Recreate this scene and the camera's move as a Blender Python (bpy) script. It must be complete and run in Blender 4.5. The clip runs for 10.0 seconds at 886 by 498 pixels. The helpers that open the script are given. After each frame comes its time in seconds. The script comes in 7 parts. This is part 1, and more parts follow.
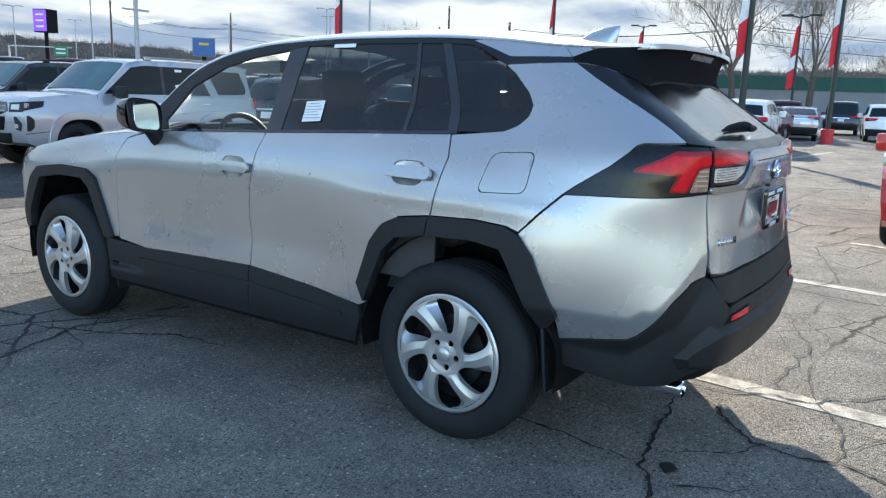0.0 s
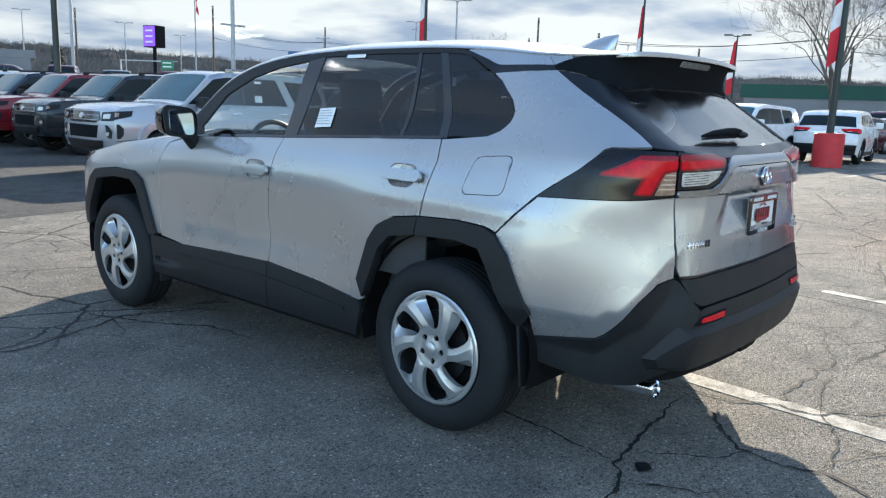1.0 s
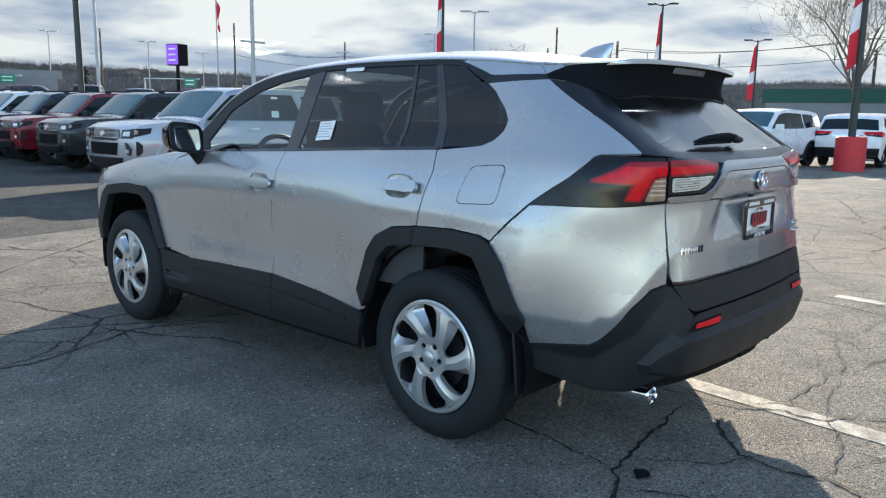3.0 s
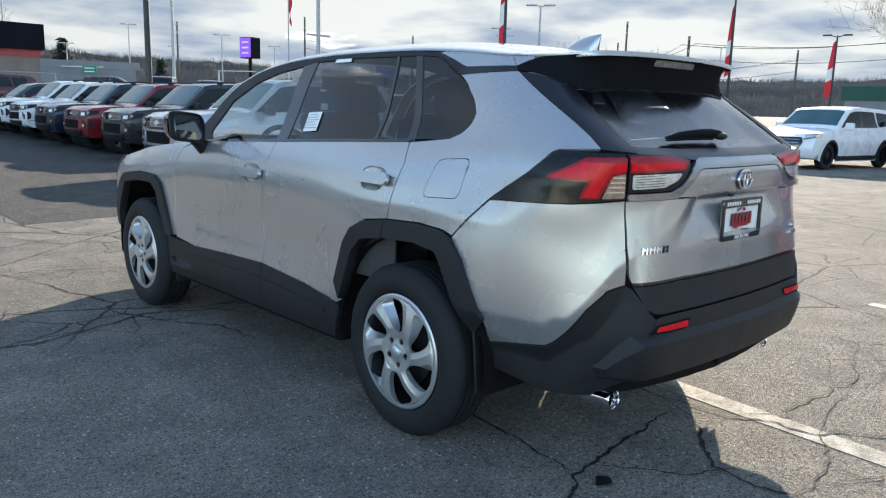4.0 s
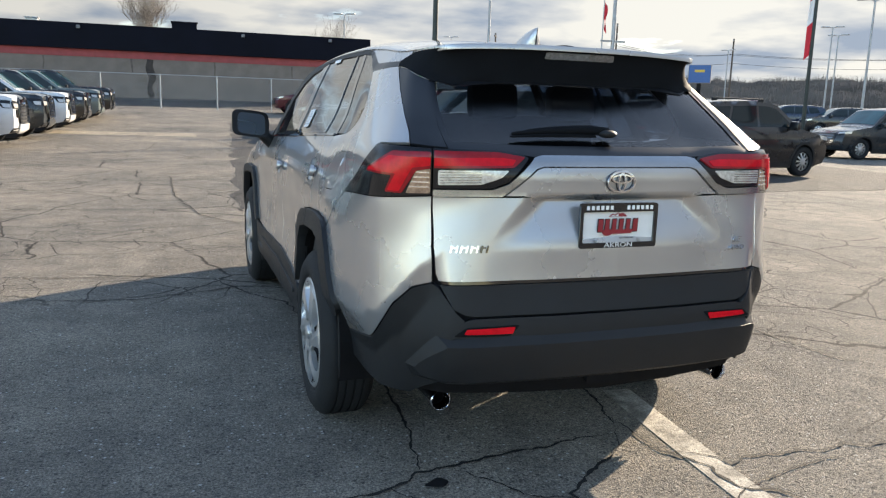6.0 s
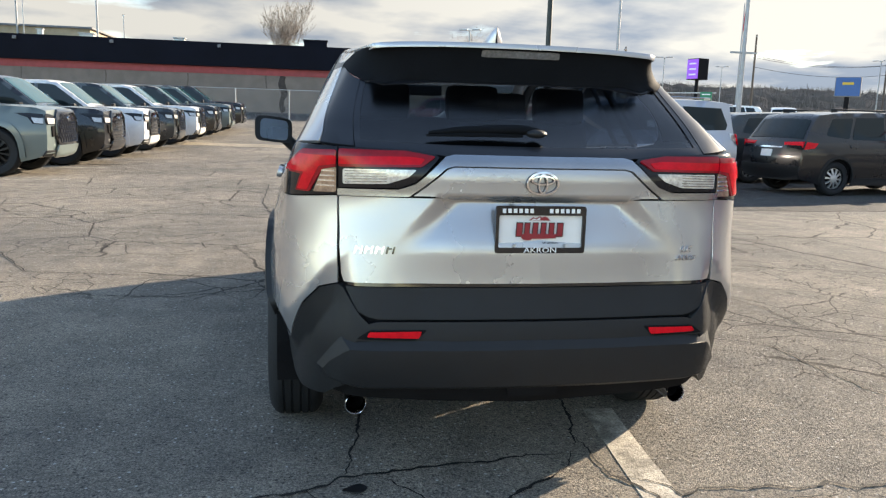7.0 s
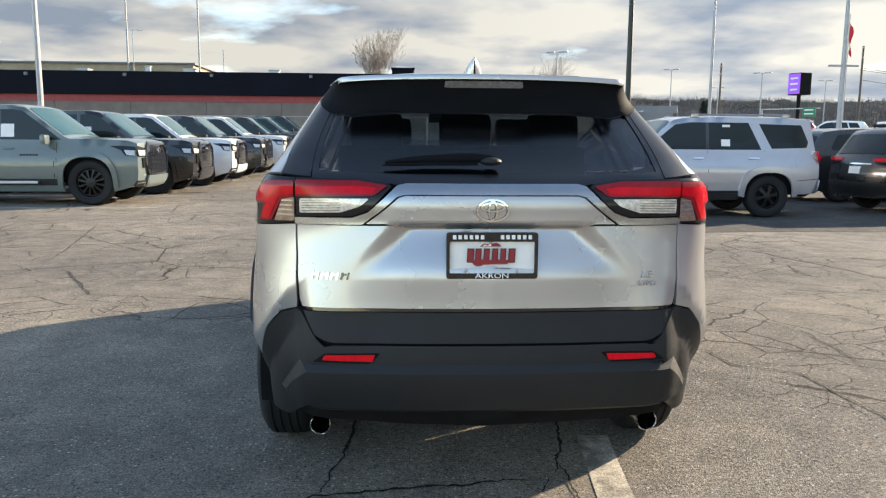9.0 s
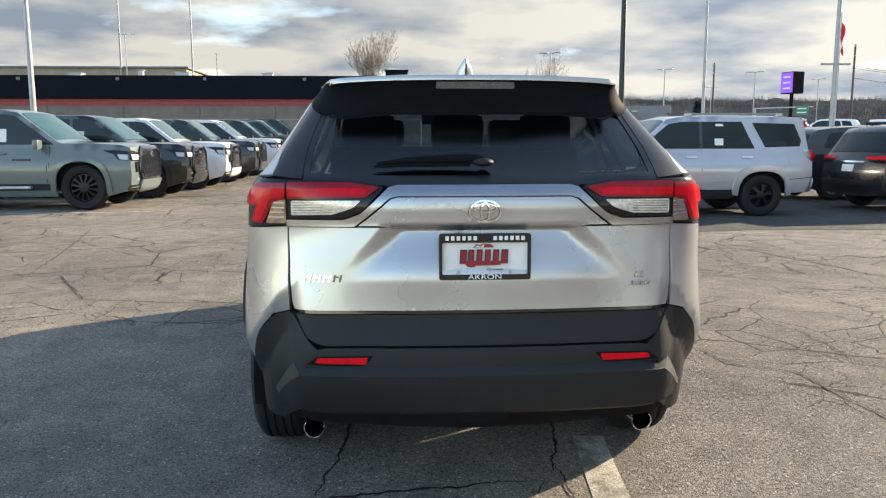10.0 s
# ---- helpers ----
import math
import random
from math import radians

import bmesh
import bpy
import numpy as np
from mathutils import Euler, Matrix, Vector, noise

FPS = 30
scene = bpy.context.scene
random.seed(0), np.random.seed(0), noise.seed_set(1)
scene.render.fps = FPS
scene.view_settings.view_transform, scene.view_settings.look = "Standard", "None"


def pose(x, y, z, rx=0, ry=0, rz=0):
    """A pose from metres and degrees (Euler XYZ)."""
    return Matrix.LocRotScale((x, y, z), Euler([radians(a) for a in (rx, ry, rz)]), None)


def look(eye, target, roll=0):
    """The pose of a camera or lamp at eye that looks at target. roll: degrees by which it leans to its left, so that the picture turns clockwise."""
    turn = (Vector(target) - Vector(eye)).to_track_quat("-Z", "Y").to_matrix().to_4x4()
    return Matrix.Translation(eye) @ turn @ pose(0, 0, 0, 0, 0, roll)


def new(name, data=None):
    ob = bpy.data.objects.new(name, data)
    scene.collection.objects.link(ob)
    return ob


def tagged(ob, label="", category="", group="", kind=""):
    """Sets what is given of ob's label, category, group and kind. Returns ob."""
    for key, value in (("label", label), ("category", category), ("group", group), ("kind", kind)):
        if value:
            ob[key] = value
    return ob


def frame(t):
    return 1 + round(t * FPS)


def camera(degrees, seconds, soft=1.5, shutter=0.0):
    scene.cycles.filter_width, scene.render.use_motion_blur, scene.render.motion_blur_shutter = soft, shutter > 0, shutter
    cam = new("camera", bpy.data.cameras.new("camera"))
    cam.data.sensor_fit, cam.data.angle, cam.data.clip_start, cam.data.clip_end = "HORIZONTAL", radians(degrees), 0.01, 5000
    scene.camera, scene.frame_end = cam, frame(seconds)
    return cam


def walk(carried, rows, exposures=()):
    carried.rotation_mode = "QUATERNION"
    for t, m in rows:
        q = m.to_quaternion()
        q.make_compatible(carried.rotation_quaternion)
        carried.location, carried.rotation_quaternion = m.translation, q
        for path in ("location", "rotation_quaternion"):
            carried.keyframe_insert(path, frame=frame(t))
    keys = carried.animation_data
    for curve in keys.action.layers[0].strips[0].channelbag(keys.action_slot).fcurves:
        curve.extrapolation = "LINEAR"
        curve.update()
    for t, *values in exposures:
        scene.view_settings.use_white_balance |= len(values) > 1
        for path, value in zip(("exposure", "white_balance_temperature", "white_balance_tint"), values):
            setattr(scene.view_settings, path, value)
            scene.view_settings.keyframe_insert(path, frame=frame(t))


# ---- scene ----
cam = camera(60.2, 10.0, soft=1.25)
PATH = [
    (0, (-3.325, -1.588, 1.361), (-1.695, -0.497, 0.97), 2.0),
    (0.5, (-3.213, -1.816, 1.348), (-1.66, -0.612, 0.974), 2.2),
    (1, (-3.206, -2.0, 1.355), (-1.711, -0.725, 0.985), 2.0),
    (1.5, (-3.205, -2.06, 1.359), (-1.733, -0.756, 0.998), 1.5),
    (2, (-3.188, -2.079, 1.357), (-1.718, -0.77, 1.008), 1.1),
    (2.5, (-3.189, -2.087, 1.356), (-1.715, -0.779, 1.015), 0.8),
    (4, (-2.846, -2.343, 1.353), (-1.507, -0.902, 0.993), 1.5),
    (4.5, (-2.556, -2.654, 1.354), (-1.341, -1.108, 0.986), 1.8),
    (5, (-2.222, -2.854, 1.356), (-1.173, -1.192, 0.983), 1.8),
    (5.5, (-1.85, -3.098, 1.353), (-0.994, -1.329, 0.981), 1.6),
    (5.7, (-1.699, -3.165, 1.358), (-0.921, -1.36, 0.988), 1.6),
    (6.8, (-0.886, -3.386, 1.321), (-0.48, -1.458, 0.98), 1.8),
    (7, (-0.758, -3.379, 1.318), (-0.409, -1.438, 0.982), 1.7),
    (7.5, (-0.51, -3.419, 1.324), (-0.276, -1.458, 1.004), 1.4),
    (8, (-0.36, -3.468, 1.338), (-0.202, -1.498, 1.034), 1.1),
    (8.5, (-0.327, -3.483, 1.344), (-0.208, -1.508, 1.053), 0.7),
    (9, (-0.303, -3.495, 1.347), (-0.195, -1.518, 1.066), 0.4),
    (9.5, (-0.296, -3.495, 1.345), (-0.179, -1.518, 1.071), 0.1),
    (10, (-0.293, -3.486, 1.345), (-0.173, -1.508, 1.068), -0.1),
]
walk(cam, [(t, look(eye, target, roll)) for t, eye, target, roll in PATH],
     ((0, 1.70, 5900, 6), (2.5, 1.55, 6050, 6), (4.5, 1.59, 6250, 8), (5.5, 1.58, 6550, 9), (7.5, 1.73, 6800, 9), (10, 1.64, 6850, 9)))

# ---- light ----
SUN_AZ, SUN_EL = 30.5, 20.5
sun = new("sun", bpy.data.lights.new("sun", "SUN"))
sun.data.energy, sun.data.angle, sun.data.color = 4.3, radians(0.6), (1.0, 0.85, 0.67)
sun.matrix_world = look((40 * math.cos(radians(SUN_AZ)), 40 * math.sin(radians(SUN_AZ)), 40 * math.tan(radians(SUN_EL))), (0, 0, 0))

world = bpy.data.worlds.new("winter_sky")
scene.world = world
world.use_nodes = True
wn, wl = world.node_tree.nodes, world.node_tree.links
wn.clear()
w_out, w_bg, sky = wn.new("ShaderNodeOutputWorld"), wn.new("ShaderNodeBackground"), wn.new("ShaderNodeTexSky")
sky.sky_type, sky.sun_disc = "NISHITA", False
sky.sun_elevation, sky.sun_rotation = radians(SUN_EL), radians(90 - SUN_AZ)
sky.air_density, sky.dust_density, sky.ozone_density = 1.0, 0.3, 1.2
w_bg.inputs["Strength"].default_value = 0.15
w_co, w_sep = wn.new("ShaderNodeTexCoord"), wn.new("ShaderNodeSeparateXYZ")
wl.new(w_co.outputs["Generated"], w_sep.inputs[0])


def wmath(op, a, b=None, clamp=False):
    n = wn.new("ShaderNodeMath")
    n.operation, n.use_clamp = op, clamp
    for i, v in enumerate((a, b)):
        if v is None:
            continue
        if isinstance(v, (int, float)):
            n.inputs[i].default_value = v
        else:
            wl.new(v, n.inputs[i])
    return n.outputs[0]


# a flat layer of broken cloud: the direction is projected on a plane overhead
w_h = wmath("ADD", wmath("MAXIMUM", w_sep.outputs[2], 0.0), 0.15)
w_px, w_py = wmath("DIVIDE", w_sep.outputs[0], w_h), wmath("DIVIDE", w_sep.outputs[1], w_h)
w_cmb = wn.new("ShaderNodeCombineXYZ")
wl.new(w_px, w_cmb.inputs[0]), wl.new(w_py, w_cmb.inputs[1])
w_n1, w_n2 = wn.new("ShaderNodeTexNoise"), wn.new("ShaderNodeTexNoise")
for n, sc, det, ro in ((w_n1, 1.0, 8, 0.52), (w_n2, 1.15, 9, 0.50)):
    n.inputs["Scale"].default_value, n.inputs["Detail"].default_value, n.inputs["Roughness"].default_value = sc, det, ro
    wl.new(w_cmb.outputs[0], n.inputs["Vector"])
w_r1, w_r2 = wn.new("ShaderNodeValToRGB"), wn.new("ShaderNodeValToRGB")
w_r1.color_ramp.elements[0].position, w_r1.color_ramp.elements[1].position = 0.36, 0.54
w_r2.color_ramp.elements[0].position, w_r2.color_ramp.elements[1].position = 0.44, 0.62
w_r2.color_ramp.elements[0].color, w_r2.color_ramp.elements[1].color = (1.58, 1.56, 1.48, 1), (0.60, 0.73, 0.95, 1)
wl.new(w_n2.outputs["Fac"], w_r2.inputs[0])
w_mix = wn.new("ShaderNodeMix")
w_mix.data_type = "RGBA"
# the cloud thins out overhead and closes towards the horizon
w_low = wmath("SUBTRACT", 1.0, wmath("MULTIPLY", wmath("MAXIMUM", wmath("SUBTRACT", w_sep.outputs[2], 0.16), 0.0), 1.1), True)
wl.new(wmath("MULTIPLY", w_r1.outputs["Color"], wmath("MULTIPLY", w_low, 0.995)), w_mix.inputs["Factor"])
# the cloud glows round the sun and is brightest where it faces the sun across the sky
w_dot = wn.new("ShaderNodeVectorMath")
w_dot.operation, w_dot.inputs[1].default_value = "DOT_PRODUCT", (math.cos(radians(SUN_AZ)), math.sin(radians(SUN_AZ)), 0.0)
wl.new(w_co.outputs["Generated"], w_dot.inputs[0])
# closed towards the sun, broken with blue gaps on the far side of the sky
wl.new(wmath("ADD", w_n1.outputs["Fac"], wmath("MULTIPLY", w_dot.outputs["Value"], 0.24)), w_r1.inputs[0])
# gain added to the unseen cloud opposite the sun, brightening the car's tail
w_lit = wn.new("ShaderNodeMapRange")
w_lit.interpolation_type = "SMOOTHSTEP"
w_lit.inputs["From Min"].default_value, w_lit.inputs["From Max"].default_value = 0.30, -0.75
w_lit.inputs["To Min"].default_value, w_lit.inputs["To Max"].default_value = 1.0, 1.28
wl.new(w_dot.outputs["Value"], w_lit.inputs["Value"])
w_cloud = wn.new("ShaderNodeVectorMath")
w_cloud.operation = "SCALE"
w_glow = wn.new("ShaderNodeMapRange")
w_glow.interpolation_type = "SMOOTHSTEP"
w_glow.inputs["From Min"].default_value, w_glow.inputs["From Max"].default_value = 0.35, 0.95
w_glow.inputs["To Min"].default_value, w_glow.inputs["To Max"].default_value = 0.0, 0.30
wl.new(w_dot.outputs["Value"], w_glow.inputs["Value"])
wl.new(w_r2.outputs["Color"], w_cloud.inputs[0]), wl.new(wmath("ADD", w_lit.outputs[0], w_glow.outputs[0]), w_cloud.inputs["Scale"])
wl.new(sky.outputs[0], w_mix.inputs["A"]), wl.new(w_cloud.outputs[0], w_mix.inputs["B"])
wl.new(w_mix.outputs["Result"], w_bg.inputs["Color"])
wl.new(w_bg.outputs[0], w_out.inputs["Surface"])


# ---- materials ----
def mat(name, base, rough=0.5, metal=0.0, var=0.12, scale=6.0, bump=0.0, bscale=120.0, coat=0.0, spec=0.5, tint=None, stain=0.0):
    """A procedural surface: base colour with two scales of variation, roughness variation and fine relief."""
    m = bpy.data.materials.new(name)
    m.use_nodes = True
    nt = m.node_tree
    p = nt.nodes["Principled BSDF"]
    p.inputs["Metallic"].default_value, p.inputs["Coat Weight"].default_value = metal, coat
    p.inputs["Coat Roughness"].default_value, p.inputs["Specular IOR Level"].default_value = 0.045, spec
    co = nt.nodes.new("ShaderNodeTexCoord")
    n1, n2 = nt.nodes.new("ShaderNodeTexNoise"), nt.nodes.new("ShaderNodeTexNoise")
    n1.inputs["Scale"].default_value, n1.inputs["Detail"].default_value = scale, 6
    n2.inputs["Scale"].default_value, n2.inputs["Detail"].default_value = bscale, 3
    nt.links.new(co.outputs["Object"], n1.inputs["Vector"]), nt.links.new(co.outputs["Object"], n2.inputs["Vector"])
    r = nt.nodes.new("ShaderNodeValToRGB")
    dark = tint or tuple(c * (1 - var) for c in base)
    lite = tuple(min(1, c * (1 + var)) for c in base)
    r.color_ramp.elements[0].position, r.color_ramp.elements[1].position = 0.35, 0.65
    r.color_ramp.elements[0].color, r.color_ramp.elements[1].color = (*dark, 1), (*lite, 1)
    nt.links.new(n1.outputs["Fac"], r.inputs[0])
    fine = nt.nodes.new("ShaderNodeMix")
    fine.data_type, fine.blend_type = "RGBA", "OVERLAY"
    fine.inputs["Factor"].default_value = min(1.0, var * 1.5 + stain)
    nt.links.new(r.outputs["Color"], fine.inputs["A"]), nt.links.new(n2.outputs["Fac"], fine.inputs["B"])
    nt.links.new(fine.outputs["Result"], p.inputs["Base Color"])
    rr = nt.nodes.new("ShaderNodeMapRange")
    rr.inputs["To Min"].default_value, rr.inputs["To Max"].default_value = max(0.02, rough * 0.85), min(1, rough * 1.15)
    nt.links.new(n1.outputs["Fac"], rr.inputs["Value"]), nt.links.new(rr.outputs[0], p.inputs["Roughness"])
    if bump:
        b = nt.nodes.new("ShaderNodeBump")
        b.inputs["Strength"].default_value, b.inputs["Distance"].default_value = bump, 0.004
        nt.links.new(n2.outputs["Fac"], b.inputs["Height"]), nt.links.new(b.outputs[0], p.inputs["Normal"])
    return m


def glass(name, tint, gloss=0.9, ior=1.52, rough=0.02):
    """Thin pane: coloured see-through with a Fresnel gloss."""
    m = bpy.data.materials.new(name)
    m.use_nodes = True
    nt = m.node_tree
    nt.nodes.clear()
    o, mx, tr, gl, lw = (nt.nodes.new("ShaderNode" + k) for k in ("OutputMaterial", "MixShader", "BsdfTransparent", "BsdfGlossy", "LayerWeight"))
    tr.inputs["Color"].default_value = (*tint, 1)
    gl.inputs["Roughness"].default_value, gl.inputs["Color"].default_value = rough, (gloss, gloss, gloss, 1)
    lw.inputs["Blend"].default_value = 0.5
    f0 = ((ior - 1) / (ior + 1)) ** 2 * 1.3
    power, rest = nt.nodes.new("ShaderNodeMath"), nt.nodes.new("ShaderNodeMath")
    power.operation, power.inputs[1].default_value = "POWER", 4.2
    rest.operation, rest.inputs[1].default_value, rest.inputs[2].default_value = "MULTIPLY_ADD", 1 - f0, f0
    nt.links.new(lw.outputs["Facing"], power.inputs[0]), nt.links.new(power.outputs[0], rest.inputs[0])
    nt.links.new(rest.outputs[0], mx.inputs[0]), nt.links.new(tr.outputs[0], mx.inputs[1])
    nt.links.new(gl.outputs[0], mx.inputs[2]), nt.links.new(mx.outputs[0], o.inputs[0])
    return m


def asphalt(name, base, warm, crack=0.0, grit=1.0):
    """Worn tarmac: mottled in metres, gritty in millimetres, with fine crazing where crack is set."""
    m = bpy.data.materials.new(name)
    m.use_nodes = True
    nt = m.node_tree
    p = nt.nodes["Principled BSDF"]
    co = nt.nodes.new("ShaderNodeTexCoord")

    def node(kind, **inputs):
        n = nt.nodes.new("ShaderNode" + kind)
        for k, v in inputs.items():
            n.inputs[k].default_value = v
        return n

    def mul(a, b, kind="MULTIPLY", fac=1.0):
        x = nt.nodes.new("ShaderNodeMix")
        x.data_type, x.blend_type = "RGBA", kind
        x.inputs["Factor"].default_value = fac
        nt.links.new(a, x.inputs["A"]), nt.links.new(b, x.inputs["B"])
        return x.outputs["Result"]

    def ramp(src, lo, hi, c0, c1):
        x = nt.nodes.new("ShaderNodeValToRGB")
        x.color_ramp.elements[0].position, x.color_ramp.elements[1].position = lo, hi
        x.color_ramp.elements[0].color, x.color_ramp.elements[1].color = (*c0, 1), (*c1, 1)
        nt.links.new(src, x.inputs[0])
        return x.outputs["Color"]

    big, mid = node("TexNoise", Scale=0.30, Detail=8.0, Roughness=0.6), node("TexNoise", Scale=3.0, Detail=6.0, Roughness=0.65)
    fine = node("TexNoise", Scale=110.0, Detail=4.0, Roughness=0.7)
    grain = node("TexVoronoi", Scale=190.0)
    for n in (big, mid, fine, grain):
        nt.links.new(co.outputs["Object"], n.inputs["Vector"])
    col = ramp(big.outputs["Fac"], 0.35, 0.68, base, warm)
    col = mul(col, ramp(mid.outputs["Fac"], 0.30, 0.70, (0.70, 0.70, 0.71), (1.24, 1.22, 1.19)))
    col = mul(col, ramp(fine.outputs["Fac"], 0.36, 0.66, (0.40, 0.40, 0.43), (1.70, 1.64, 1.52)))
    grit_n = node("TexNoise", Scale=38.0, Detail=5.0, Roughness=0.75)
    nt.links.new(co.outputs["Object"], grit_n.inputs["Vector"])
    col = mul(col, ramp(grit_n.outputs["Fac"], 0.35, 0.66, (0.62, 0.62, 0.63), (1.40, 1.37, 1.31)))
    col = mul(col, ramp(grain.outputs["Color"], 0.93, 1.0, (1, 1, 1), (2.4, 2.3, 2.1)))
    # scattered pale stones in the binder
    stone, pick = node("TexVoronoi", Scale=42.0), nt.nodes.new("ShaderNodeMath")
    nt.links.new(co.outputs["Object"], stone.inputs["Vector"])
    sepc = nt.nodes.new("ShaderNodeSeparateColor")
    nt.links.new(stone.outputs["Color"], sepc.inputs[0])
    pick.operation, pick.inputs[1].default_value = "GREATER_THAN", 0.82
    nt.links.new(sepc.outputs[0], pick.inputs[0])
    spot = mul(ramp(stone.outputs["Distance"], 0.16, 0.30, (1, 1, 1), (0, 0, 0)), pick.outputs[0])
    speck = nt.nodes.new("ShaderNodeMix")
    speck.data_type = "RGBA"
    speck.inputs["B"].default_value = (0.52, 0.50, 0.46, 1)
    nt.links.new(spot, speck.inputs["Factor"]), nt.links.new(col, speck.inputs["A"])
    col = speck.outputs["Result"]
    # and small dark pits
    pit, low = nt.nodes.new("ShaderNodeMath"), nt.nodes.new("ShaderNodeMix")
    pit.operation, pit.inputs[1].default_value = "LESS_THAN", 0.24
    nt.links.new(sepc.outputs[1], pit.inputs[0])
    low.data_type = "RGBA"
    low.inputs["B"].default_value = (0.045, 0.043, 0.040, 1)
    nt.links.new(mul(ramp(stone.outputs["Distance"], 0.18, 0.36, (0.8, 0.8, 0.8), (0, 0, 0)), pit.outputs[0]), low.inputs["Factor"])
    nt.links.new(col, low.inputs["A"])
    col = low.outputs["Result"]
    height = fine.outputs["Fac"]
    if crack:
        warp = node("TexNoise", Scale=2.6, Detail=7.0, Roughness=0.62)
        nt.links.new(co.outputs["Object"], warp.inputs["Vector"])
        add = nt.nodes.new("ShaderNodeMix")
        add.data_type = "VECTOR"
        add.inputs["Factor"].default_value = 0.13
        nt.links.new(co.outputs["Object"], add.inputs["A"]), nt.links.new(warp.outputs["Color"], add.inputs["B"])
        # the tarmac behind and beside the silver car is sounder than the rest
        sep = node("SeparateXYZ")
        nt.links.new(add.outputs["Result"], sep.inputs[0])
        sums = []
        for axis, shift0 in ((0, -1.1), (1, -1.7)):
            am = nt.nodes.new("ShaderNodeMath")
            am.operation = "ADD"
            am.inputs[1].default_value = shift0
            nt.links.new(sep.outputs[axis], am.inputs[0])
            sums.append(am.outputs[0])
        far = nt.nodes.new("ShaderNodeMath")
        far.operation = "MAXIMUM"
        nt.links.new(sums[0], far.inputs[0]), nt.links.new(sums[1], far.inputs[1])
        worn = ramp(far.outputs[0], 0.0, 0.5, (0, 0, 0), (1, 1, 1))
        # a coarse net of open cracks and, in places, a fine one
        for scale, wide, lo, hi, seed in ((0.62, 0.0075, 0.40, 0.44, 0.0), (1.7, 0.011, 0.47, 0.51, 40.0), (5.0, 0.018, 0.55, 0.58, 90.0)):
            cell = node("TexVoronoi", Scale=scale)
            cell.feature = "DISTANCE_TO_EDGE"
            nt.links.new(add.outputs["Result"], cell.inputs["Vector"])
            shift = node("VectorMath")
            shift.inputs[1].default_value = (seed, seed, 0)
            nt.links.new(co.outputs["Object"], shift.inputs[0])
            gate = node("TexNoise", Scale=0.42, Detail=4.0)
            nt.links.new(shift.outputs[0], gate.inputs["Vector"])
            line = ramp(cell.outputs["Distance"], wide * 0.55, wide, (1, 1, 1), (0, 0, 0))
            some = mul(ramp(gate.outputs["Fac"], lo, hi, (0, 0, 0), (crack, crack, crack)), worn)
            x = nt.nodes.new("ShaderNodeMix")
            x.data_type = "RGBA"
            nt.links.new(mul(line, some), x.inputs["Factor"]), nt.links.new(col, x.inputs["A"])
            x.inputs["B"].default_value = (0.022, 0.020, 0.018, 1)
            col = x.outputs["Result"]
    nt.links.new(col, p.inputs["Base Color"])
    p.inputs["Roughness"].default_value, p.inputs["Specular IOR Level"].default_value = 0.9, 0.2
    p.inputs["Diffuse Roughness"].default_value = 0.35
    hsum = nt.nodes.new("ShaderNodeMath")
    hsum.operation = "MULTIPLY_ADD"
    hsum.inputs[1].default_value = 2.2
    nt.links.new(grit_n.outputs["Fac"], hsum.inputs[0]), nt.links.new(height, hsum.inputs[2])
    height = hsum.outputs[0]
    b = node("Bump", Strength=1.0 * grit, Distance=0.008)
    nt.links.new(height, b.inputs["Height"]), nt.links.new(b.outputs[0], p.inputs["Normal"])
    return m


M_SILVER = mat("silver_paint", (0.440, 0.436, 0.443), 0.28, 0.70, 0.03, 3.0, 0.0, 900.0, 1.0)
M_CLAD = mat("black_plastic", (0.012, 0.013, 0.015), 0.50, 0.0, 0.10, 14.0, 0.25, 700.0, spec=0.32)
M_GLOSSBLACK = mat("gloss_black", (0.010, 0.010, 0.012), 0.08, 0.0, 0.05, 6.0, coat=0.6)
M_PILLAR = mat("satin_black_pillar", (0.010, 0.011, 0.014), 0.30, 0.0, 0.06, 6.0, spec=0.35)
M_MATTE = mat("matte_black", (0.008, 0.009, 0.011), 0.75, 0.0, 0.1, 9.0, spec=0.06)
M_DARK = mat("dark_underside", (0.008, 0.008, 0.009), 0.85, 0.0, 0.2, 9.0, spec=0.1)
M_RUBBER = mat("tyre_rubber", (0.013, 0.014, 0.016), 0.72, 0.0, 0.15, 20.0, 0.3, 300.0, spec=0.28)
M_ALLOY = mat("silver_wheel", (0.50, 0.505, 0.515), 0.34, 0.7, 0.05, 9.0, 0.03, 500.0, 0.3)
M_BLACKALLOY = mat("black_wheel", (0.008, 0.008, 0.009), 0.38, 0.0, 0.1, 9.0, spec=0.3)
M_CHROME = mat("chrome", (0.80, 0.80, 0.82), 0.10, 1.0, 0.02, 9.0)
M_SATIN = mat("satin_trim", (0.38, 0.39, 0.40), 0.22, 0.95, 0.03, 9.0)
M_RED = mat("red_lens", (0.60, 0.003, 0.012), 0.14, 0.0, 0.10, 40.0, spec=0.25)
M_DEEPRED = mat("dark_red_lens", (0.26, 0.004, 0.010), 0.10, 0.0, 0.10, 40.0, spec=0.4)
M_CLEAR = mat("clear_lens", (0.62, 0.60, 0.56), 0.16, 0.35, 0.20, 60.0, coat=1.0)
M_AMBER = mat("amber_lens", (0.30, 0.20, 0.14), 0.18, 0.3, 0.20, 60.0, coat=1.0)
M_SMOKE = mat("smoked_lens", (0.010, 0.010, 0.012), 0.12, 0.0, 0.1, 30.0, spec=0.35)
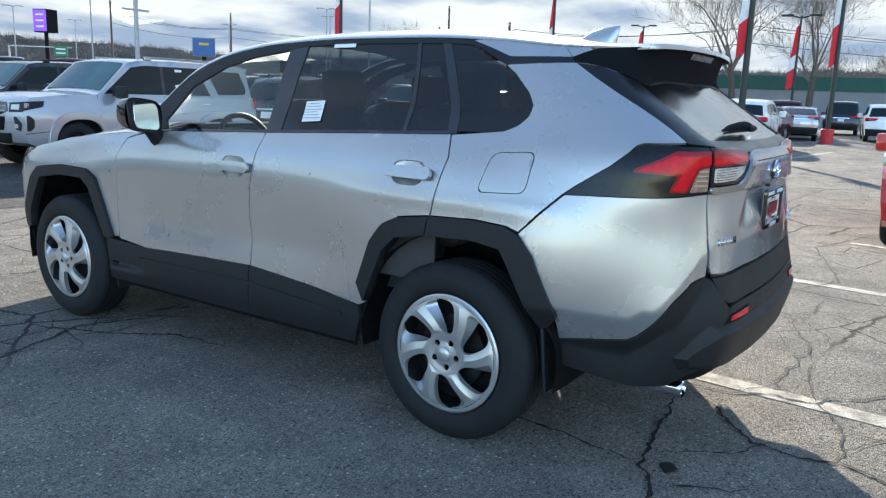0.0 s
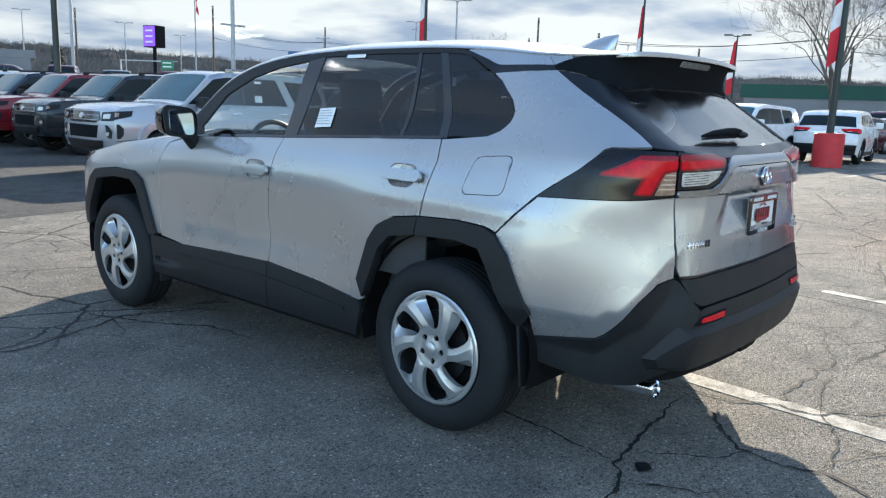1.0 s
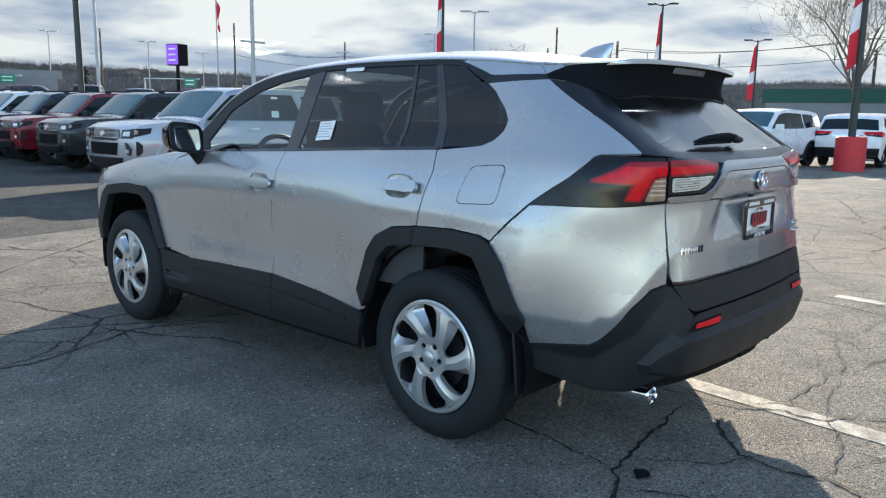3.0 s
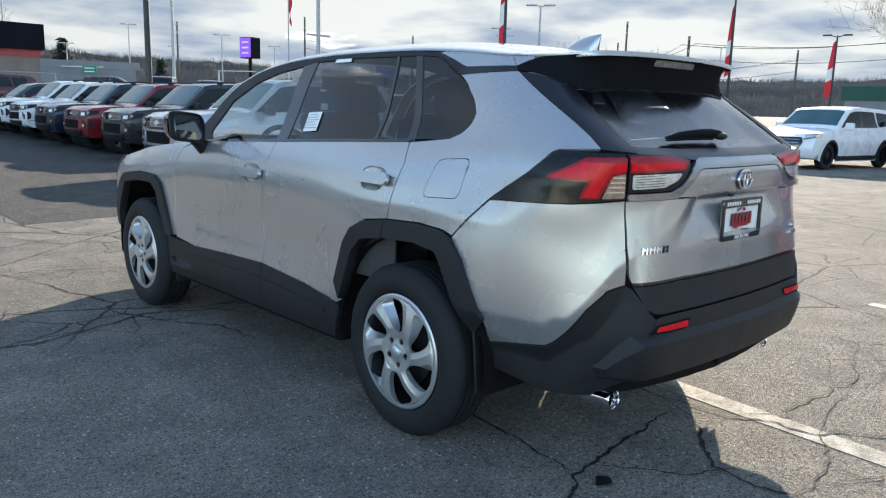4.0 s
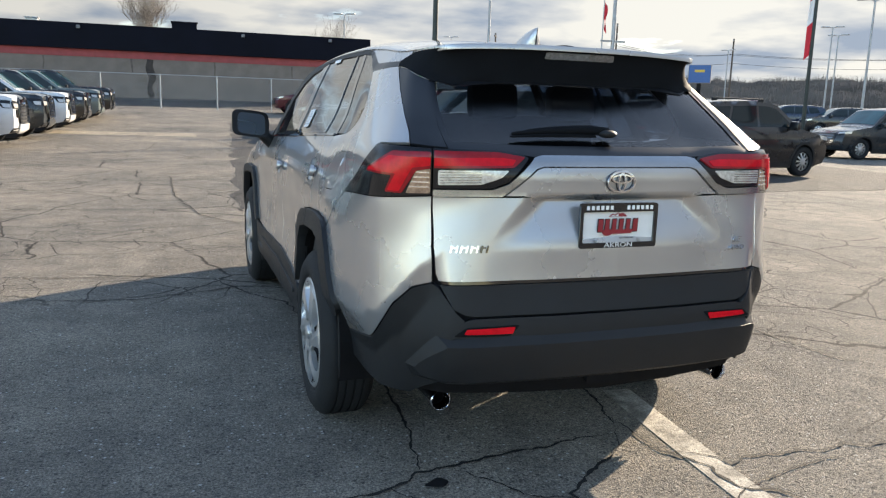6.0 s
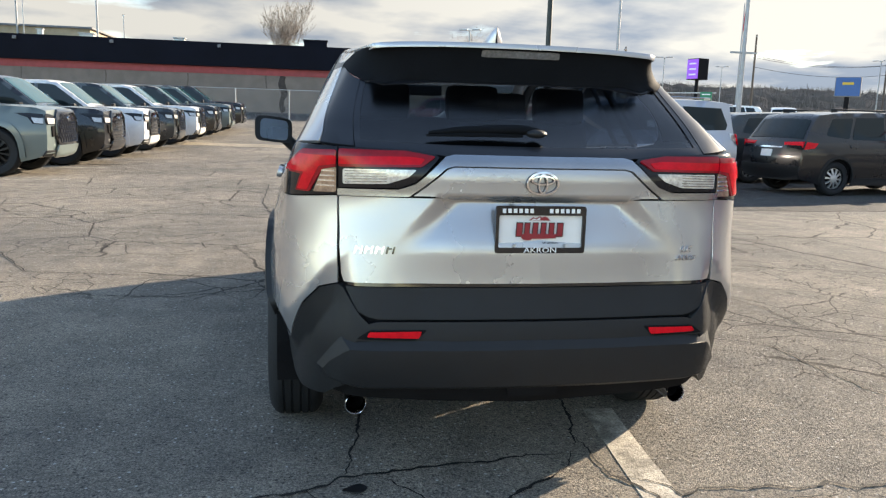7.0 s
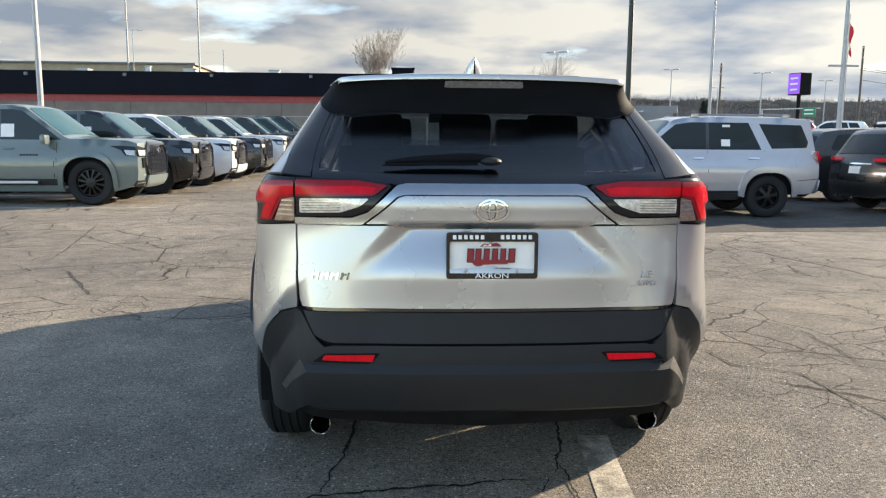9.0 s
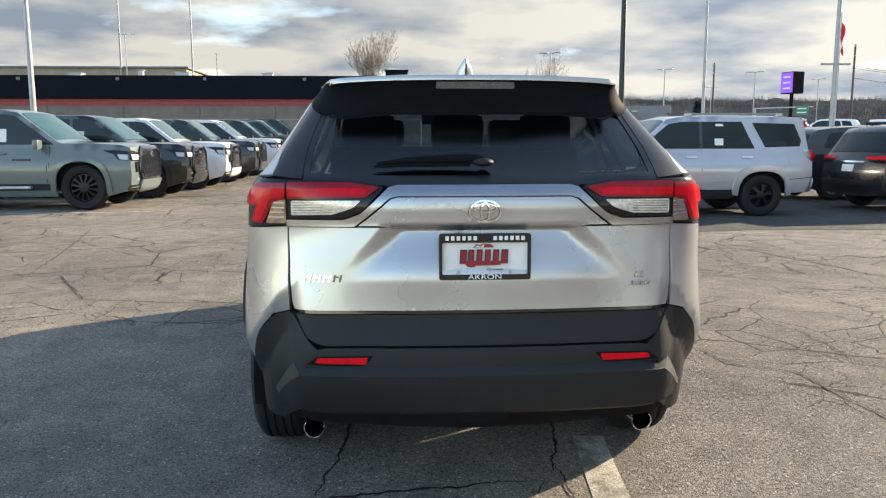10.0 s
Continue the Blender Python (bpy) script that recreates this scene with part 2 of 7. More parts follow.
M_WHITE = mat("white_print", (0.78, 0.78, 0.77), 0.5, 0.0, 0.03, 20.0)
M_PAPER = mat("paper", (0.80, 0.80, 0.80), 0.6, 0.0, 0.03, 20.0)
M_GREYPRINT = mat("grey_print", (0.30, 0.30, 0.32), 0.6, 0.0, 0.05, 20.0)
M_REDPRINT = mat("red_print", (0.26, 0.014, 0.022), 0.5, 0.0, 0.05, 20.0)
M_SEAT = mat("seat_cloth", (0.045, 0.045, 0.048), 0.85, 0.0, 0.12, 30.0, 0.3, 400.0)
M_LINER = mat("grey_headliner", (0.34, 0.33, 0.31), 0.9, 0.0, 0.06, 30.0)
G_CLEAR = glass("clear_glass", (0.82, 0.88, 0.86), 0.9, 1.40)
G_TINT = glass("privacy_glass", (0.19, 0.21, 0.235))
G_REAR = glass("rear_privacy_glass", (0.24, 0.27, 0.31), 0.9, 1.42, 0.16)
M_FARGLASS = mat("vehicle_glass", (0.010, 0.016, 0.018), 0.05, 0.0, 0.05, 4.0, spec=0.32)
M_SCREEN = mat("windscreen_glass", (0.020, 0.075, 0.088), 0.04, 0.0, 0.25, 1.3, spec=0.4)
M_MIRROR = mat("mirror", (0.86, 0.88, 0.88), 0.02, 1.0, 0.0, 4.0)
M_TAR = asphalt("worn_asphalt", (0.150, 0.146, 0.140), (0.280, 0.258, 0.226), 0.85)
M_PATCH_SHADE = asphalt("dark_asphalt_and_shade", (0.064, 0.065, 0.070), (0.096, 0.093, 0.088), 0.5)
M_SLAB = asphalt("pale_concrete", (0.30, 0.27, 0.22), (0.36, 0.33, 0.27), 0.0, 0.5)
M_CRACK = mat("crack_fill", (0.010, 0.009, 0.008), 0.95, 0.0, 0.3, 40.0)
M_LINE = mat("road_paint", (0.34, 0.31, 0.26), 0.9, 0.0, 0.45, 9.0, 0.8, 120.0, stain=0.7)
M_OIL = mat("oil_stain", (0.012, 0.012, 0.013), 0.45, 0.0, 0.2, 30.0)
M_BRICK = mat("tan_block", (0.205, 0.172, 0.148), 0.9, 0.0, 0.12, 1.5, 0.3, 40.0)
M_ROOFBAND = mat("black_metal_roof", (0.007, 0.008, 0.014), 0.8, 0.0, 0.15, 0.6, spec=0.1)
M_REDBAND = mat("red_band", (0.34, 0.075, 0.078), 0.8, 0.0, 0.10, 3.0)
M_STAIN = mat("wall_stain", (0.055, 0.045, 0.04), 0.9, 0.0, 0.3, 4.0)
M_STREAK = mat("wall_streak", (0.135, 0.112, 0.096), 0.9, 0.0, 0.2, 4.0)
M_ROOFTAN = mat("tan_render", (0.42, 0.34, 0.23), 0.9, 0.0, 0.10, 2.0)
M_GALV = mat("galvanised_steel", (0.42, 0.43, 0.44), 0.45, 0.6, 0.10, 9.0)
M_POLEDARK = mat("dark_pole_paint", (0.018, 0.026, 0.024), 0.5, 0.1, 0.1, 5.0)
M_POLEGREY = mat("grey_pole_paint", (0.36, 0.37, 0.38), 0.55, 0.3, 0.1, 5.0)
M_WOODPOLE = mat("weathered_wood", (0.10, 0.08, 0.065), 0.9, 0.0, 0.2, 6.0)
M_REDPAINT = mat("red_concrete_paint", (0.50, 0.025, 0.030), 0.6, 0.0, 0.12, 5.0)
M_FLAGRED = mat("red_cloth", (0.55, 0.020, 0.035), 0.8, 0.0, 0.08, 12.0)
M_FLAGWHITE = mat("white_cloth", (0.72, 0.70, 0.70), 0.8, 0.0, 0.06, 12.0)
M_BARK = mat("grey_bark", (0.085, 0.068, 0.055), 0.95, 0.0, 0.2, 8.0)
M_DARKCHROME = mat("dark_chrome", (0.13, 0.13, 0.14), 0.22, 0.9, 0.05, 9.0)
M_TWIG = mat("bare_twigs", (0.150, 0.125, 0.105), 0.95, 0.0, 0.2, 2.0)
M_EVER = mat("dark_needles", (0.022, 0.036, 0.022), 0.9, 0.0, 0.3, 3.0)
M_RIDGE = mat("wooded_ridge", (0.084, 0.080, 0.079), 0.95, 0.0, 0.16, 0.10, 0.0, 0.9, spec=0.0)
M_WOODS = mat("far_woods", (0.108, 0.100, 0.094), 0.95, 0.0, 0.25, 0.03, spec=0.0)
M_LAMPGREY = mat("grey_lens", (0.17, 0.165, 0.16), 0.2, 0.0, 0.15, 60.0, coat=0.6)
M_SIGNBLACK = mat("sign_black", (0.012, 0.012, 0.014), 0.85, 0.0, 0.1, 5.0, spec=0.1)
M_SIGNGREEN = mat("green_sign", (0.02, 0.20, 0.10), 0.5, 0.0, 0.05, 5.0)
M_SIGNBLUE = mat("blue_sign", (0.02, 0.09, 0.28), 0.45, 0.0, 0.05, 5.0)
M_PALEWALL = mat("pale_wall", (0.20, 0.205, 0.215), 0.85, 0.0, 0.08, 0.5)
M_STOREGREEN = mat("green_fascia", (0.012, 0.068, 0.050), 0.7, 0.0, 0.08, 1.0)
M_YELLOW = mat("yellow_print", (0.55, 0.38, 0.04), 0.6, 0.0, 0.05, 5.0)


def emitter(name, colour, strength):
    m = bpy.data.materials.new(name)
    m.use_nodes = True
    p = m.node_tree.nodes["Principled BSDF"]
    p.inputs["Base Color"].default_value = (*colour, 1)
    p.inputs["Emission Color"].default_value, p.inputs["Emission Strength"].default_value = (*colour, 1), strength
    return m


M_LED = emitter("lit_display", (0.22, 0.07, 0.55), 0.25)


# ---- mesh helpers ----
def mesh_of(name, verts, faces, normals=None, smooth=True, angle=None):
    me = bpy.data.meshes.new(name)
    me.from_pydata([tuple(v) for v in verts], [], [tuple(f) for f in faces])
    if smooth:
        me.polygons.foreach_set("use_smooth", [True] * len(me.polygons))
        if normals is not None:
            me.normals_split_custom_set_from_vertices([tuple(n) for n in normals])
        elif angle:
            me.set_sharp_from_angle(angle=radians(angle))
    me.update()
    return me


def link(name, me, material, parent=None, label="", at=None):
    ob = new(name, me)
    if not me.materials:
        me.materials.append(material)
    if parent is not None:
        ob.parent = parent
    if at is not None:
        ob.matrix_basis = at
    return tagged(ob, label)


def part(name, bm, material, parent, label="", smooth=False, angle=35):
    """Links a bmesh as one mesh object under a thing or a part."""
    me = bpy.data.meshes.new(name)
    bm.to_mesh(me)
    bm.free()
    if smooth:
        me.polygons.foreach_set("use_smooth", [True] * len(me.polygons))
        me.set_sharp_from_angle(angle=radians(angle))
    return link(name, me, material, parent, label)


def thing(name, label, category, at=None, group="", kind=""):
    ob = new(name)
    ob.empty_display_size = 0.1
    if at is not None:
        ob.matrix_basis = at
    return tagged(ob, label, category, group, kind)


def add_box(bm, c, s, turn=None, bevel=0.0):
    m = Matrix.Translation(c) @ (turn or Matrix.Identity(4)) @ Matrix.Diagonal((*s, 1))
    made = bmesh.ops.create_cube(bm, size=1.0, matrix=m)
    if bevel:
        edges = list({e for v in made["verts"] for e in v.link_edges})
        bmesh.ops.bevel(bm, geom=edges, offset=bevel, segments=2, affect="EDGES", profile=0.6)
    return bm


def box(c, s, turn=None, bevel=0.0):
    return add_box(bmesh.new(), c, s, turn, bevel)


def add_tube(bm, pts, radii, sides=8, cap=True):
    """A tapered tube along pts."""
    rings, pts = [], [Vector(p) for p in pts]
    for i, p in enumerate(pts):
        d = (pts[min(i + 1, len(pts) - 1)] - pts[max(i - 1, 0)]).normalized()
        a = d.orthogonal().normalized() if abs(d.z) < 0.95 else Vector((1, 0, 0)).cross(d).normalized()
        b = d.cross(a)
        r = radii[i] if hasattr(radii, "__len__") else radii
        rings.append([bm.verts.new(p + r * (math.cos(k * math.tau / sides) * a + math.sin(k * math.tau / sides) * b)) for k in range(sides)])
    for q, w in zip(rings, rings[1:]):
        for k in range(sides):
            bm.faces.new((q[k], q[(k + 1) % sides], w[(k + 1) % sides], w[k]))
    if cap:
        bm.faces.new(rings[0][::-1]), bm.faces.new(rings[-1])
    return bm


def tube(pts, radii, sides=8):
    return add_tube(bmesh.new(), pts, radii, sides)


def lathe(profile, seg=48):
    """Turns (radius, x) pairs round the x axis."""
    v, f, n = [], [], len(profile)
    for k in range(seg):
        a = k * math.tau / seg
        v += [(x, r * math.cos(a), r * math.sin(a)) for r, x in profile]
    for k in range(seg):
        for i in range(n - 1):
            a, b = k * n + i, ((k + 1) % seg) * n + i
            f.append((a, a + 1, b + 1, b))
    return v, f


def dense(poly, step):
    out = []
    for (a, b), (c, d) in zip(poly, list(poly[1:]) + [poly[0]]):
        n = max(1, int(math.hypot(c - a, d - b) / step + 0.5))
        out += [(a + (c - a) * k / n, b + (d - b) * k / n) for k in range(n)]
    return out


def rounded(poly, r, n=4):
    """Rounds a polygon's corners by quadratic curves that begin r before each corner."""
    out, k = [], len(poly)
    for i in range(k):
        p, c, q = Vector(poly[i - 1]), Vector(poly[i]), Vector(poly[(i + 1) % k])
        a, b = c + (p - c).normalized() * min(r, (p - c).length * 0.45), c + (q - c).normalized() * min(r, (q - c).length * 0.45)
        for j in range(n + 1):
            t = j / n
            out.append(tuple((1 - t) ** 2 * a + 2 * t * (1 - t) * c + t * t * b))
    return out


def inside(poly, xs, ys):
    hit = np.zeros(len(xs), bool)
    p = np.array(poly)
    q = np.roll(p, -1, 0)
    for (ax, ay), (bx, by) in zip(p, q):
        c = (ay > ys) != (by > ys)
        if ay != by:
            hit ^= c & (xs < (bx - ax) * (ys - ay) / (by - ay) + ax)
    return hit


def rim_dist(poly, xs, ys):
    best = np.full(len(xs), 1e9)
    p = np.array(poly)
    q = np.roll(p, -1, 0)
    for a, b in zip(p, q):
        d = b - a
        t = np.clip(((xs - a[0]) * d[0] + (ys - a[1]) * d[1]) / max(1e-12, d @ d), 0, 1)
        best = np.minimum(best, np.hypot(xs - a[0] - t * d[0], ys - a[1] - t * d[1]))
    return best


from mathutils.geometry import delaunay_2d_cdt


def panel(poly, fmap, centre, off=0.0, thick=0.012, step=0.03, holes=()):
    """A sheet of that outline, laid on the surface fmap(a, b), proud of it by off, with a turned-in rim. Returns verts, faces, normals."""
    loops = [dense(poly, step)] + [dense(h, step) for h in holes]
    pts, edges = [], []
    for lp in loops:
        k = len(pts)
        pts += lp
        edges += [(k + i, k + (i + 1) % len(lp)) for i in range(len(lp))]
    arr = np.array(pts)
    lo, hi = arr.min(0), arr.max(0)
    gx, gy = np.meshgrid(np.arange(lo[0] + step / 2, hi[0], step), np.arange(lo[1] + step / 2, hi[1], step))
    gx, gy = gx.ravel(), gy.ravel()
    if len(gx):
        ok = inside(loops[0], gx, gy) & (rim_dist(loops[0], gx, gy) > step * 0.4)
        for h in loops[1:]:
            ok &= ~inside(h, gx, gy) & (rim_dist(h, gx, gy) > step * 0.4)
        pts += list(zip(gx[ok], gy[ok]))
    v2, _, faces, *_ = delaunay_2d_cdt([Vector(p) for p in pts], edges, [], 1, 1e-7)
    uv = np.array([tuple(v) for v in v2])
    if holes:
        mids = np.array([uv[list(f)].mean(0) for f in faces])
        bad = np.zeros(len(mids), bool)
        for h in loops[1:]:
            bad |= inside(h, mids[:, 0], mids[:, 1])
        faces = [f for f, b in zip(faces, bad) if not b]
    eps = 1e-3
    P = fmap(uv[:, 0], uv[:, 1])
    A = fmap(uv[:, 0] + eps, uv[:, 1]) - fmap(uv[:, 0] - eps, uv[:, 1])
    B = fmap(uv[:, 0], uv[:, 1] + eps) - fmap(uv[:, 0], uv[:, 1] - eps)
    N = np.cross(A, B)
    N /= np.maximum(1e-12, np.linalg.norm(N, axis=1))[:, None]
    sign = 1.0 if np.sum(N * (P - np.array(centre))) > 0 else -1.0
    N *= sign
    P = P + off * N
    F = []
    for f in faces:
        a, b, c = f[:3]
        g = np.cross(P[b] - P[a], P[c] - P[a])
        if g @ N[a] < 0:
            f = f[::-1]
        F.append(tuple(f))
    seen = {}
    for f in F:
        for i in range(len(f)):
            e = (f[i], f[(i + 1) % len(f)])
            seen[tuple(sorted(e))] = None if tuple(sorted(e)) in seen else e
    V, NN = list(P), list(N)
    out = {}
    for e in seen.values():
        if e:
            d = np.cross(P[e[1]] - P[e[0]], N[e[0]])
            d /= max(1e-12, np.linalg.norm(d))
            for i in e:
                out[i] = out.get(i, 0) + d
    ring = {}
    for i, d in out.items():
        d = d / max(1e-12, np.linalg.norm(d))
        k = len(V)
        V += [P[i], P[i] - thick * N[i]]
        NN += [d * 0.9 + N[i] * 0.4, d]
        ring[i] = k
    for e in seen.values():
        if e:
            a, b = ring[e[0]], ring[e[1]]
            F.append((b, a, a + 1, b + 1))
    return V, F, NN


def sheet(name, poly, fmap, centre, material, parent, label="", off=0.0, thick=0.012, step=0.03, holes=()):
    V, F, NN = panel(poly, fmap, centre, off, thick, step, holes)
    return link(name, mesh_of(name, V, F, NN), material, parent, label)


def strip(name, fmap, arange, brange, na, nb, material, parent, label="", flip=False):
    """A quad grid over a map of two parameters."""
    a, b = np.meshgrid(np.linspace(*arange, na), np.linspace(*brange, nb), indexing="ij")
    P = fmap(a.ravel(), b.ravel())
    F = [(i * nb + j, (i + 1) * nb + j, (i + 1) * nb + j + 1, i * nb + j + 1) for i in range(na - 1) for j in range(nb - 1)]
    return link(name, mesh_of(name, P, [f[::-1] for f in F] if flip else F, angle=50), material, parent, label)


def letters(name, text, size, m, material, parent, deep=0.002, label="", shear=0.0, squash=1.0):
    """Raised characters as a mesh, in Blender's built-in font."""
    cu = bpy.data.curves.new(name, "FONT")
    cu.body, cu.size, cu.extrude, cu.align_x, cu.align_y, cu.shear, cu.resolution_u = text, size, deep, "CENTER", "CENTER", shear, 2
    tmp = new(name, cu)
    me = bpy.data.meshes.new_from_object(tmp.evaluated_get(bpy.context.evaluated_depsgraph_get()))
    bpy.data.objects.remove(tmp)
    bpy.data.curves.remove(cu)
    me.transform(m @ Matrix.Diagonal((squash, 1, 1, 1)))
    return link(name, me, material, parent, label)


def herm(xk, yk, m, x):
    i = np.clip(np.searchsorted(xk, x) - 1, 0, len(xk) - 2)
    h = xk[i + 1] - xk[i]
    t = (x - xk[i]) / h
    pick = (lambda v: v[i]) if np.ndim(yk) == 1 else (lambda v: v[i, np.arange(len(x))])
    nxt = (lambda v: v[i + 1]) if np.ndim(yk) == 1 else (lambda v: v[i + 1, np.arange(len(x))])
    return (1 + 2 * t) * (1 - t) ** 2 * pick(yk) + t * (1 - t) ** 2 * h * pick(m) + t * t * (3 - 2 * t) * nxt(yk) + t * t * (t - 1) * h * nxt(m)


def slopes(xk, yk):
    yk = np.asarray(yk, float)
    h = np.diff(xk)
    d = np.diff(yk, axis=0) / (h if yk.ndim == 1 else h[:, None])
    m = np.zeros_like(yk)
    m[0], m[-1] = d[0], d[-1]
    w = h if yk.ndim == 1 else h[:, None]
    mid = (d[:-1] * w[1:] + d[1:] * w[:-1]) / (w[:-1] + w[1:])
    m[1:-1] = np.where(d[:-1] * d[1:] <= 0, 0, mid)
    return m


def curve1(*pairs):
    """A smooth curve through (x, y) pairs."""
    xk, yk = np.array([p[0] for p in pairs], float), np.array([p[1] for p in pairs], float)
    m = slopes(xk, yk)
    return lambda x: herm(xk, yk, m, np.clip(np.asarray(x, float), xk[0], xk[-1]))

# ---- ground ----
rise = curve1((-2000, 0), (16, 0), (26, 0.15), (38, 0.58), (44, 0.95), (51, 1.40), (60, 1.45), (2500, 1.45))


def gz(y):
    return float(rise(np.array([y]))[0]) if y > 16 else 0.0


def ground_sheet(name, xs, ys, lift, material, label, kind="structure"):
    V = [(x, y, gz(y) + lift) for y in ys for x in xs]
    n = len(xs)
    F = [(j * n + i, j * n + i + 1, (j + 1) * n + i + 1, (j + 1) * n + i) for j in range(len(ys) - 1) for i in range(n - 1)]
    return tagged(link(name, mesh_of(name, V, F), material), label, "ground", "", kind)


ground_sheet("ground", (-1500, -300, -80, -20, -5, 5, 20, 80, 300, 1500), [-1500, -200, -20, 0, 10, 16] + list(range(18, 62, 2)) + [80, 200, 600, 2400], 0.0, M_TAR, "cracked pale grey asphalt of a sales lot")


def slab(name, poly, lift, material, label, kind="structure", step=2.0):
    """A thin flat patch laid on the ground."""
    fm = lambda a, b: np.stack([a, b, np.where(b > 16, rise(b), 0.0)], 1)
    V, F, NN = panel(poly, fm, (0, 0, -50), lift, 0.003, step)
    return tagged(link(name, mesh_of(name, V, F, NN), material), label, "ground", "", kind)


def wavy(poly, amp, step, seed):
    out = []
    for a, b in dense(poly, step):
        out.append((a + amp * noise.noise((a * 1.3, b * 1.3, seed)), b + amp * noise.noise((a * 1.3, b * 1.3, seed + 9))))
    return out


slab("road_patch", wavy([(-0.7, 6.7), (0.7, 6.9), (4.4, 7.75), (7.5, 7.9), (16, 8.2), (17, 33), (1.2, 33), (0.1, 18), (-0.3, 12)], 0.25, 0.8, 3), 0.004, M_PATCH_SHADE, "darker resurfaced asphalt under the parked row")
slab("road_patch", wavy([(-5.3, 25.2), (-0.6, 24.6), (-0.5, 26.4), (-5.2, 26.8)], 0.1, 0.5, 8), 0.004, M_SLAB, "pale concrete repair slab in the asphalt")
# the store building's shadow, put into the ground colour as a dark strip
slab("road_patch", wavy([(-40, 43.5), (14, 43.5), (14, 50.6), (-40, 50.6)], 0.2, 2.0, 5), 0.004, M_PATCH_SHADE, "building's cast shadow laid as a dark ground strip")


def ribbon(name, pts, width, material, label, seed=0, lift=0.006, ragged=0.5, kind="structure", category="ground"):
    """A crack: a thin dark strip of uneven width that wanders along pts."""
    rnd = random.Random(seed)
    path = []
    for (a, b), (c, d) in zip(pts, pts[1:]):
        n = max(2, int(math.hypot(c - a, d - b) / 0.022))
        for k in range(n):
            t = k / n
            path.append(Vector((a + (c - a) * t, b + (d - b) * t)))
    path.append(Vector(pts[-1]))
    j, V, F = Vector((0, 0)), [], []
    for i, p in enumerate(path):
        j = j * 0.70 + Vector((rnd.uniform(-1, 1), rnd.uniform(-1, 1))) * 0.009 * ragged * 2
        d = (path[min(i + 1, len(path) - 1)] - path[max(i - 1, 0)]).normalized()
        nrm = Vector((-d.y, d.x)) * width * (0.55 + 1.1 * rnd.random() ** 1.5) * min(1, 4 * min(i + 1, len(path) - i) / len(path) + 0.15) * 0.5
        q = p + j
        V += [(q.x + nrm.x, q.y + nrm.y, gz(q.y) + lift), (q.x - nrm.x, q.y - nrm.y, gz(q.y) + lift)]
        if i:
            F.append((2 * i - 2, 2 * i - 1, 2 * i + 1, 2 * i))
    return tagged(link(name, mesh_of(name, V, F, smooth=False), material), label, category, "cracks in the asphalt", kind)


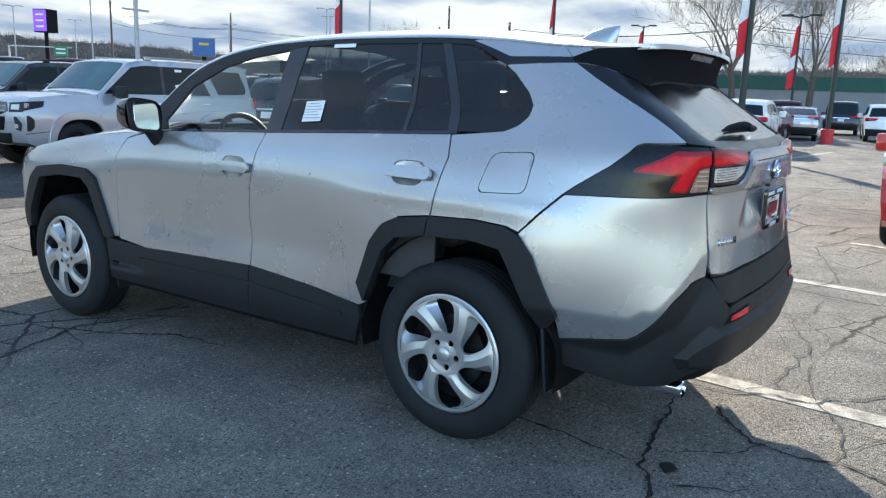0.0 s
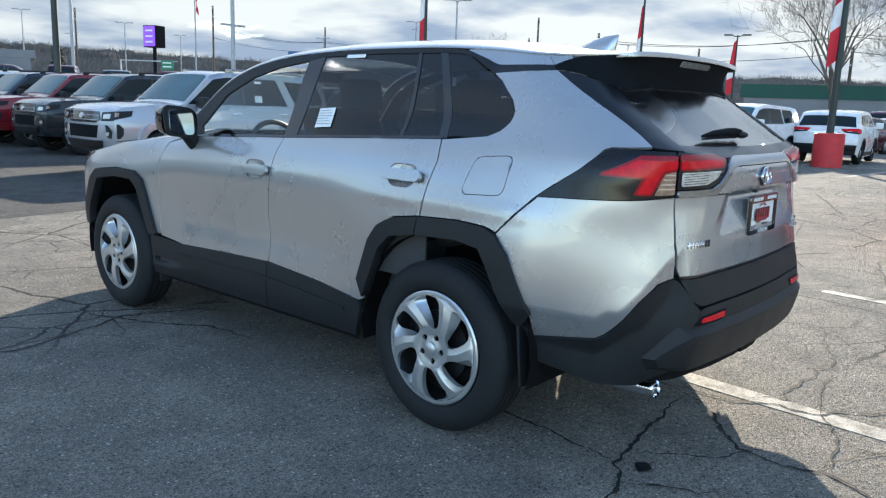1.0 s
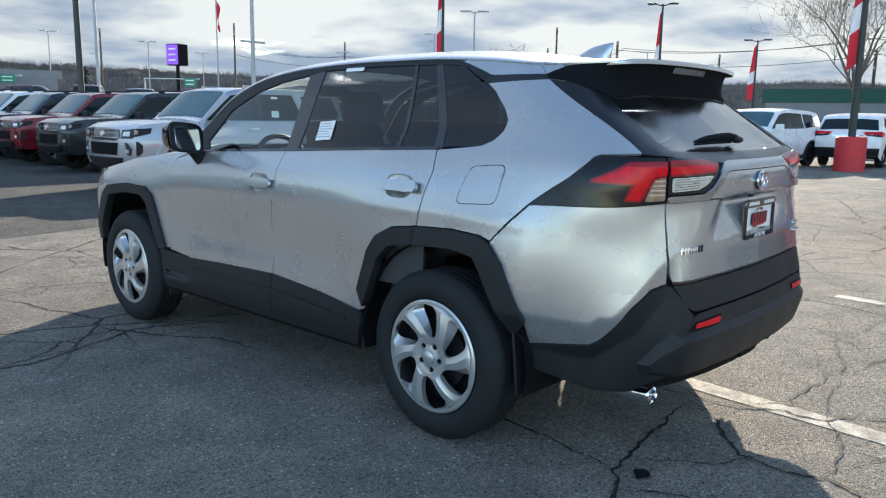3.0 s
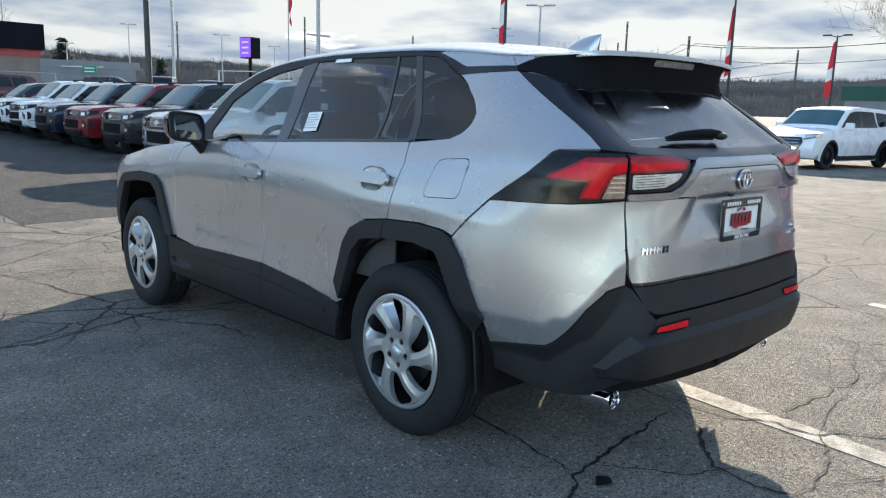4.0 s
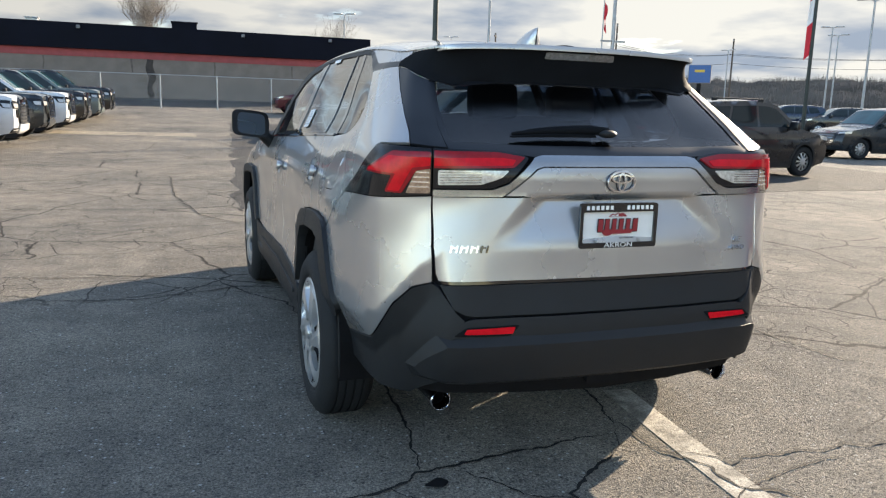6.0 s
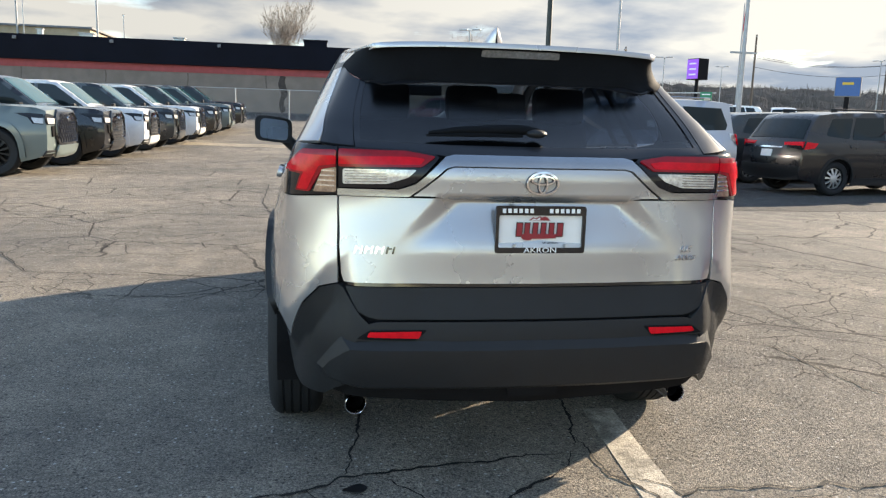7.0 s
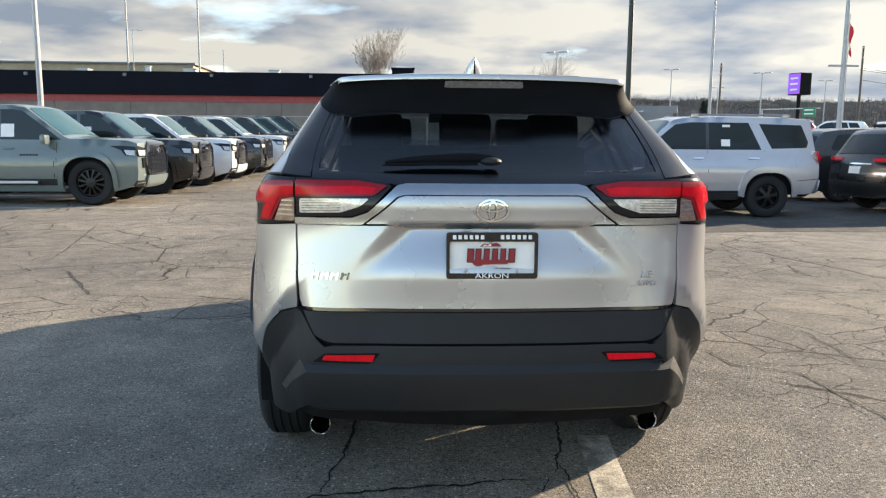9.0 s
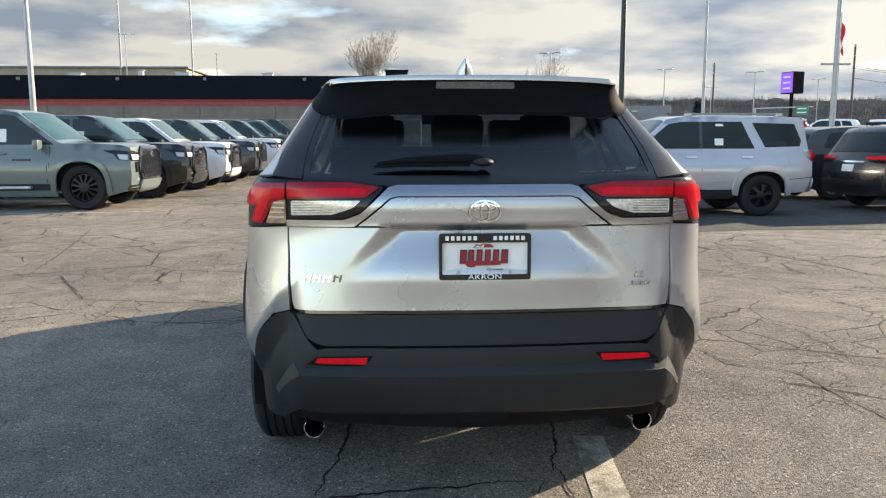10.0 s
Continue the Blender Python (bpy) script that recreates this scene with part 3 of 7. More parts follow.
CRACKS = [
    ([(0.25, -0.62), (-0.06, -0.65), (-0.27, -0.67), (-0.41, -0.70), (-0.55, -0.72), (-0.64, -0.72), (-0.74, -0.80), (-0.95, -0.86), (-1.3, -1.2)], 0.016),
    ([(-0.45, 0.6), (-0.54, -0.10), (-0.55, -0.38), (-0.58, -0.52), (-0.62, -0.71)], 0.014),
    ([(0.30, -0.60), (0.22, -0.75), (0.09, -0.85), (-0.03, -0.93), (-0.15, -1.04), (-0.15, -1.12), (-0.18, -1.22), (-0.15, -1.28), (-0.11, -1.34), (-0.17, -1.46), (-0.26, -1.56), (-0.3, -2.2)], 0.015),
    ([(0.36, -0.45), (0.38, -0.62), (0.36, -0.72), (0.37, -0.82), (0.42, -0.91), (0.47, -1.00), (0.46, -1.10), (0.50, -1.18), (0.60, -1.22), (0.67, -1.34), (0.84, -1.44), (1.1, -2.0)], 0.014),
    ([(0.39, -0.82), (0.48, -0.86), (0.55, -0.93), (0.56, -1.00), (0.67, -0.96), (0.86, -0.98), (1.04, -1.00), (1.19, -0.96), (1.27, -1.03), (1.50, -1.00), (1.64, -0.92), (2.10, -0.77)], 0.014),
    ([(0.49, -1.18), (0.41, -1.24), (0.30, -1.29), (0.20, -1.33), (0.09, -1.34), (0.01, -1.36), (-0.11, -1.34)], 0.012),
    ([(0.20, -1.33), (0.21, -1.41), (0.20, -1.50), (0.32, -1.7)], 0.008),
    ([(-0.76, -0.81), (-0.70, -0.89), (-0.65, -0.97), (-0.63, -1.05), (-0.57, -1.11)], 0.009),
    ([(1.99, -0.33), (2.03, -0.47), (2.10, -0.62), (2.12, -0.77), (2.26, -0.88), (2.7, -0.9)], 0.012),
    ([(1.2, 1.5), (1.67, 1.26), (1.72, 0.93), (2.04, 0.74), (2.06, 0.42), (2.09, -0.02), (2.4, -0.5)], 0.016),
    ([(1.6, 2.6), (2.16, 2.36), (2.43, 2.05), (2.58, 1.68), (2.56, 1.09), (2.51, 0.78)], 0.014),
    ([(2.4, 4.6), (3.0, 3.9), (3.9, 3.3), (4.6, 2.2), (4.4, 1.4)], 0.02),
    ([(1.4, 3.6), (2.2, 3.9), (3.0, 3.9), (4.2, 4.8), (6.0, 5.1)], 0.02),
    ([(-4.78, 5.16), (-4.04, 4.37), (-3.69, 4.36), (-2.99, 3.15), (-2.27, 3.00), (-1.1, 2.9)], 0.022),
    ([(-4.04, 4.37), (-4.3, 5.6), (-4.68, 7.21), (-3.43, 5.78), (-2.69, 5.51), (-2.17, 5.88), (-1.1, 5.4)], 0.022),
    ([(-3.17, 13.76), (-1.47, 11.21), (-1.42, 8.29), (-1.14, 6.26), (-0.60, 5.26), (0.2, 4.3)], 0.03),
    ([(-6, 8.8), (-4.2, 8.5), (-2.8, 8.9), (-1.42, 8.29)], 0.025),
    ([(-2.51, 4.77), (-1.65, 5.36), (-1.10, 5.40), (-0.2, 5.9)], 0.02),
    ([(-1.9, 3.9), (-1.2, 4.2), (-0.5, 3.9), (0.4, 4.4), (1.2, 4.1)], 0.016),
    ([(-2.6, 2.35), (-1.7, 2.2), (-1.0, 2.45), (-0.3, 2.2)], 0.016),
    ([(-1.2, 2.8), (-1.0, 2.3), (-0.75, 1.9), (-0.7, 1.5)], 0.016),
    ([(0.55, 0.4), (0.44, -0.05), (0.32, -0.56)], 0.014),
    ([(3.0, 0.2), (3.6, 0.9), (4.8, 1.1), (6.2, 0.6), (8, 1.0)], 0.02),
    ([(2.4, -0.5), (3.5, -0.9), (5.0, -0.5), (7.5, -1.2)], 0.018),
    ([(-6.5, 10.4), (-5, 10.1), (-3.9, 10.8), (-2.5, 10.2)], 0.025),
    ([(0.5, 9.5), (1.2, 10.4), (1.0, 11.8), (2.0, 13)], 0.03),
    ([(-5.5, 6.1), (-4.68, 7.21), (-5.1, 8.8)], 0.022),
]
for i, (pts, w) in enumerate(CRACKS):
    ribbon("crack", pts, w * (.85 if w < .02 else .6), M_CRACK, "dark jagged crack in the asphalt", i)
rnd = random.Random(5)
for i in range(9):
    base_pts, _ = CRACKS[rnd.randrange(len(CRACKS))]
    k = rnd.randrange(len(base_pts) - 1)
    s = Vector(base_pts[k]).lerp(Vector(base_pts[k + 1]), rnd.random())
    a = rnd.uniform(0, math.tau)
    pts = [tuple(s)]
    for _ in range(3):
        a += rnd.uniform(-0.8, 0.8)
        s = s + Vector((math.cos(a), math.sin(a))) * rnd.uniform(0.12, 0.4)
        pts.append(tuple(s))
    ribbon("crack", pts, 0.007, M_CRACK, "thin branching crack in the asphalt", 100 + i)


def stall_line(a, b, w, label="worn white stall line on the asphalt"):
    a, b = Vector(a), Vector(b)
    d = (b - a).normalized()
    n = Vector((-d.y, d.x)) * w / 2
    slab("stall_line", wavy([tuple(a + n), tuple(b + n), tuple(b - n), tuple(a - n)], 0.014, 0.12, 2), 0.0035, M_LINE, label, step=0.4)


stall_line((0.58, -0.155), (0.28, -3.2), 0.14)
stall_line((3.30, -0.45), (2.95, -3.8), 0.12)
stall_line((5.60, -0.75), (5.3, -4.2), 0.12)
stall_line((8.05, 10.0), (8.6, 15.2), 0.11)
stall_line((4.2, 9.45), (12.5, 9.35), 0.11)
stall_line((-9.5, 11.6), (-5.1, 11.75), 0.11)
stall_line((-9.5, 14.9), (-5.2, 14.95), 0.11)
stall_line((17.0, 2.6), (25, 2.0), 0.12)
slab("stain", wavy(rounded([(-0.58, -0.78), (-0.545, -0.82), (-0.585, -0.86), (-0.65, -0.83)], 0.02), 0.035, 0.012, 4), 0.007, M_OIL, "small black oil spot on the asphalt", step=0.03)

# ---- the silver car ----
ZK = np.array((0.20, 0.40, 0.60, 0.77, 0.93, 1.06, 1.20, 1.28, 1.45, 1.62))
COLS = (
    (0.00, (0,) * 10, (-.86, -.97, -1.012, -.985, -.975, -.955, -.925, -.81, -.60, -.42)),
    (0.35, (-.35,) * 10, (-.84, -.955, -.998, -.97, -.96, -.945, -.915, -.80, -.59, -.41)),
    (0.66, (-.655, -.655, -.655, -.655, -.655, -.66, -.66, -.655, -.605, -.520), (-.77, -.895, -.947, -.925, -.90, -.885, -.885, -.785, -.540, -.35)),
    (0.88, (-.79, -.825, -.822, -.818, -.810, -.808, -.788, -.738, -.650, -.562), (-.68, -.755, -.80, -.78, -.768, -.766, -.766, -.69, -.44, -.23)),
    (1.12, (-.83, -.875, -.89, -.888, -.872, -.848, -.81, -.768, -.680, -.588), (-.46, -.46, -.46, -.46, -.46, -.46, -.46, -.43, -.24, -.05)),
    (1.58, (-.84, -.89, -.90, -.90, -.885, -.86, -.80, -.75, -.675, -.595), (0, 0, 0, 0, 0, 0, 0, 0, .05, .13)),
    (2.50, (-.84, -.882, -.874, -.868, -.874, -.858, -.80, -.76, -.685, -.60), (.92,) * 10),
    (3.50, (-.84, -.882, -.874, -.868, -.874, -.853, -.785, -.745, -.665, -.59), (1.92,) * 10),
    (4.27, (-.84, -.885, -.90, -.895, -.885, -.84, -.74, -.66, -.55, -.45), (2.69,) * 10),
    (4.85, (-.76, -.80, -.83, -.835, -.80, -.70, -.55, -.47, -.35, -.25), (3.27,) * 10),
    (5.22, (-.52, -.55, -.57, -.57, -.54, -.47, -.36, -.30, -.22, -.15), (3.47, 3.50, 3.52, 3.51, 3.47, 3.40, 3.35, 3.3, 3.3, 3.3)),
    (5.80, (0,) * 10, (3.55, 3.60, 3.62, 3.60, 3.55, 3.46, 3.40, 3.38, 3.35, 3.35)),
)
UK = np.array([c[0] for c in COLS])
XT = [(np.array(c[1], float), slopes(ZK, c[1])) for c in COLS]
YT = [(np.array(c[2], float), slopes(ZK, c[2])) for c in COLS]
step01 = lambda a, b, v: np.clip((v - a) / (b - a), 0, 1) ** 2 * (3 - 2 * np.clip((v - a) / (b - a), 0, 1))


def smooth_skin(u, z):
    """The car's side and tail as one sheet: u runs in metres from the tail's middle round to the nose, z is height. Negative u is the other side."""
    au = np.abs(u)
    xs = np.array([herm(ZK, v, m, z) for v, m in XT])
    ys = np.array([herm(ZK, v, m, z) for v, m in YT])
    x, y = herm(UK, xs, slopes(UK, xs), au), herm(UK, ys, slopes(UK, ys), au)
    return np.stack([np.where(u < 0, -x, x), y, z], 1)


def skin(u, z):
    """smooth_skin with the creases: hollow under the tail's garnish, folded lower quarter, waisted doors."""
    P = smooth_skin(u, z)
    au = np.abs(u)
    side = 0.30 + (1.06 - z) * 0.85
    hollow = 0.030 * step01(0.06, -0.05, au - side) * step01(0.88, 1.06, z) * step01(1.075, 1.06, z)
    fold = 0.632 + np.clip(0.93 - au, 0, 0.3) * 0.85
    tuck = 0.42 * np.clip(fold - z, 0, 0.14) * step01(0.60, 0.70, au) * step01(1.60, 1.10, au)
    waist = 0.009 * np.exp(-((z - 0.665) / 0.085) ** 2) * step01(2.0, 2.35, au) * step01(3.80, 3.45, au)
    shoulder = 0.004 * np.exp(-((z - 0.965) / 0.03) ** 2) * step01(1.0, 1.3, au) * step01(2.3, 1.9, au)
    s = np.where(u < 0, -1, 1)
    P[:, 1] += hollow + 0.6 * tuck * step01(1.15, 0.8, au)
    P[:, 0] += s * (tuck * step01(0.65, 0.95, au) + waist - shoulder)
    return P


MID = (0.0, 1.3, 0.8)
SIDES = ((1, "left"), (-1, "right"))
suv = thing("suv", "silver metallic compact SUV with black cladding parked on asphalt", "car")


def mir(poly, s):
    return [(s * a, b) for a, b in poly]


def skin_part(name, poly, material, parent=None, s=1, label="", **kw):
    return sheet(name, mir(poly, s), skin, MID, material, parent or suv, label, **kw)


DLO_TOP = [(3.57, 1.252), (3.38, 1.416), (3.165, 1.517), (2.95, 1.563), (2.627, 1.591), (2.234, 1.600), (1.77, 1.598), (1.60, 1.590), (1.535, 1.574), (1.435, 1.528)]
QWIN = [(1.432, 1.239), (1.372, 1.262), (1.320, 1.299), (1.280, 1.342), (1.264, 1.390), (1.282, 1.458), (1.325, 1.490)]
ARCH_OUT = [(2.052, .574), (1.983, .764), (1.927, .834), (1.838, .876), (1.690, .897), (1.482, .906), (1.332, .898), (1.274, .874), (1.214, .806), (1.125, .612), (1.122, .60), (1.152, .555)]
ARCH_IN = [(1.178, .546), (1.303, .761), (1.343, .815), (1.472, .832), (1.700, .822), (1.845, .797), (1.915, .734), (2.012, .500)]
FARCH_OUT = [(3.815, .535), (3.965, .850), (4.045, .892), (4.300, .897), (4.510, .872), (4.585, .810), (4.70, .60), (4.71, .50)]
FARCH_IN = [(4.63, .50), (4.61, .60), (4.487, .815), (4.30, .845), (4.085, .845), (4.022, .799), (3.885, .531)]
def cup_of(uc, zc):
    return rounded([(uc - .078, zc - .052), (uc + .078, zc - .052), (uc + .084, zc + .046), (uc - .084, zc + .046)], 0.05)


for s, _ in SIDES:
    door = skin_part("front_door", [(2.688, 1.168), (2.716, 1.076), (2.738, .917), (2.751, .785), (2.738, .65), (2.739, .540), (3.127, .530), (3.545, .513), (3.770, .537), (3.780, .68), (3.786, .97), (3.71, 1.085), (3.60, 1.112), (3.37, 1.139)], M_SILVER, s=s, holes=[mir(cup_of(2.855, 1.005), s)])
    rdoor = skin_part("rear_door", [(2.682, 1.168), (2.709, 1.076), (2.731, .917), (2.744, .785), (2.731, .65), (2.732, .540), (2.343, .510), (2.05, .474), (2.016, .49), (2.05, .575), (1.989, .770), (1.932, .841), (1.842, .883), (1.694, .903), (1.677, 1.014), (1.652, 1.131), (1.671, 1.216), (2.267, 1.189)], M_SILVER, s=s, holes=[mir(cup_of(1.825, 1.060), s)])
    for d, uc, zc in ((door, 2.855, 1.005), (rdoor, 1.825, 1.060)):
        def bowl(u, z, uc=uc, zc=zc):
            P = skin(u, z)
            d = np.clip(1.05 - ((np.abs(u) - uc) / .088) ** 2 - ((z - zc) / .060) ** 2, 0, 1) ** .6
            P[:, 0] += np.where(u > 0, 1, -1) * (.002 + .016 * d)
            return P
        sheet("handle_cup", mir(cup_of(uc, zc), s), bowl, MID, M_SILVER, d, "shaded grip recess", step=0.012, thick=0.002)
        h = skin_part("handle", rounded([(uc - .128, zc - .012), (uc - .11, zc - .027), (uc + .11, zc - .025), (uc + .128, zc - .004), (uc + .12, zc + .016), (uc - .12, zc + .020)], 0.02), M_SILVER, d, s, "", off=0.030, thick=0.020, step=0.02)
        for e in (-.085, .085):
            skin_part("handle_mount", rounded([(uc + e - .02, zc - .012), (uc + e + .02, zc - .012), (uc + e + .02, zc + .012), (uc + e - .02, zc + .012)], 0.01), M_SILVER, h, s, "", off=0.016, thick=0.026, step=0.02)
    fuel = rounded([(1.449, 1.162), (1.262, 1.176), (1.276, 1.022), (1.492, 1.010)], 0.035)
    quarter = skin_part("quarter_panel", [(1.664, 1.215), (1.645, 1.131), (1.670, 1.014), (1.687, .903), (1.482, .912), (1.332, .904), (1.281, .888), (1.142, 1.038), (1.020, 1.148), (.960, 1.222), (.935, 1.231), (.764, 1.237), (.766, 1.274), (.830, 1.361), (.912, 1.502), (1.328, 1.490)] + QWIN[::-1][1:], M_SILVER, s=s, holes=[mir(fuel, s)])
    cx, cz = sum(p[0] for p in fuel) / len(fuel), sum(p[1] for p in fuel) / len(fuel)
    skin_part("fuel_door", [(cx + (a - cx) * 0.965, cz + (b - cz) * 0.96) for a, b in fuel], M_SILVER, s=s)
    skin_part("bumper_corner", [(1.134, 1.034), (1.277, .880), (1.220, .806), (1.131, .612), (1.128, .503), (.948, .546), (.926, .566), (.820, .699), (.743, .763), (.668, .780), (.672, .90), (.664, 1.063)], M_SILVER, s=s)
    skin_part("arch_trim", ARCH_OUT[:5] + ARCH_IN[4:], M_CLAD, s=s, label="black plastic wheel arch trim", off=0.020, thick=0.05, step=0.025)
    skin_part("arch_trim", [(1.684, .898)] + ARCH_OUT[5:] + ARCH_IN[:4] + [(1.694, .822)], M_CLAD, s=s, label="black plastic wheel arch trim", off=0.020, thick=0.05, step=0.025)
    skin_part("arch_trim", FARCH_OUT + FARCH_IN, M_CLAD, s=s, label="black plastic wheel arch trim", off=0.020, thick=0.05, step=0.025)
    skin_part("sill_trim", [(3.88, .530), (3.545, .511), (3.127, .528), (2.742, .538), (2.742, .30), (3.86, .30)], M_CLAD, s=s, label="black plastic door cladding", off=0.008, thick=0.03, step=0.03)
    skin_part("sill_trim", [(2.735, .538), (2.343, .508), (2.052, .472), (2.04, .42), (2.08, .30), (2.735, .30)], M_CLAD, s=s, label="black plastic door cladding", off=0.008, thick=0.03, step=0.03)
    skin_part("door_moulding", [(3.60, .455), (3.127, .458), (2.745, .465), (2.14, .425), (2.14, .410), (2.745, .450), (3.127, .442), (3.60, .440)], M_CLAD, s=s, off=0.018, thick=0.012, step=0.03)
    skin_part("front_wing", [(3.790, .97), (3.786, .68), (3.778, .545), (3.815, .545), (3.962, .855), (4.043, .898), (4.300, .903), (4.512, .878), (4.590, .815), (4.70, .66), (4.78, .66), (4.86, .86), (4.60, .985), (4.27, 1.055), (3.95, 1.092), (3.62, 1.122), (3.715, 1.088)], M_SILVER, s=s)
    # glass and pillars
    skin_part("window", [(2.690, 1.180), (3.36, 1.150), (3.40, 1.152), (3.452, 1.195), (3.325, 1.368), (3.12, 1.468), (2.93, 1.521), (2.712, 1.553)], G_CLEAR, s=s, label="clear front door glass", off=-0.006, thick=0.003)
    skin_part("window", [(2.600, 1.184), (2.600, 1.582), (2.234, 1.588), (1.945, 1.584), (1.915, 1.208)], G_TINT, s=s, label="dark tinted rear door glass", off=-0.006, thick=0.003)
    skin_part("window", [(1.895, 1.209), (1.925, 1.583), (1.79, 1.582), (1.690, 1.222)], G_TINT, s=s, label="small dark tinted fixed pane", off=-0.006, thick=0.003)
    skin_part("window", [(1.650, 1.232), (1.745, 1.580), (1.60, 1.574), (1.542, 1.560), (1.445, 1.515), (1.335, 1.478)] + [(a + .004, b) for a, b in QWIN[::-1][1:]], G_TINT, s=s, label="dark tinted rear quarter glass", off=-0.005, thick=0.003)
    skin_part("pillar", [(2.690, 1.172), (2.715, 1.590), (2.600, 1.597), (2.600, 1.178)], M_GLOSSBLACK, s=s, label="gloss black door pillar", off=-0.002)
    skin_part("pillar", [(1.690, 1.216), (1.80, 1.594), (1.745, 1.592), (1.648, 1.222)], M_GLOSSBLACK, s=s, label="gloss black door pillar", off=-0.003)
    skin_part("pillar", [(1.915, 1.205), (1.945, 1.594), (1.925, 1.594), (1.895, 1.206)], M_GLOSSBLACK, s=s, label="black window divider", off=-0.002)
    skin_part("pillar", [(3.44, 1.140), (3.62, 1.120), (3.575, 1.232)], M_GLOSSBLACK, s=s, label="black corner plate at the mirror", off=-0.002)
    skin_part("window_moulding", [(3.60, 1.123), (3.37, 1.151), (2.695, 1.180), (2.267, 1.201), (1.664, 1.228), (1.667, 1.217), (2.267, 1.190), (2.695, 1.169), (3.37, 1.140), (3.60, 1.113)], M_GLOSSBLACK, s=s, label="black moulding along the windows", off=0.004, thick=0.01)
    low = [(3.452, 1.195), (3.325, 1.368), (3.12, 1.468), (2.93, 1.521), (2.71, 1.553), (2.60, 1.572), (2.234, 1.582), (1.77, 1.580), (1.60, 1.572), (1.535, 1.556)]
    skin_part("window_frame", [(3.60, 1.222)] + DLO_TOP[:-1] + low[::-1] + [(3.40, 1.152), (3.52, 1.140)], M_CLAD, s=s, label="black window surround", off=-0.001)
    skin_part("tail_pillar", [(.600, 1.226), (.758, 1.236), (.759, 1.274), (.824, 1.361), (.906, 1.502), (.90, 1.502), (.78, 1.490), (.66, 1.466), (.602, 1.450)], M_PILLAR, s=s, label="black tail pillar", off=-0.002)
    # lamps on the body
    lamp = skin_part("tail_lamp", [(.664, 1.220), (.935, 1.226), (.957, 1.217), (1.019, 1.144), (1.137, 1.036), (.664, 1.069)], M_SMOKE, s=s, label="smoked tail lamp with red lens", off=0.002, thick=0.03, step=0.025)
    skin_part("lens", rounded([(.668, 1.208), (.84, 1.206), (.955, 1.145), (.962, 1.132), (.822, 1.128), (.850, 1.072), (.778, 1.071), (.722, 1.148), (.668, 1.156)], .007), M_DEEPRED, lamp, s, "bright red lens", off=0.007, thick=0.012, step=0.02)
    skin_part("lens", rounded([(.668, 1.155), (.724, 1.146), (.762, 1.072), (.668, 1.074)], .006), M_AMBER, lamp, s, "pale amber turn signal lens", off=0.004, thick=0.008, step=0.02)
    skin_part("lens", rounded([(.668, 1.192), (.845, 1.191), (.945, 1.142), (.946, 1.138), (.805, 1.134), (.838, 1.078), (.788, 1.077), (.738, 1.156), (.668, 1.165)], .005), M_RED, lamp, s, "bright red light bar", off=0.009, thick=0.006, step=0.02)
    for k in range(4):
        skin_part("lens_rib", [(.672, 1.092 + k * .016), (.748 - k * .008, 1.092 + k * .016), (.746 - k * .008, 1.097 + k * .016), (.672, 1.097 + k * .016)], M_CHROME, lamp, s, "", off=0.007, thick=0.006, step=0.02)
    lamp2 = skin_part("tail_lamp", [(.657, 1.218), (.437, 1.213), (.350, 1.199), (.337, 1.190), (.41, 1.115), (.463, 1.094), (.657, 1.092)], M_SMOKE, s=s, label="smoked tail lamp in the tailgate", off=0.006, thick=0.03, step=0.025)
    skin_part("lens", rounded([(.655, 1.210), (.44, 1.205), (.350, 1.190), (.395, 1.160), (.655, 1.158)], .006), M_DEEPRED, lamp2, s, "bright red lens", off=0.012, thick=0.012, step=0.02)
    skin_part("lens", rounded([(.653, 1.192), (.43, 1.188), (.385, 1.182), (.399, 1.166), (.653, 1.166)], .003), M_RED, lamp2, s, "bright red light bar", off=0.014, thick=0.006, step=0.02)
    skin_part("lens", rounded([(.640, 1.152), (.409, 1.152), (.436, 1.128), (.498, 1.107), (.640, 1.103)], .008), M_CLEAR, lamp2, s, "clear reversing lens", off=0.010, thick=0.012, step=0.02)
    for k in range(5):
        skin_part("lens_rib", [(.632, 1.110 + k * .0085), (.50, 1.113 + k * .0085), (.50, 1.1155 + k * .0085), (.632, 1.1125 + k * .0085)], M_SATIN, lamp2, s, "", off=0.0125, thick=0.004, step=0.03)
    # bumper
    skin_part("bumper_trim", [(.668, .776), (.741, .757), (.818, .693), (.924, .560), (.946, .542), (1.124, .499), (1.165, .540), (1.12, .40), (.90, .365), (.72, .37), (.62, .44), (.60, .60), (.56, .655), (.590, .682), (.645, .765)], M_CLAD, s=s, label="black plastic bumper corner", off=0.004, thick=0.03)
    skin_part("reflector_pocket", rounded([(.600, .606), (.557, .635), (.373, .638), (.408, .604)], .01), M_DARK, s=s, off=0.010, thick=0.01)
    skin_part("reflector", rounded([(.565, .614), (.556, .630), (.391, .633), (.400, .611)], .005), M_RED, s=s, label="red reflector strip", off=0.013, thick=0.01)

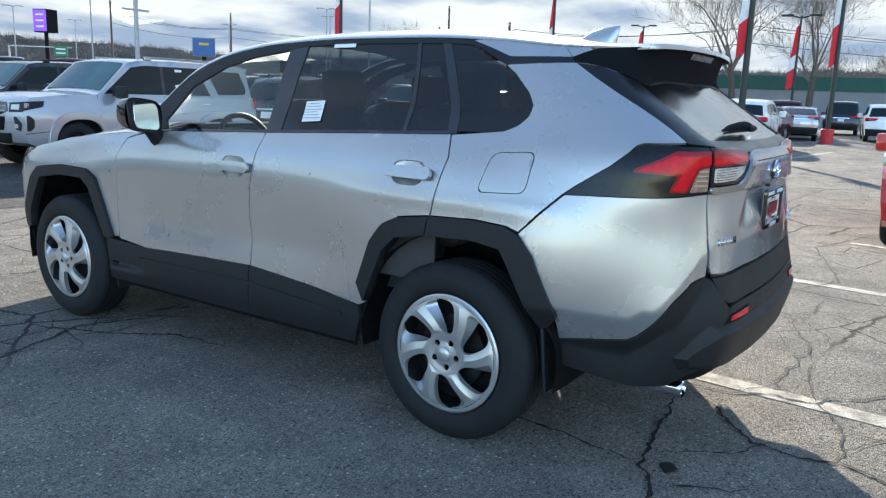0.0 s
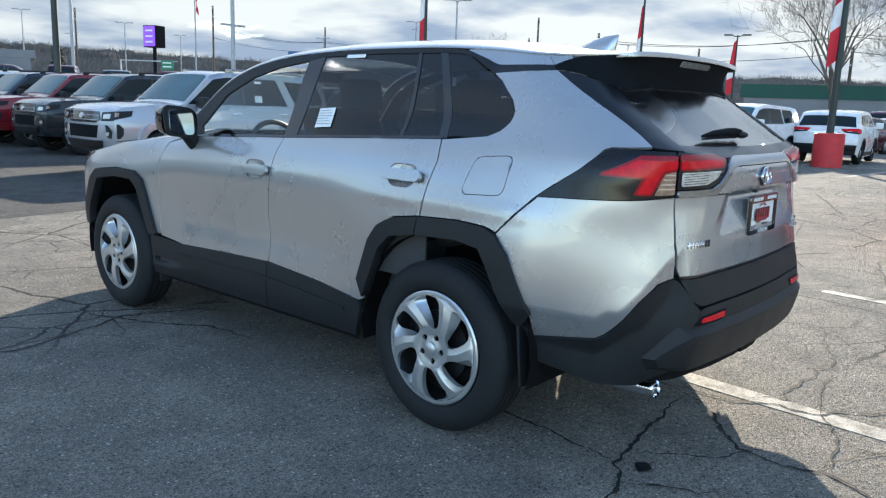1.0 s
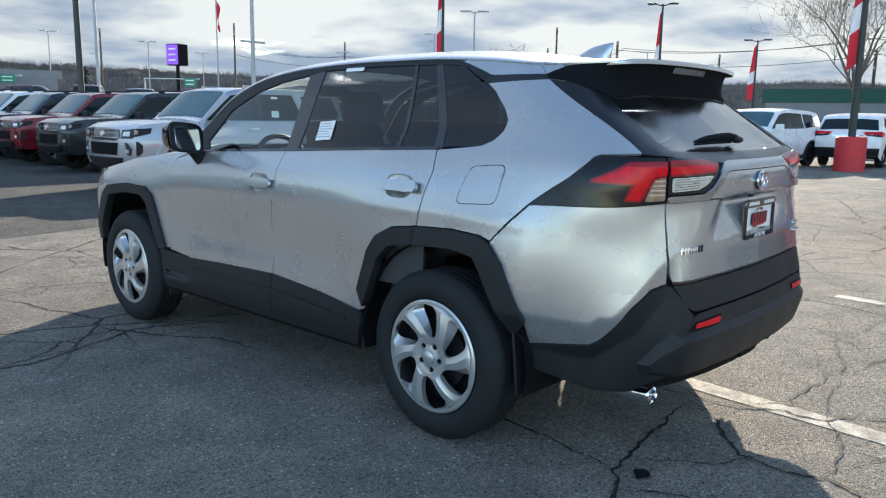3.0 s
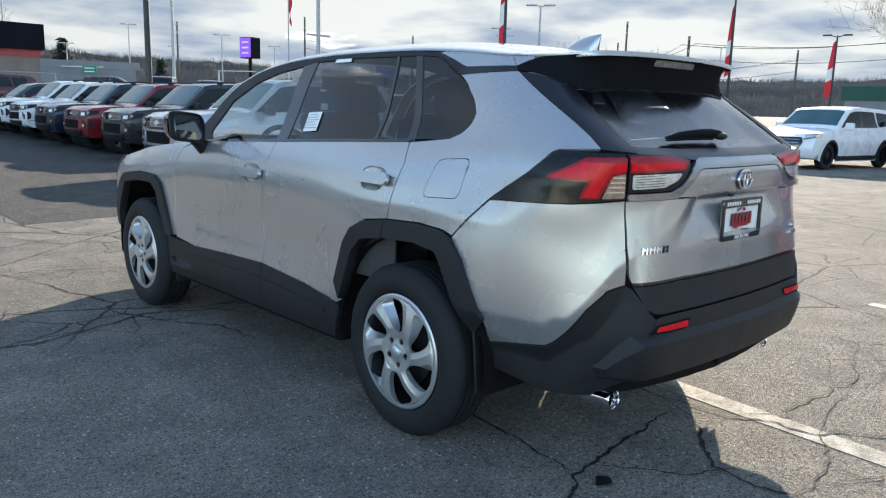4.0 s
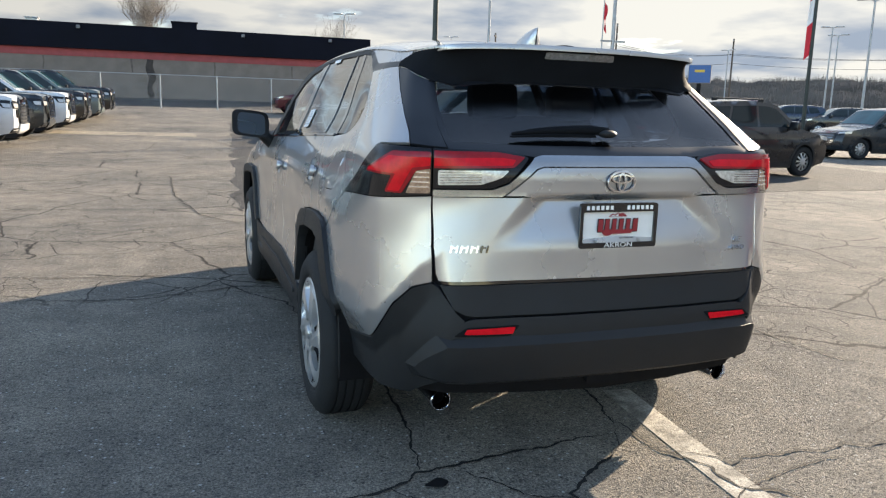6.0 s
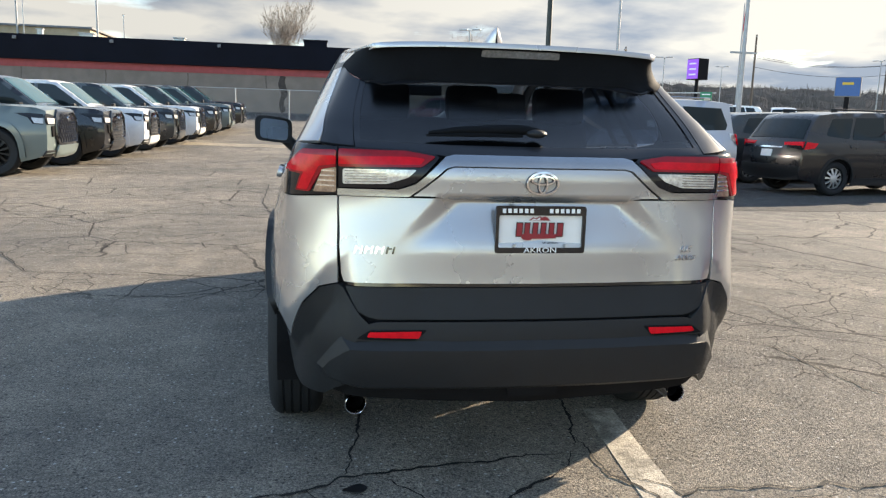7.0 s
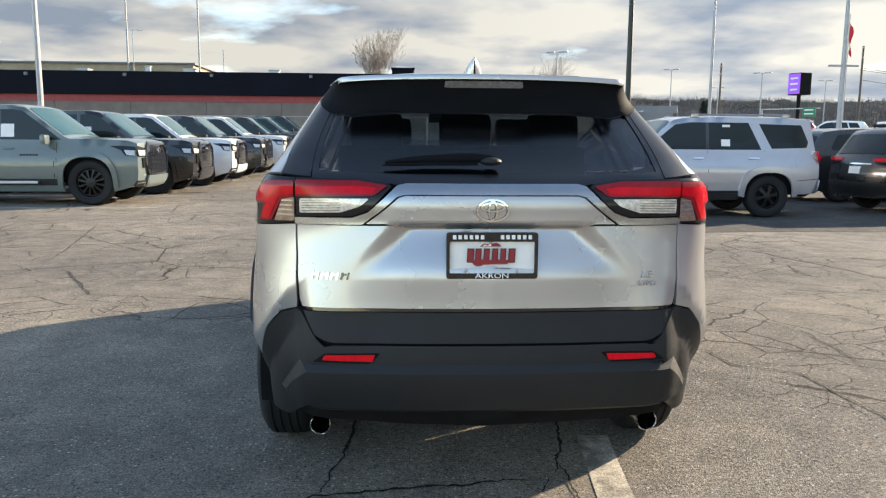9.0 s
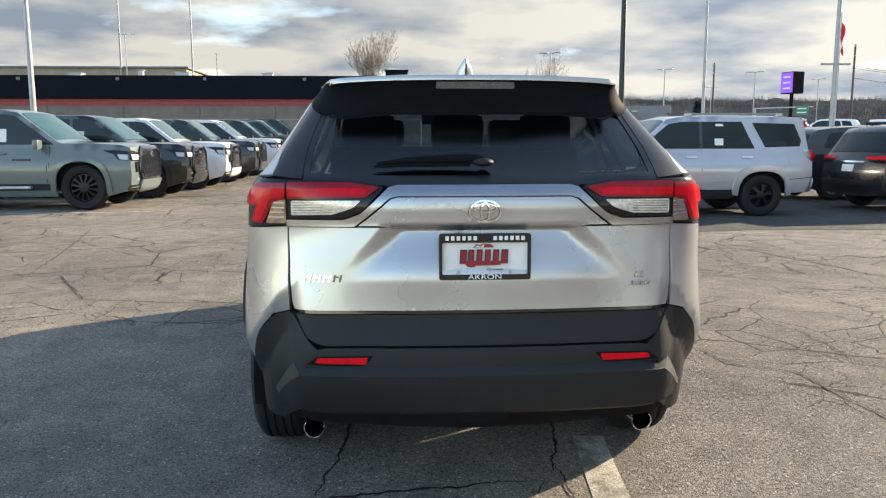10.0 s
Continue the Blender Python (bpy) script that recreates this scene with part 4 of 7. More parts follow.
span = lambda half: half + [(-a, b) for a, b in half[::-1]]
gate = skin_part("tailgate", span([(.657, 1.062), (.661, .90), (.654, .81), (.644, .786)]), M_SILVER, label="silver tailgate with hollow number plate area", thick=0.02, step=0.014)
skin_part("tailgate_trim", span([(.640, .772), (.598, .694), (.560, .676), (.528, .670)]), M_CLAD, label="black plastic tailgate trim", thick=0.02)
skin_part("tailgate_lip", span([(.642, .786), (.636, .774)]), M_GLOSSBLACK, off=-0.012)
skin_part("garnish", span([(.418, 1.069), (.312, 1.154), (.29, 1.160)]), M_SILVER, label="silver tailgate garnish", off=0.012, thick=0.03)
skin_part("garnish_trim", span([(.656, 1.088), (.463, 1.090), (.412, 1.109), (.318, 1.188), (.29, 1.194)])[:5] + [(-a, b) for a, b in [(.29, 1.194), (.318, 1.188), (.412, 1.109), (.463, 1.090), (.656, 1.088)]] + [(-.656, 1.066), (-.432, 1.066), (-.317, 1.157), (-.29, 1.163), (.29, 1.163), (.317, 1.157), (.432, 1.066), (.656, 1.066)], M_SATIN, label="bright trim over the tailgate garnish", off=0.016, thick=0.03)
skin_part("bumper_top", span([(.60, .600), (.56, .655), (.528, .662)]), M_CLAD, label="black bumper step", off=0.006, thick=0.03)
LOW_OUT = span([(.650, .604), (.765, .485), (.72, .440), (.55, .425)])
LOW_IN = span([(.612, .574), (.712, .488), (.680, .458), (.55, .447)])
skin_part("bumper_lower", LOW_IN, M_CLAD, label="black lower bumper", off=0.024, thick=0.04)
ring_o, ring_i = [[tuple(Vector(p).lerp(Vector(q), k / 12)) for p, q in zip(lp, lp[1:] + lp[:1]) for k in range(12)] for lp in (LOW_OUT, LOW_IN)]


def lifted(loop, off):
    a, b = np.array([p[0] for p in loop]), np.array([p[1] for p in loop])
    P, e = skin(a, b), 2e-3
    N = np.cross(skin(a + e, b) - skin(a - e, b), skin(a, b + e) - skin(a, b - e))
    N /= np.linalg.norm(N, axis=1)[:, None]
    return P + N * np.where(np.sum(N * (P - np.array(MID)), 1) > 0, off, -off)[:, None]


PO, PI = lifted(ring_o, .004), lifted(ring_i, .024)
nr = len(PO)
link("bumper_chamfer", mesh_of("bumper_chamfer", list(PO) + list(PI), [(k, (k + 1) % nr, nr + (k + 1) % nr, nr + k) for k in range(nr)], angle=30), M_CLAD, suv, "sloping edge of the lower bumper")
skin_part("tow_cover", rounded([(-.09, .432), (.09, .432), (.084, .392), (-.084, .392)], .008), M_DARK, label="black tow eye cover", off=.006, thick=.02)
skin_part("bumper_valance", span([(.72, .46), (.62, .39), (.30, .375)]), M_DARK, label="dark bumper underside", off=-0.02, thick=0.02)
skin_part("rear_glass_border", span([(.596, 1.224), (.340, 1.205), (.30, 1.199)]) [:3] + [(-.30, 1.199), (-.340, 1.205), (-.596, 1.224), (-.606, 1.47), (.606, 1.47)], M_PILLAR, label="black border of the rear window", off=-0.004, thick=0.003, holes=[[(.575, 1.246), (.30, 1.236), (-.30, 1.236), (-.575, 1.246), (-.575, 1.452), (-.50, 1.435), (-.30, 1.452), (.30, 1.452), (.50, 1.435), (.575, 1.452)]])
skin_part("rear_window", [(.578, 1.243), (.30, 1.233), (-.30, 1.233), (-.578, 1.243), (-.578, 1.458), (.578, 1.458)], G_REAR, label="dark tinted rear window", off=-0.008, thick=0.003)
for s, _ in SIDES:
    skin_part("inner_body", [(0, .34), (.70, .37), (1.08, .40), (1.178, .546), (1.303, .761), (1.343, .815), (1.472, .832), (1.70, .822), (1.845, .797), (1.915, .734), (2.012, .50), (2.1, .26), (3.75, .26), (3.885, .531), (4.022, .799), (4.085, .845), (4.30, .845), (4.487, .815), (4.61, .60), (4.66, .3), (5.78, .3), (5.78, .93), (4.85, .86), (4.27, 1.03), (3.62, 1.10), (1.66, 1.205), (1.43, 1.225), (1.05, 1.10), (.75, 1.19), (0, 1.18)], M_DARK, s=s, off=-0.022, step=0.05, thick=0.004)
    skin_part("inner_pillar", [(1.30, 1.26), (1.21, 1.39), (1.23, 1.50), (.95, 1.49), (.86, 1.36), (.80, 1.26)], M_DARK, s=s, off=-0.02, step=0.05, thick=0.004)

# roof, screen and bonnet: s runs from -1 to 1 across, y along
ROOF_X = curve1((-.62, .535), (-.36, .590), (.0, .600), (.24, .602), (1.04, .606), (1.36, .618), (1.58, .645), (1.80, .690), (1.99, .748), (2.12, .79))
ROOF_Z = curve1((-.62, 1.572), (-.36, 1.562), (.0, 1.588), (.24, 1.600), (.66, 1.603), (1.04, 1.593), (1.36, 1.566), (1.58, 1.518), (1.80, 1.418), (1.99, 1.254), (2.12, 1.13))
ROOF_H = curve1((-.62, .015), (-.36, .040), (.0, .059), (.66, .068), (1.04, .068), (1.36, .072), (1.58, .085), (1.99, .105), (2.12, .09))


def roof(s, y):
    e = ROOF_X(y)
    q = np.clip(1 - np.abs(s) ** 2.6, 0, 1) ** 0.62
    bow = 0.10 * step01(1.0, 2.1, y) * (1 - s * s) - 0.05 * step01(-0.2, -0.6, y) * (1 - s * s)
    return np.stack([s * e, y + bow, ROOF_Z(y) + ROOF_H(y) * q], 1)


UNDER = (0, 0.5, 0.9)
sheet("roof_panel", [(-.999, -.30), (.999, -.30), (.999, 1.36), (.93, 1.36), (-.93, 1.36), (-.999, 1.36)], roof, UNDER, M_SILVER, suv, "silver roof", step=0.05)
sheet("spoiler", [(-.999, -.305), (.999, -.305), (.985, -.60), (.93, -.615), (-.93, -.615), (-.985, -.60)], roof, UNDER, M_SILVER, suv, "silver roof spoiler", thick=0.018, step=0.04)
for s in (-1, 1):
    sheet("screen_pillar", [(s * .999, 1.365), (s * .999, 2.12), (s * .90, 2.12), (s * .905, 1.365)], roof, UNDER, M_SILVER, suv, "silver windscreen pillar", step=0.04)
sheet("windscreen", [(-.90, 1.37), (.90, 1.37), (.895, 2.11), (-.895, 2.11)], roof, UNDER, G_CLEAR, suv, "clear windscreen", off=-0.004, thick=0.004, step=0.06)
sheet("headliner", [(-.97, -.3), (.97, -.3), (.97, 1.36), (-.97, 1.36)], roof, UNDER, M_LINER, suv, "pale grey headliner", off=-0.03, thick=0.004, step=0.1)
HOOD_X = curve1((2.05, .80), (2.4, .79), (2.69, .765), (3.05, .72), (3.30, .62), (3.42, .52))
HOOD_Z = curve1((2.05, 1.118), (2.4, 1.088), (2.69, 1.052), (3.05, .985), (3.30, .90), (3.42, .84))
HOOD_H = curve1((2.05, .055), (2.4, .055), (2.69, .055), (3.05, .055), (3.30, .06), (3.42, .06))


def hood(s, y):
    q = np.clip(1 - np.abs(s) ** 3.2, 0, 1) ** 0.7
    return np.stack([s * HOOD_X(y), y, HOOD_Z(y) + HOOD_H(y) * q + 0.012 * np.exp(-((np.abs(s) - .62) / .12) ** 2)], 1)


sheet("bonnet", [(-.985, 2.14), (.985, 2.14), (.985, 3.40), (-.985, 3.40)], hood, UNDER, M_SILVER, suv, "silver bonnet", step=0.05)
sheet("cowl", [(-.97, 2.06), (.97, 2.06), (.97, 2.20), (-.97, 2.20)], hood, UNDER, M_DARK, suv, "black scuttle", off=-0.012, step=0.08)
for s, _ in SIDES:
    skin_part("front_bumper", [(4.70, .66), (4.78, .655), (4.865, .86), (5.22, .86), (5.78, .86), (5.78, .55), (4.95, .50), (4.72, .55)], M_SILVER, s=s, label="silver front bumper")
    skin_part("front_lip", [(4.71, .545), (4.95, .49), (5.78, .54), (5.78, .26), (4.72, .28)], M_CLAD, s=s, label="black lower front bumper", off=0.006)
    skin_part("headlamp", [(4.62, .975), (4.87, .868), (5.25, .86), (5.2, .92), (4.9, .955)], M_SMOKE, s=s, label="headlamp", off=0.003)

# spoiler underside, brake lamp, wiper, aerial
def spoiler_under(a, b):
    top = roof(a * 0.992, np.full_like(a, -0.600)) - np.array([0, 0, 0.008])
    low = skin(-a * 0.575, 1.452 - 0.016 * np.exp(-((np.abs(a) - .86) / .07) ** 2)) + np.array([0, 0.004, 0])
    hollow = 0.004 * np.sin(np.pi * np.clip(b, 0, 1))
    P = low * (1 - b)[:, None] + top * b[:, None]
    P[:, 1] += hollow
    return P


EDGE_Z = curve1((.575, 1.444), (.66, 1.466), (.78, 1.490), (.90, 1.502), (1.33, 1.494), (1.44, 1.530), (1.60, 1.586))
EDGE_Y = curve1((.575, -.600), (.66, -.54), (.78, -.42), (.90, -.30), (1.12, -.17), (1.40, -.06), (1.60, .09))


def edge_low(u):
    return skin(u, EDGE_Z(np.abs(u)))


def visor(silver):
    """The black hollow under the spoiler, which runs round its corners into both flanks; the silver roof side tapers out above it."""
    us = np.concatenate([np.linspace(-.912, -.575, 22), np.linspace(-.575, .575, 41)[1:-1], np.linspace(.575, .912, 22)])
    mid = np.abs(us) < .5749
    low, top = edge_low(us), roof(-np.sign(us) * .992, EDGE_Y(np.abs(us))) - np.array([0, 0, .006])
    a = -us[mid] / .575
    low[mid] = skin(us[mid], 1.452 - 0.016 * np.exp(-((np.abs(a) - .86) / .07) ** 2)) + np.array([0, .004, 0])
    top[mid] = roof(a * .992, np.full_like(a, -.600)) - np.array([0, 0, .008])
    split = np.where(np.abs(us) < .80, .985, .985 - .62 * step01(.80, .912, np.abs(us)))
    bs = np.linspace(0, 1, 11)
    lo, hi = (split, np.ones_like(split)) if silver else (np.zeros_like(split), split)
    P = np.zeros((len(us), len(bs), 3))
    for j, q in enumerate(bs):
        b = (lo + (hi - lo) * q)[:, None]
        P[:, j] = low * (1 - b) + top * b
    B = lo[:, None] + (hi - lo)[:, None] * bs[None]
    w = np.sin(np.pi * np.clip(B, 0, 1))[..., None] ** .5 * .5
    for _ in range(60):
        P[1:-1] += w[1:-1] * ((P[2:] + P[:-2]) * .5 - P[1:-1])
    nb = len(bs)
    keep = [i for i in range(len(us) - 1) if not silver or min(hi[i] - lo[i], hi[i + 1] - lo[i + 1]) > .03]
    runs = [[i for i in keep if us[i] < 0], [i for i in keep if us[i] >= 0]] if silver else [keep]
    return [(list(P[r[0]:r[-1] + 2].reshape(-1, 3)), [((i - r[0]) * nb + j, (i - r[0]) * nb + j + 1, (i - r[0] + 1) * nb + j + 1, (i - r[0] + 1) * nb + j) for i in r for j in range(nb - 1)]) for r in runs]


link("spoiler_underside", mesh_of("spoiler_underside", *visor(False)[0]), M_MATTE, suv, "black underside and flanks of the spoiler")
for flank in visor(True):
    link("spoiler_flank", mesh_of("spoiler_flank", *flank), M_SILVER, suv, "silver upper flank of the spoiler")
for s, _ in SIDES:
    def edge_fill(a, b, s=s):
        low = edge_low(s * a)
        top = roof(-s * np.full_like(a, .992), EDGE_Y(a)) - np.array([0, 0, .006])
        return low * (1 - b)[:, None] + top * b[:, None]
    strip("roof_edge", edge_fill, (.915, 1.60), (0, .365), 20, 3, M_PILLAR, suv, "black seam band under the roof edge", flip=s > 0)
    strip("roof_side", edge_fill, (.915, 1.60), (.365, 1), 20, 4, M_SILVER, suv, "silver roof side", flip=s > 0)
lampbar = sheet("brake_lamp", rounded([(-.14, .70), (.14, .70), (.14, .88), (-.14, .88)], .02), lambda a, b: spoiler_under(a / .53, b), (0, .3, 1.2), M_LAMPGREY, suv, "grey high-level brake lamp", off=0.004, step=0.03)
for k in range(8):
    sheet("lamp_cell", [(-.125 + k * .032, .745), (-.101 + k * .032, .745), (-.101 + k * .032, .84), (-.125 + k * .032, .84)], lambda a, b: spoiler_under(a / .53, b), (0, .3, 1.2), M_LAMPGREY, lampbar, "", off=0.006, thick=0.003, step=0.03)


def on_glass(u, z, lift):
    a, b = np.array([u]), np.array([z])
    p = skin(a, b)[0]
    n = np.cross(skin(a + .01, b)[0] - p, skin(a, b + .01)[0] - p)
    n /= np.linalg.norm(n)
    return Vector(p + n * (lift if n[1] < 0 else -lift))


wiper = part("wiper", tube([on_glass(-.01, 1.264, .026), on_glass(.05, 1.266, .027), on_glass(.12, 1.267, .025), on_glass(.26, 1.265, .020), on_glass(.36, 1.260, .014)], (.012, .017, .016, .012, .005), 10), M_MATTE, suv, "black rear wiper arm", True, 60)
part("wiper_blade", tube([on_glass(.04, 1.258, .012), on_glass(.20, 1.258, .012), on_glass(.37, 1.254, .010)], (.006, .007, .004), 6), M_MATTE, wiper)
bm = bmesh.new()
bmesh.ops.create_uvsphere(bm, u_segments=14, v_segments=8, radius=0.03, matrix=Matrix.Translation(on_glass(-.005, 1.258, .022)) @ Matrix.Diagonal((1.25, .8, .5, 1)))
part("wiper_hub", bm, M_CLAD, wiper, "", True)


def fin(a, b):
    y = -0.245 + 0.17 * a
    h = 0.098 * (1 - a) ** 0.55 * (1 - 0.15 * (1 - a))
    w = np.clip(a / .10, 0, 1) ** .5 * 0.034 * np.sqrt(np.clip(1 - ((a - .42) / .6) ** 2, 0, 1)) + 0.004
    base = roof(np.zeros_like(a), y)[:, 2]
    th = b * math.pi
    return np.stack([w * np.cos(th) * (1 - 0.55 * np.sin(th) ** 2), y - 0.018 * np.sin(th), base - 0.004 + h * np.sin(th)], 1)


strip("aerial", fin, (0, 1), (0, 1), 14, 11, M_SILVER, suv, "silver shark fin aerial", flip=True)

# emblem, plate, badges
def tail_face(a, b):
    return skin(-a, b)


def ring_part(name, cx, cz, rx, rz, w, parent, off, material):
    n = 36
    out = [(cx + rx * math.cos(k * math.tau / n), cz + rz * math.sin(k * math.tau / n)) for k in range(n)]
    inn = [(cx + (rx - w) * math.cos(k * math.tau / n), cz + (rz - w) * math.sin(k * math.tau / n)) for k in range(n)]
    return sheet(name, out, tail_face, MID, material, parent, "", off=off, thick=0.008, step=0.012, holes=[inn])


emblem = ring_part("emblem", 0, 1.116, .055, .0365, .006, suv, 0.026, M_CHROME)
tagged(emblem, "chrome oval emblem")
ring_part("emblem_loop", 0, 1.128, .040, .0145, .0048, emblem, 0.026, M_CHROME)
ring_part("emblem_loop", 0, 1.116, .0155, .0305, .0048, emblem, 0.027, M_CHROME)
for cz, rx, rz, w in ((1.116, .0565, .038, .009), (1.128, .0415, .016, .008), (1.116, .017, .032, .008)):
    ring_part("emblem_shade", 0, cz, rx, rz, w, emblem, 0.019, M_DARKCHROME)
part("camera", box((-.08, -.962, 1.060), (.022, .018, .011), None, .004), M_CLAD, suv, "small black reversing camera")
plate = part("number_plate", box((0, -.966, .966), (.295, .006, .142)), M_WHITE, suv, "white dealer plate in a black frame")
fmapP = lambda a, b: np.stack([a, np.full_like(a, -.972), b + .966], 1)
sheet("plate_frame", rounded([(-.154, -.078), (.154, -.078), (.154, .078), (-.154, .078)], .010), fmapP, MID, M_GLOSSBLACK, plate, "black plate frame", off=0.008, thick=0.014, step=0.03, holes=[rounded([(-.143, -.060), (.143, -.060), (.143, .048), (-.143, .048)], .006)])
face = lambda x, z, y=-.9815: Matrix.Translation((x, y, z)) @ Matrix.Rotation(radians(90), 4, "X")
letters("frame_lettering", "AKRON", .024, face(0, .966 - .068), M_WHITE, plate, .0006, "white lettering AKRON", squash=1.35)
for x0, x1 in ((-.136, -.024), (.024, .136)):
    n = 6
    for k in range(n):
        w = (x1 - x0) / n
        sheet("print_bar", [(x0 + k * w + .003, .056), (x0 + (k + 1) * w - .004, .056), (x0 + (k + 1) * w - .004, .070), (x0 + k * w + .003, .070)], fmapP, MID, M_WHITE, plate, "", off=.009, thick=.001, step=.05)
for k in range(6):
    x0 = -.083 + k * .0278
    rise0, wide0 = (.009, .018) if k in (0, 5) else (.002, .015)
    for grow, m, off in ((.0025, M_CLAD, .004), (0, M_REDPRINT, .0055)):
        sheet("print_bar", [(x0 - grow, -.012 - rise0 - grow), (x0 + wide0 + grow, -.012 - rise0 - grow), (x0 + wide0 + .002 + grow, .022 + grow), (x0 + .002 - grow, .022 + grow)], fmapP, MID, m, plate, "", off=off, thick=.001, step=.05)
sheet("print_bar", [(-.036, -.014), (.056, -.014), (.052, -.028), (-.036, -.030)], fmapP, MID, M_REDPRINT, plate, "", off=.0055, thick=.001, step=.05)
ell = [(-.046 + .020 * math.cos(k * math.tau / 20), -.023 + .0125 * math.sin(k * math.tau / 20)) for k in range(20)]
sheet("print_disc", ell, fmapP, MID, M_REDPRINT, plate, "", off=.006, thick=.001, step=.05)
sheet("print_peak", [(-.042, .031), (-.028, .042), (-.018, .038), (-.004, .046), (.002, .041), (.012, .044), (.022, .040), (.032, .031)], fmapP, MID, M_REDPRINT, plate, "red mountain outline", off=.004, thick=.001, step=.05)
sheet("print_peak", [(-.034, .032), (-.026, .038), (-.016, .034), (-.004, .043), (-.004, .032)], fmapP, MID, M_WHITE, plate, "", off=.005, thick=.001, step=.05)
letters("plate_lettering", "OF AKRON", .0085, face(.035, .966 - .044, -.9745), M_CLAD, plate, .0004, "small lettering OF AKRON", squash=1.3)
for s in (-1, 1):
    bm = bmesh.new()
    bmesh.ops.create_cone(bm, cap_ends=True, segments=12, radius1=.006, radius2=.005, depth=.004, matrix=Matrix.Translation((s * .088, -.982, .966 - .052)) @ Matrix.Rotation(radians(90), 4, "X"))
    part("plate_screw", bm, M_GALV, plate)
# model badge: slanted bright strokes
for k, a in enumerate((.608, .574, .540, .506)):
    z0 = .893
    for e, w in ((0, .007), (.020, .006)):
        sheet("badge_stroke", [(-a + e, z0 - .012), (-a + e + w, z0 - .012), (-a + e + w + .006, z0 + .012), (-a + e + .006, z0 + .012)], tail_face, MID, M_CHROME if k < 3 else M_GLOSSBLACK, suv, "slanted bright badge stroke", off=.005, thick=.005, step=.03)
    sheet("badge_stroke", [(-a + .008, z0 + .002), (-a + .021, z0 + .002), (-a + .022, z0 + .007), (-a + .009, z0 + .007)], tail_face, MID, M_CHROME if k < 3 else M_GLOSSBLACK, suv, "short bright badge stroke", off=.0045, thick=.005, step=.03)
for txt, zz, sz in (("LE", .895, .032), ("AWD", .866, .026)):
    yy = float(skin(np.array([-.535]), np.array([zz]))[0, 1])
    letters("badge_lettering", txt, sz, Matrix.Translation((.535, yy - .006, zz)) @ Matrix.Rotation(radians(8), 4, "Z") @ Matrix.Rotation(radians(90), 4, "X"), M_CHROME, suv, .003, "chrome letters " + txt, shear=.25, squash=1.25)

# door mirrors
for s, _ in SIDES:
    def shell(a, b, s=s):
        th, ph = a * math.tau, b * math.pi / 2
        cx = np.sign(np.cos(th)) * np.abs(np.cos(th)) ** 0.55
        cz = np.sign(np.sin(th)) * np.abs(np.sin(th)) ** 0.6
        k = np.cos(ph) ** 0.6
        return np.stack([-s * (0.975 - 0.118 * cx * k), 1.795 + 0.145 * np.sin(ph) + 0.02 * cx, 1.218 + 0.083 * cz * k - 0.012 * cx], 1)
    mirror = strip("door_mirror", shell, (0, 1), (0, 1), 29, 9, M_GLOSSBLACK, suv, "black door mirror")
    fm = lambda a, b, s=s: np.stack([-s * (0.975 - a), 1.785 + .32 * a + .15 * b, 1.218 + b - .1 * a], 1)
    sheet("mirror_rim", rounded([(-.116, -.08), (.116, -.08), (.116, .08), (-.116, .08)], .045), fm, (0, 2.5, 1.2), M_CLAD, mirror, "", off=0.002, thick=.01, step=.05)
    sheet("mirror_glass", rounded([(-.088, -.066), (.090, -.066), (.090, .064), (-.084, .064)], .035), fm, (0, 2.5, 1.2), M_MIRROR, mirror, "bright mirror glass", off=0.006, thick=.004, step=.05)
    part("mirror_foot", tube([(-s * .815, 1.90, 1.085), (-s * .86, 1.88, 1.12), (-s * .91, 1.86, 1.165)], (.045, .040, .038), 8), M_CLAD, mirror, "", True, 60)

# paper on the rear door window
sticker = skin_part("window_sticker", [(2.492, 1.318), (2.385, 1.326), (2.376, 1.236), (2.483, 1.228)], M_PAPER, label="white paper sheet stuck on the window", off=0.001, thick=.002)
for k in range(6):
    z = 1.308 - k * .0125
    skin_part("print_line", [(2.480, z), (2.41 - .015 * (k % 3), z + .005), (2.41 - .015 * (k % 3), z + .0025), (2.480, z - .0025)], M_GREYPRINT, sticker, off=0.0035, thick=.001)
skin_part("window_label", [(2.43, 1.578), (2.30, 1.580), (2.30, 1.564), (2.43, 1.562)], M_PAPER, label="white strip label at the window top", off=0.001, thick=.002)


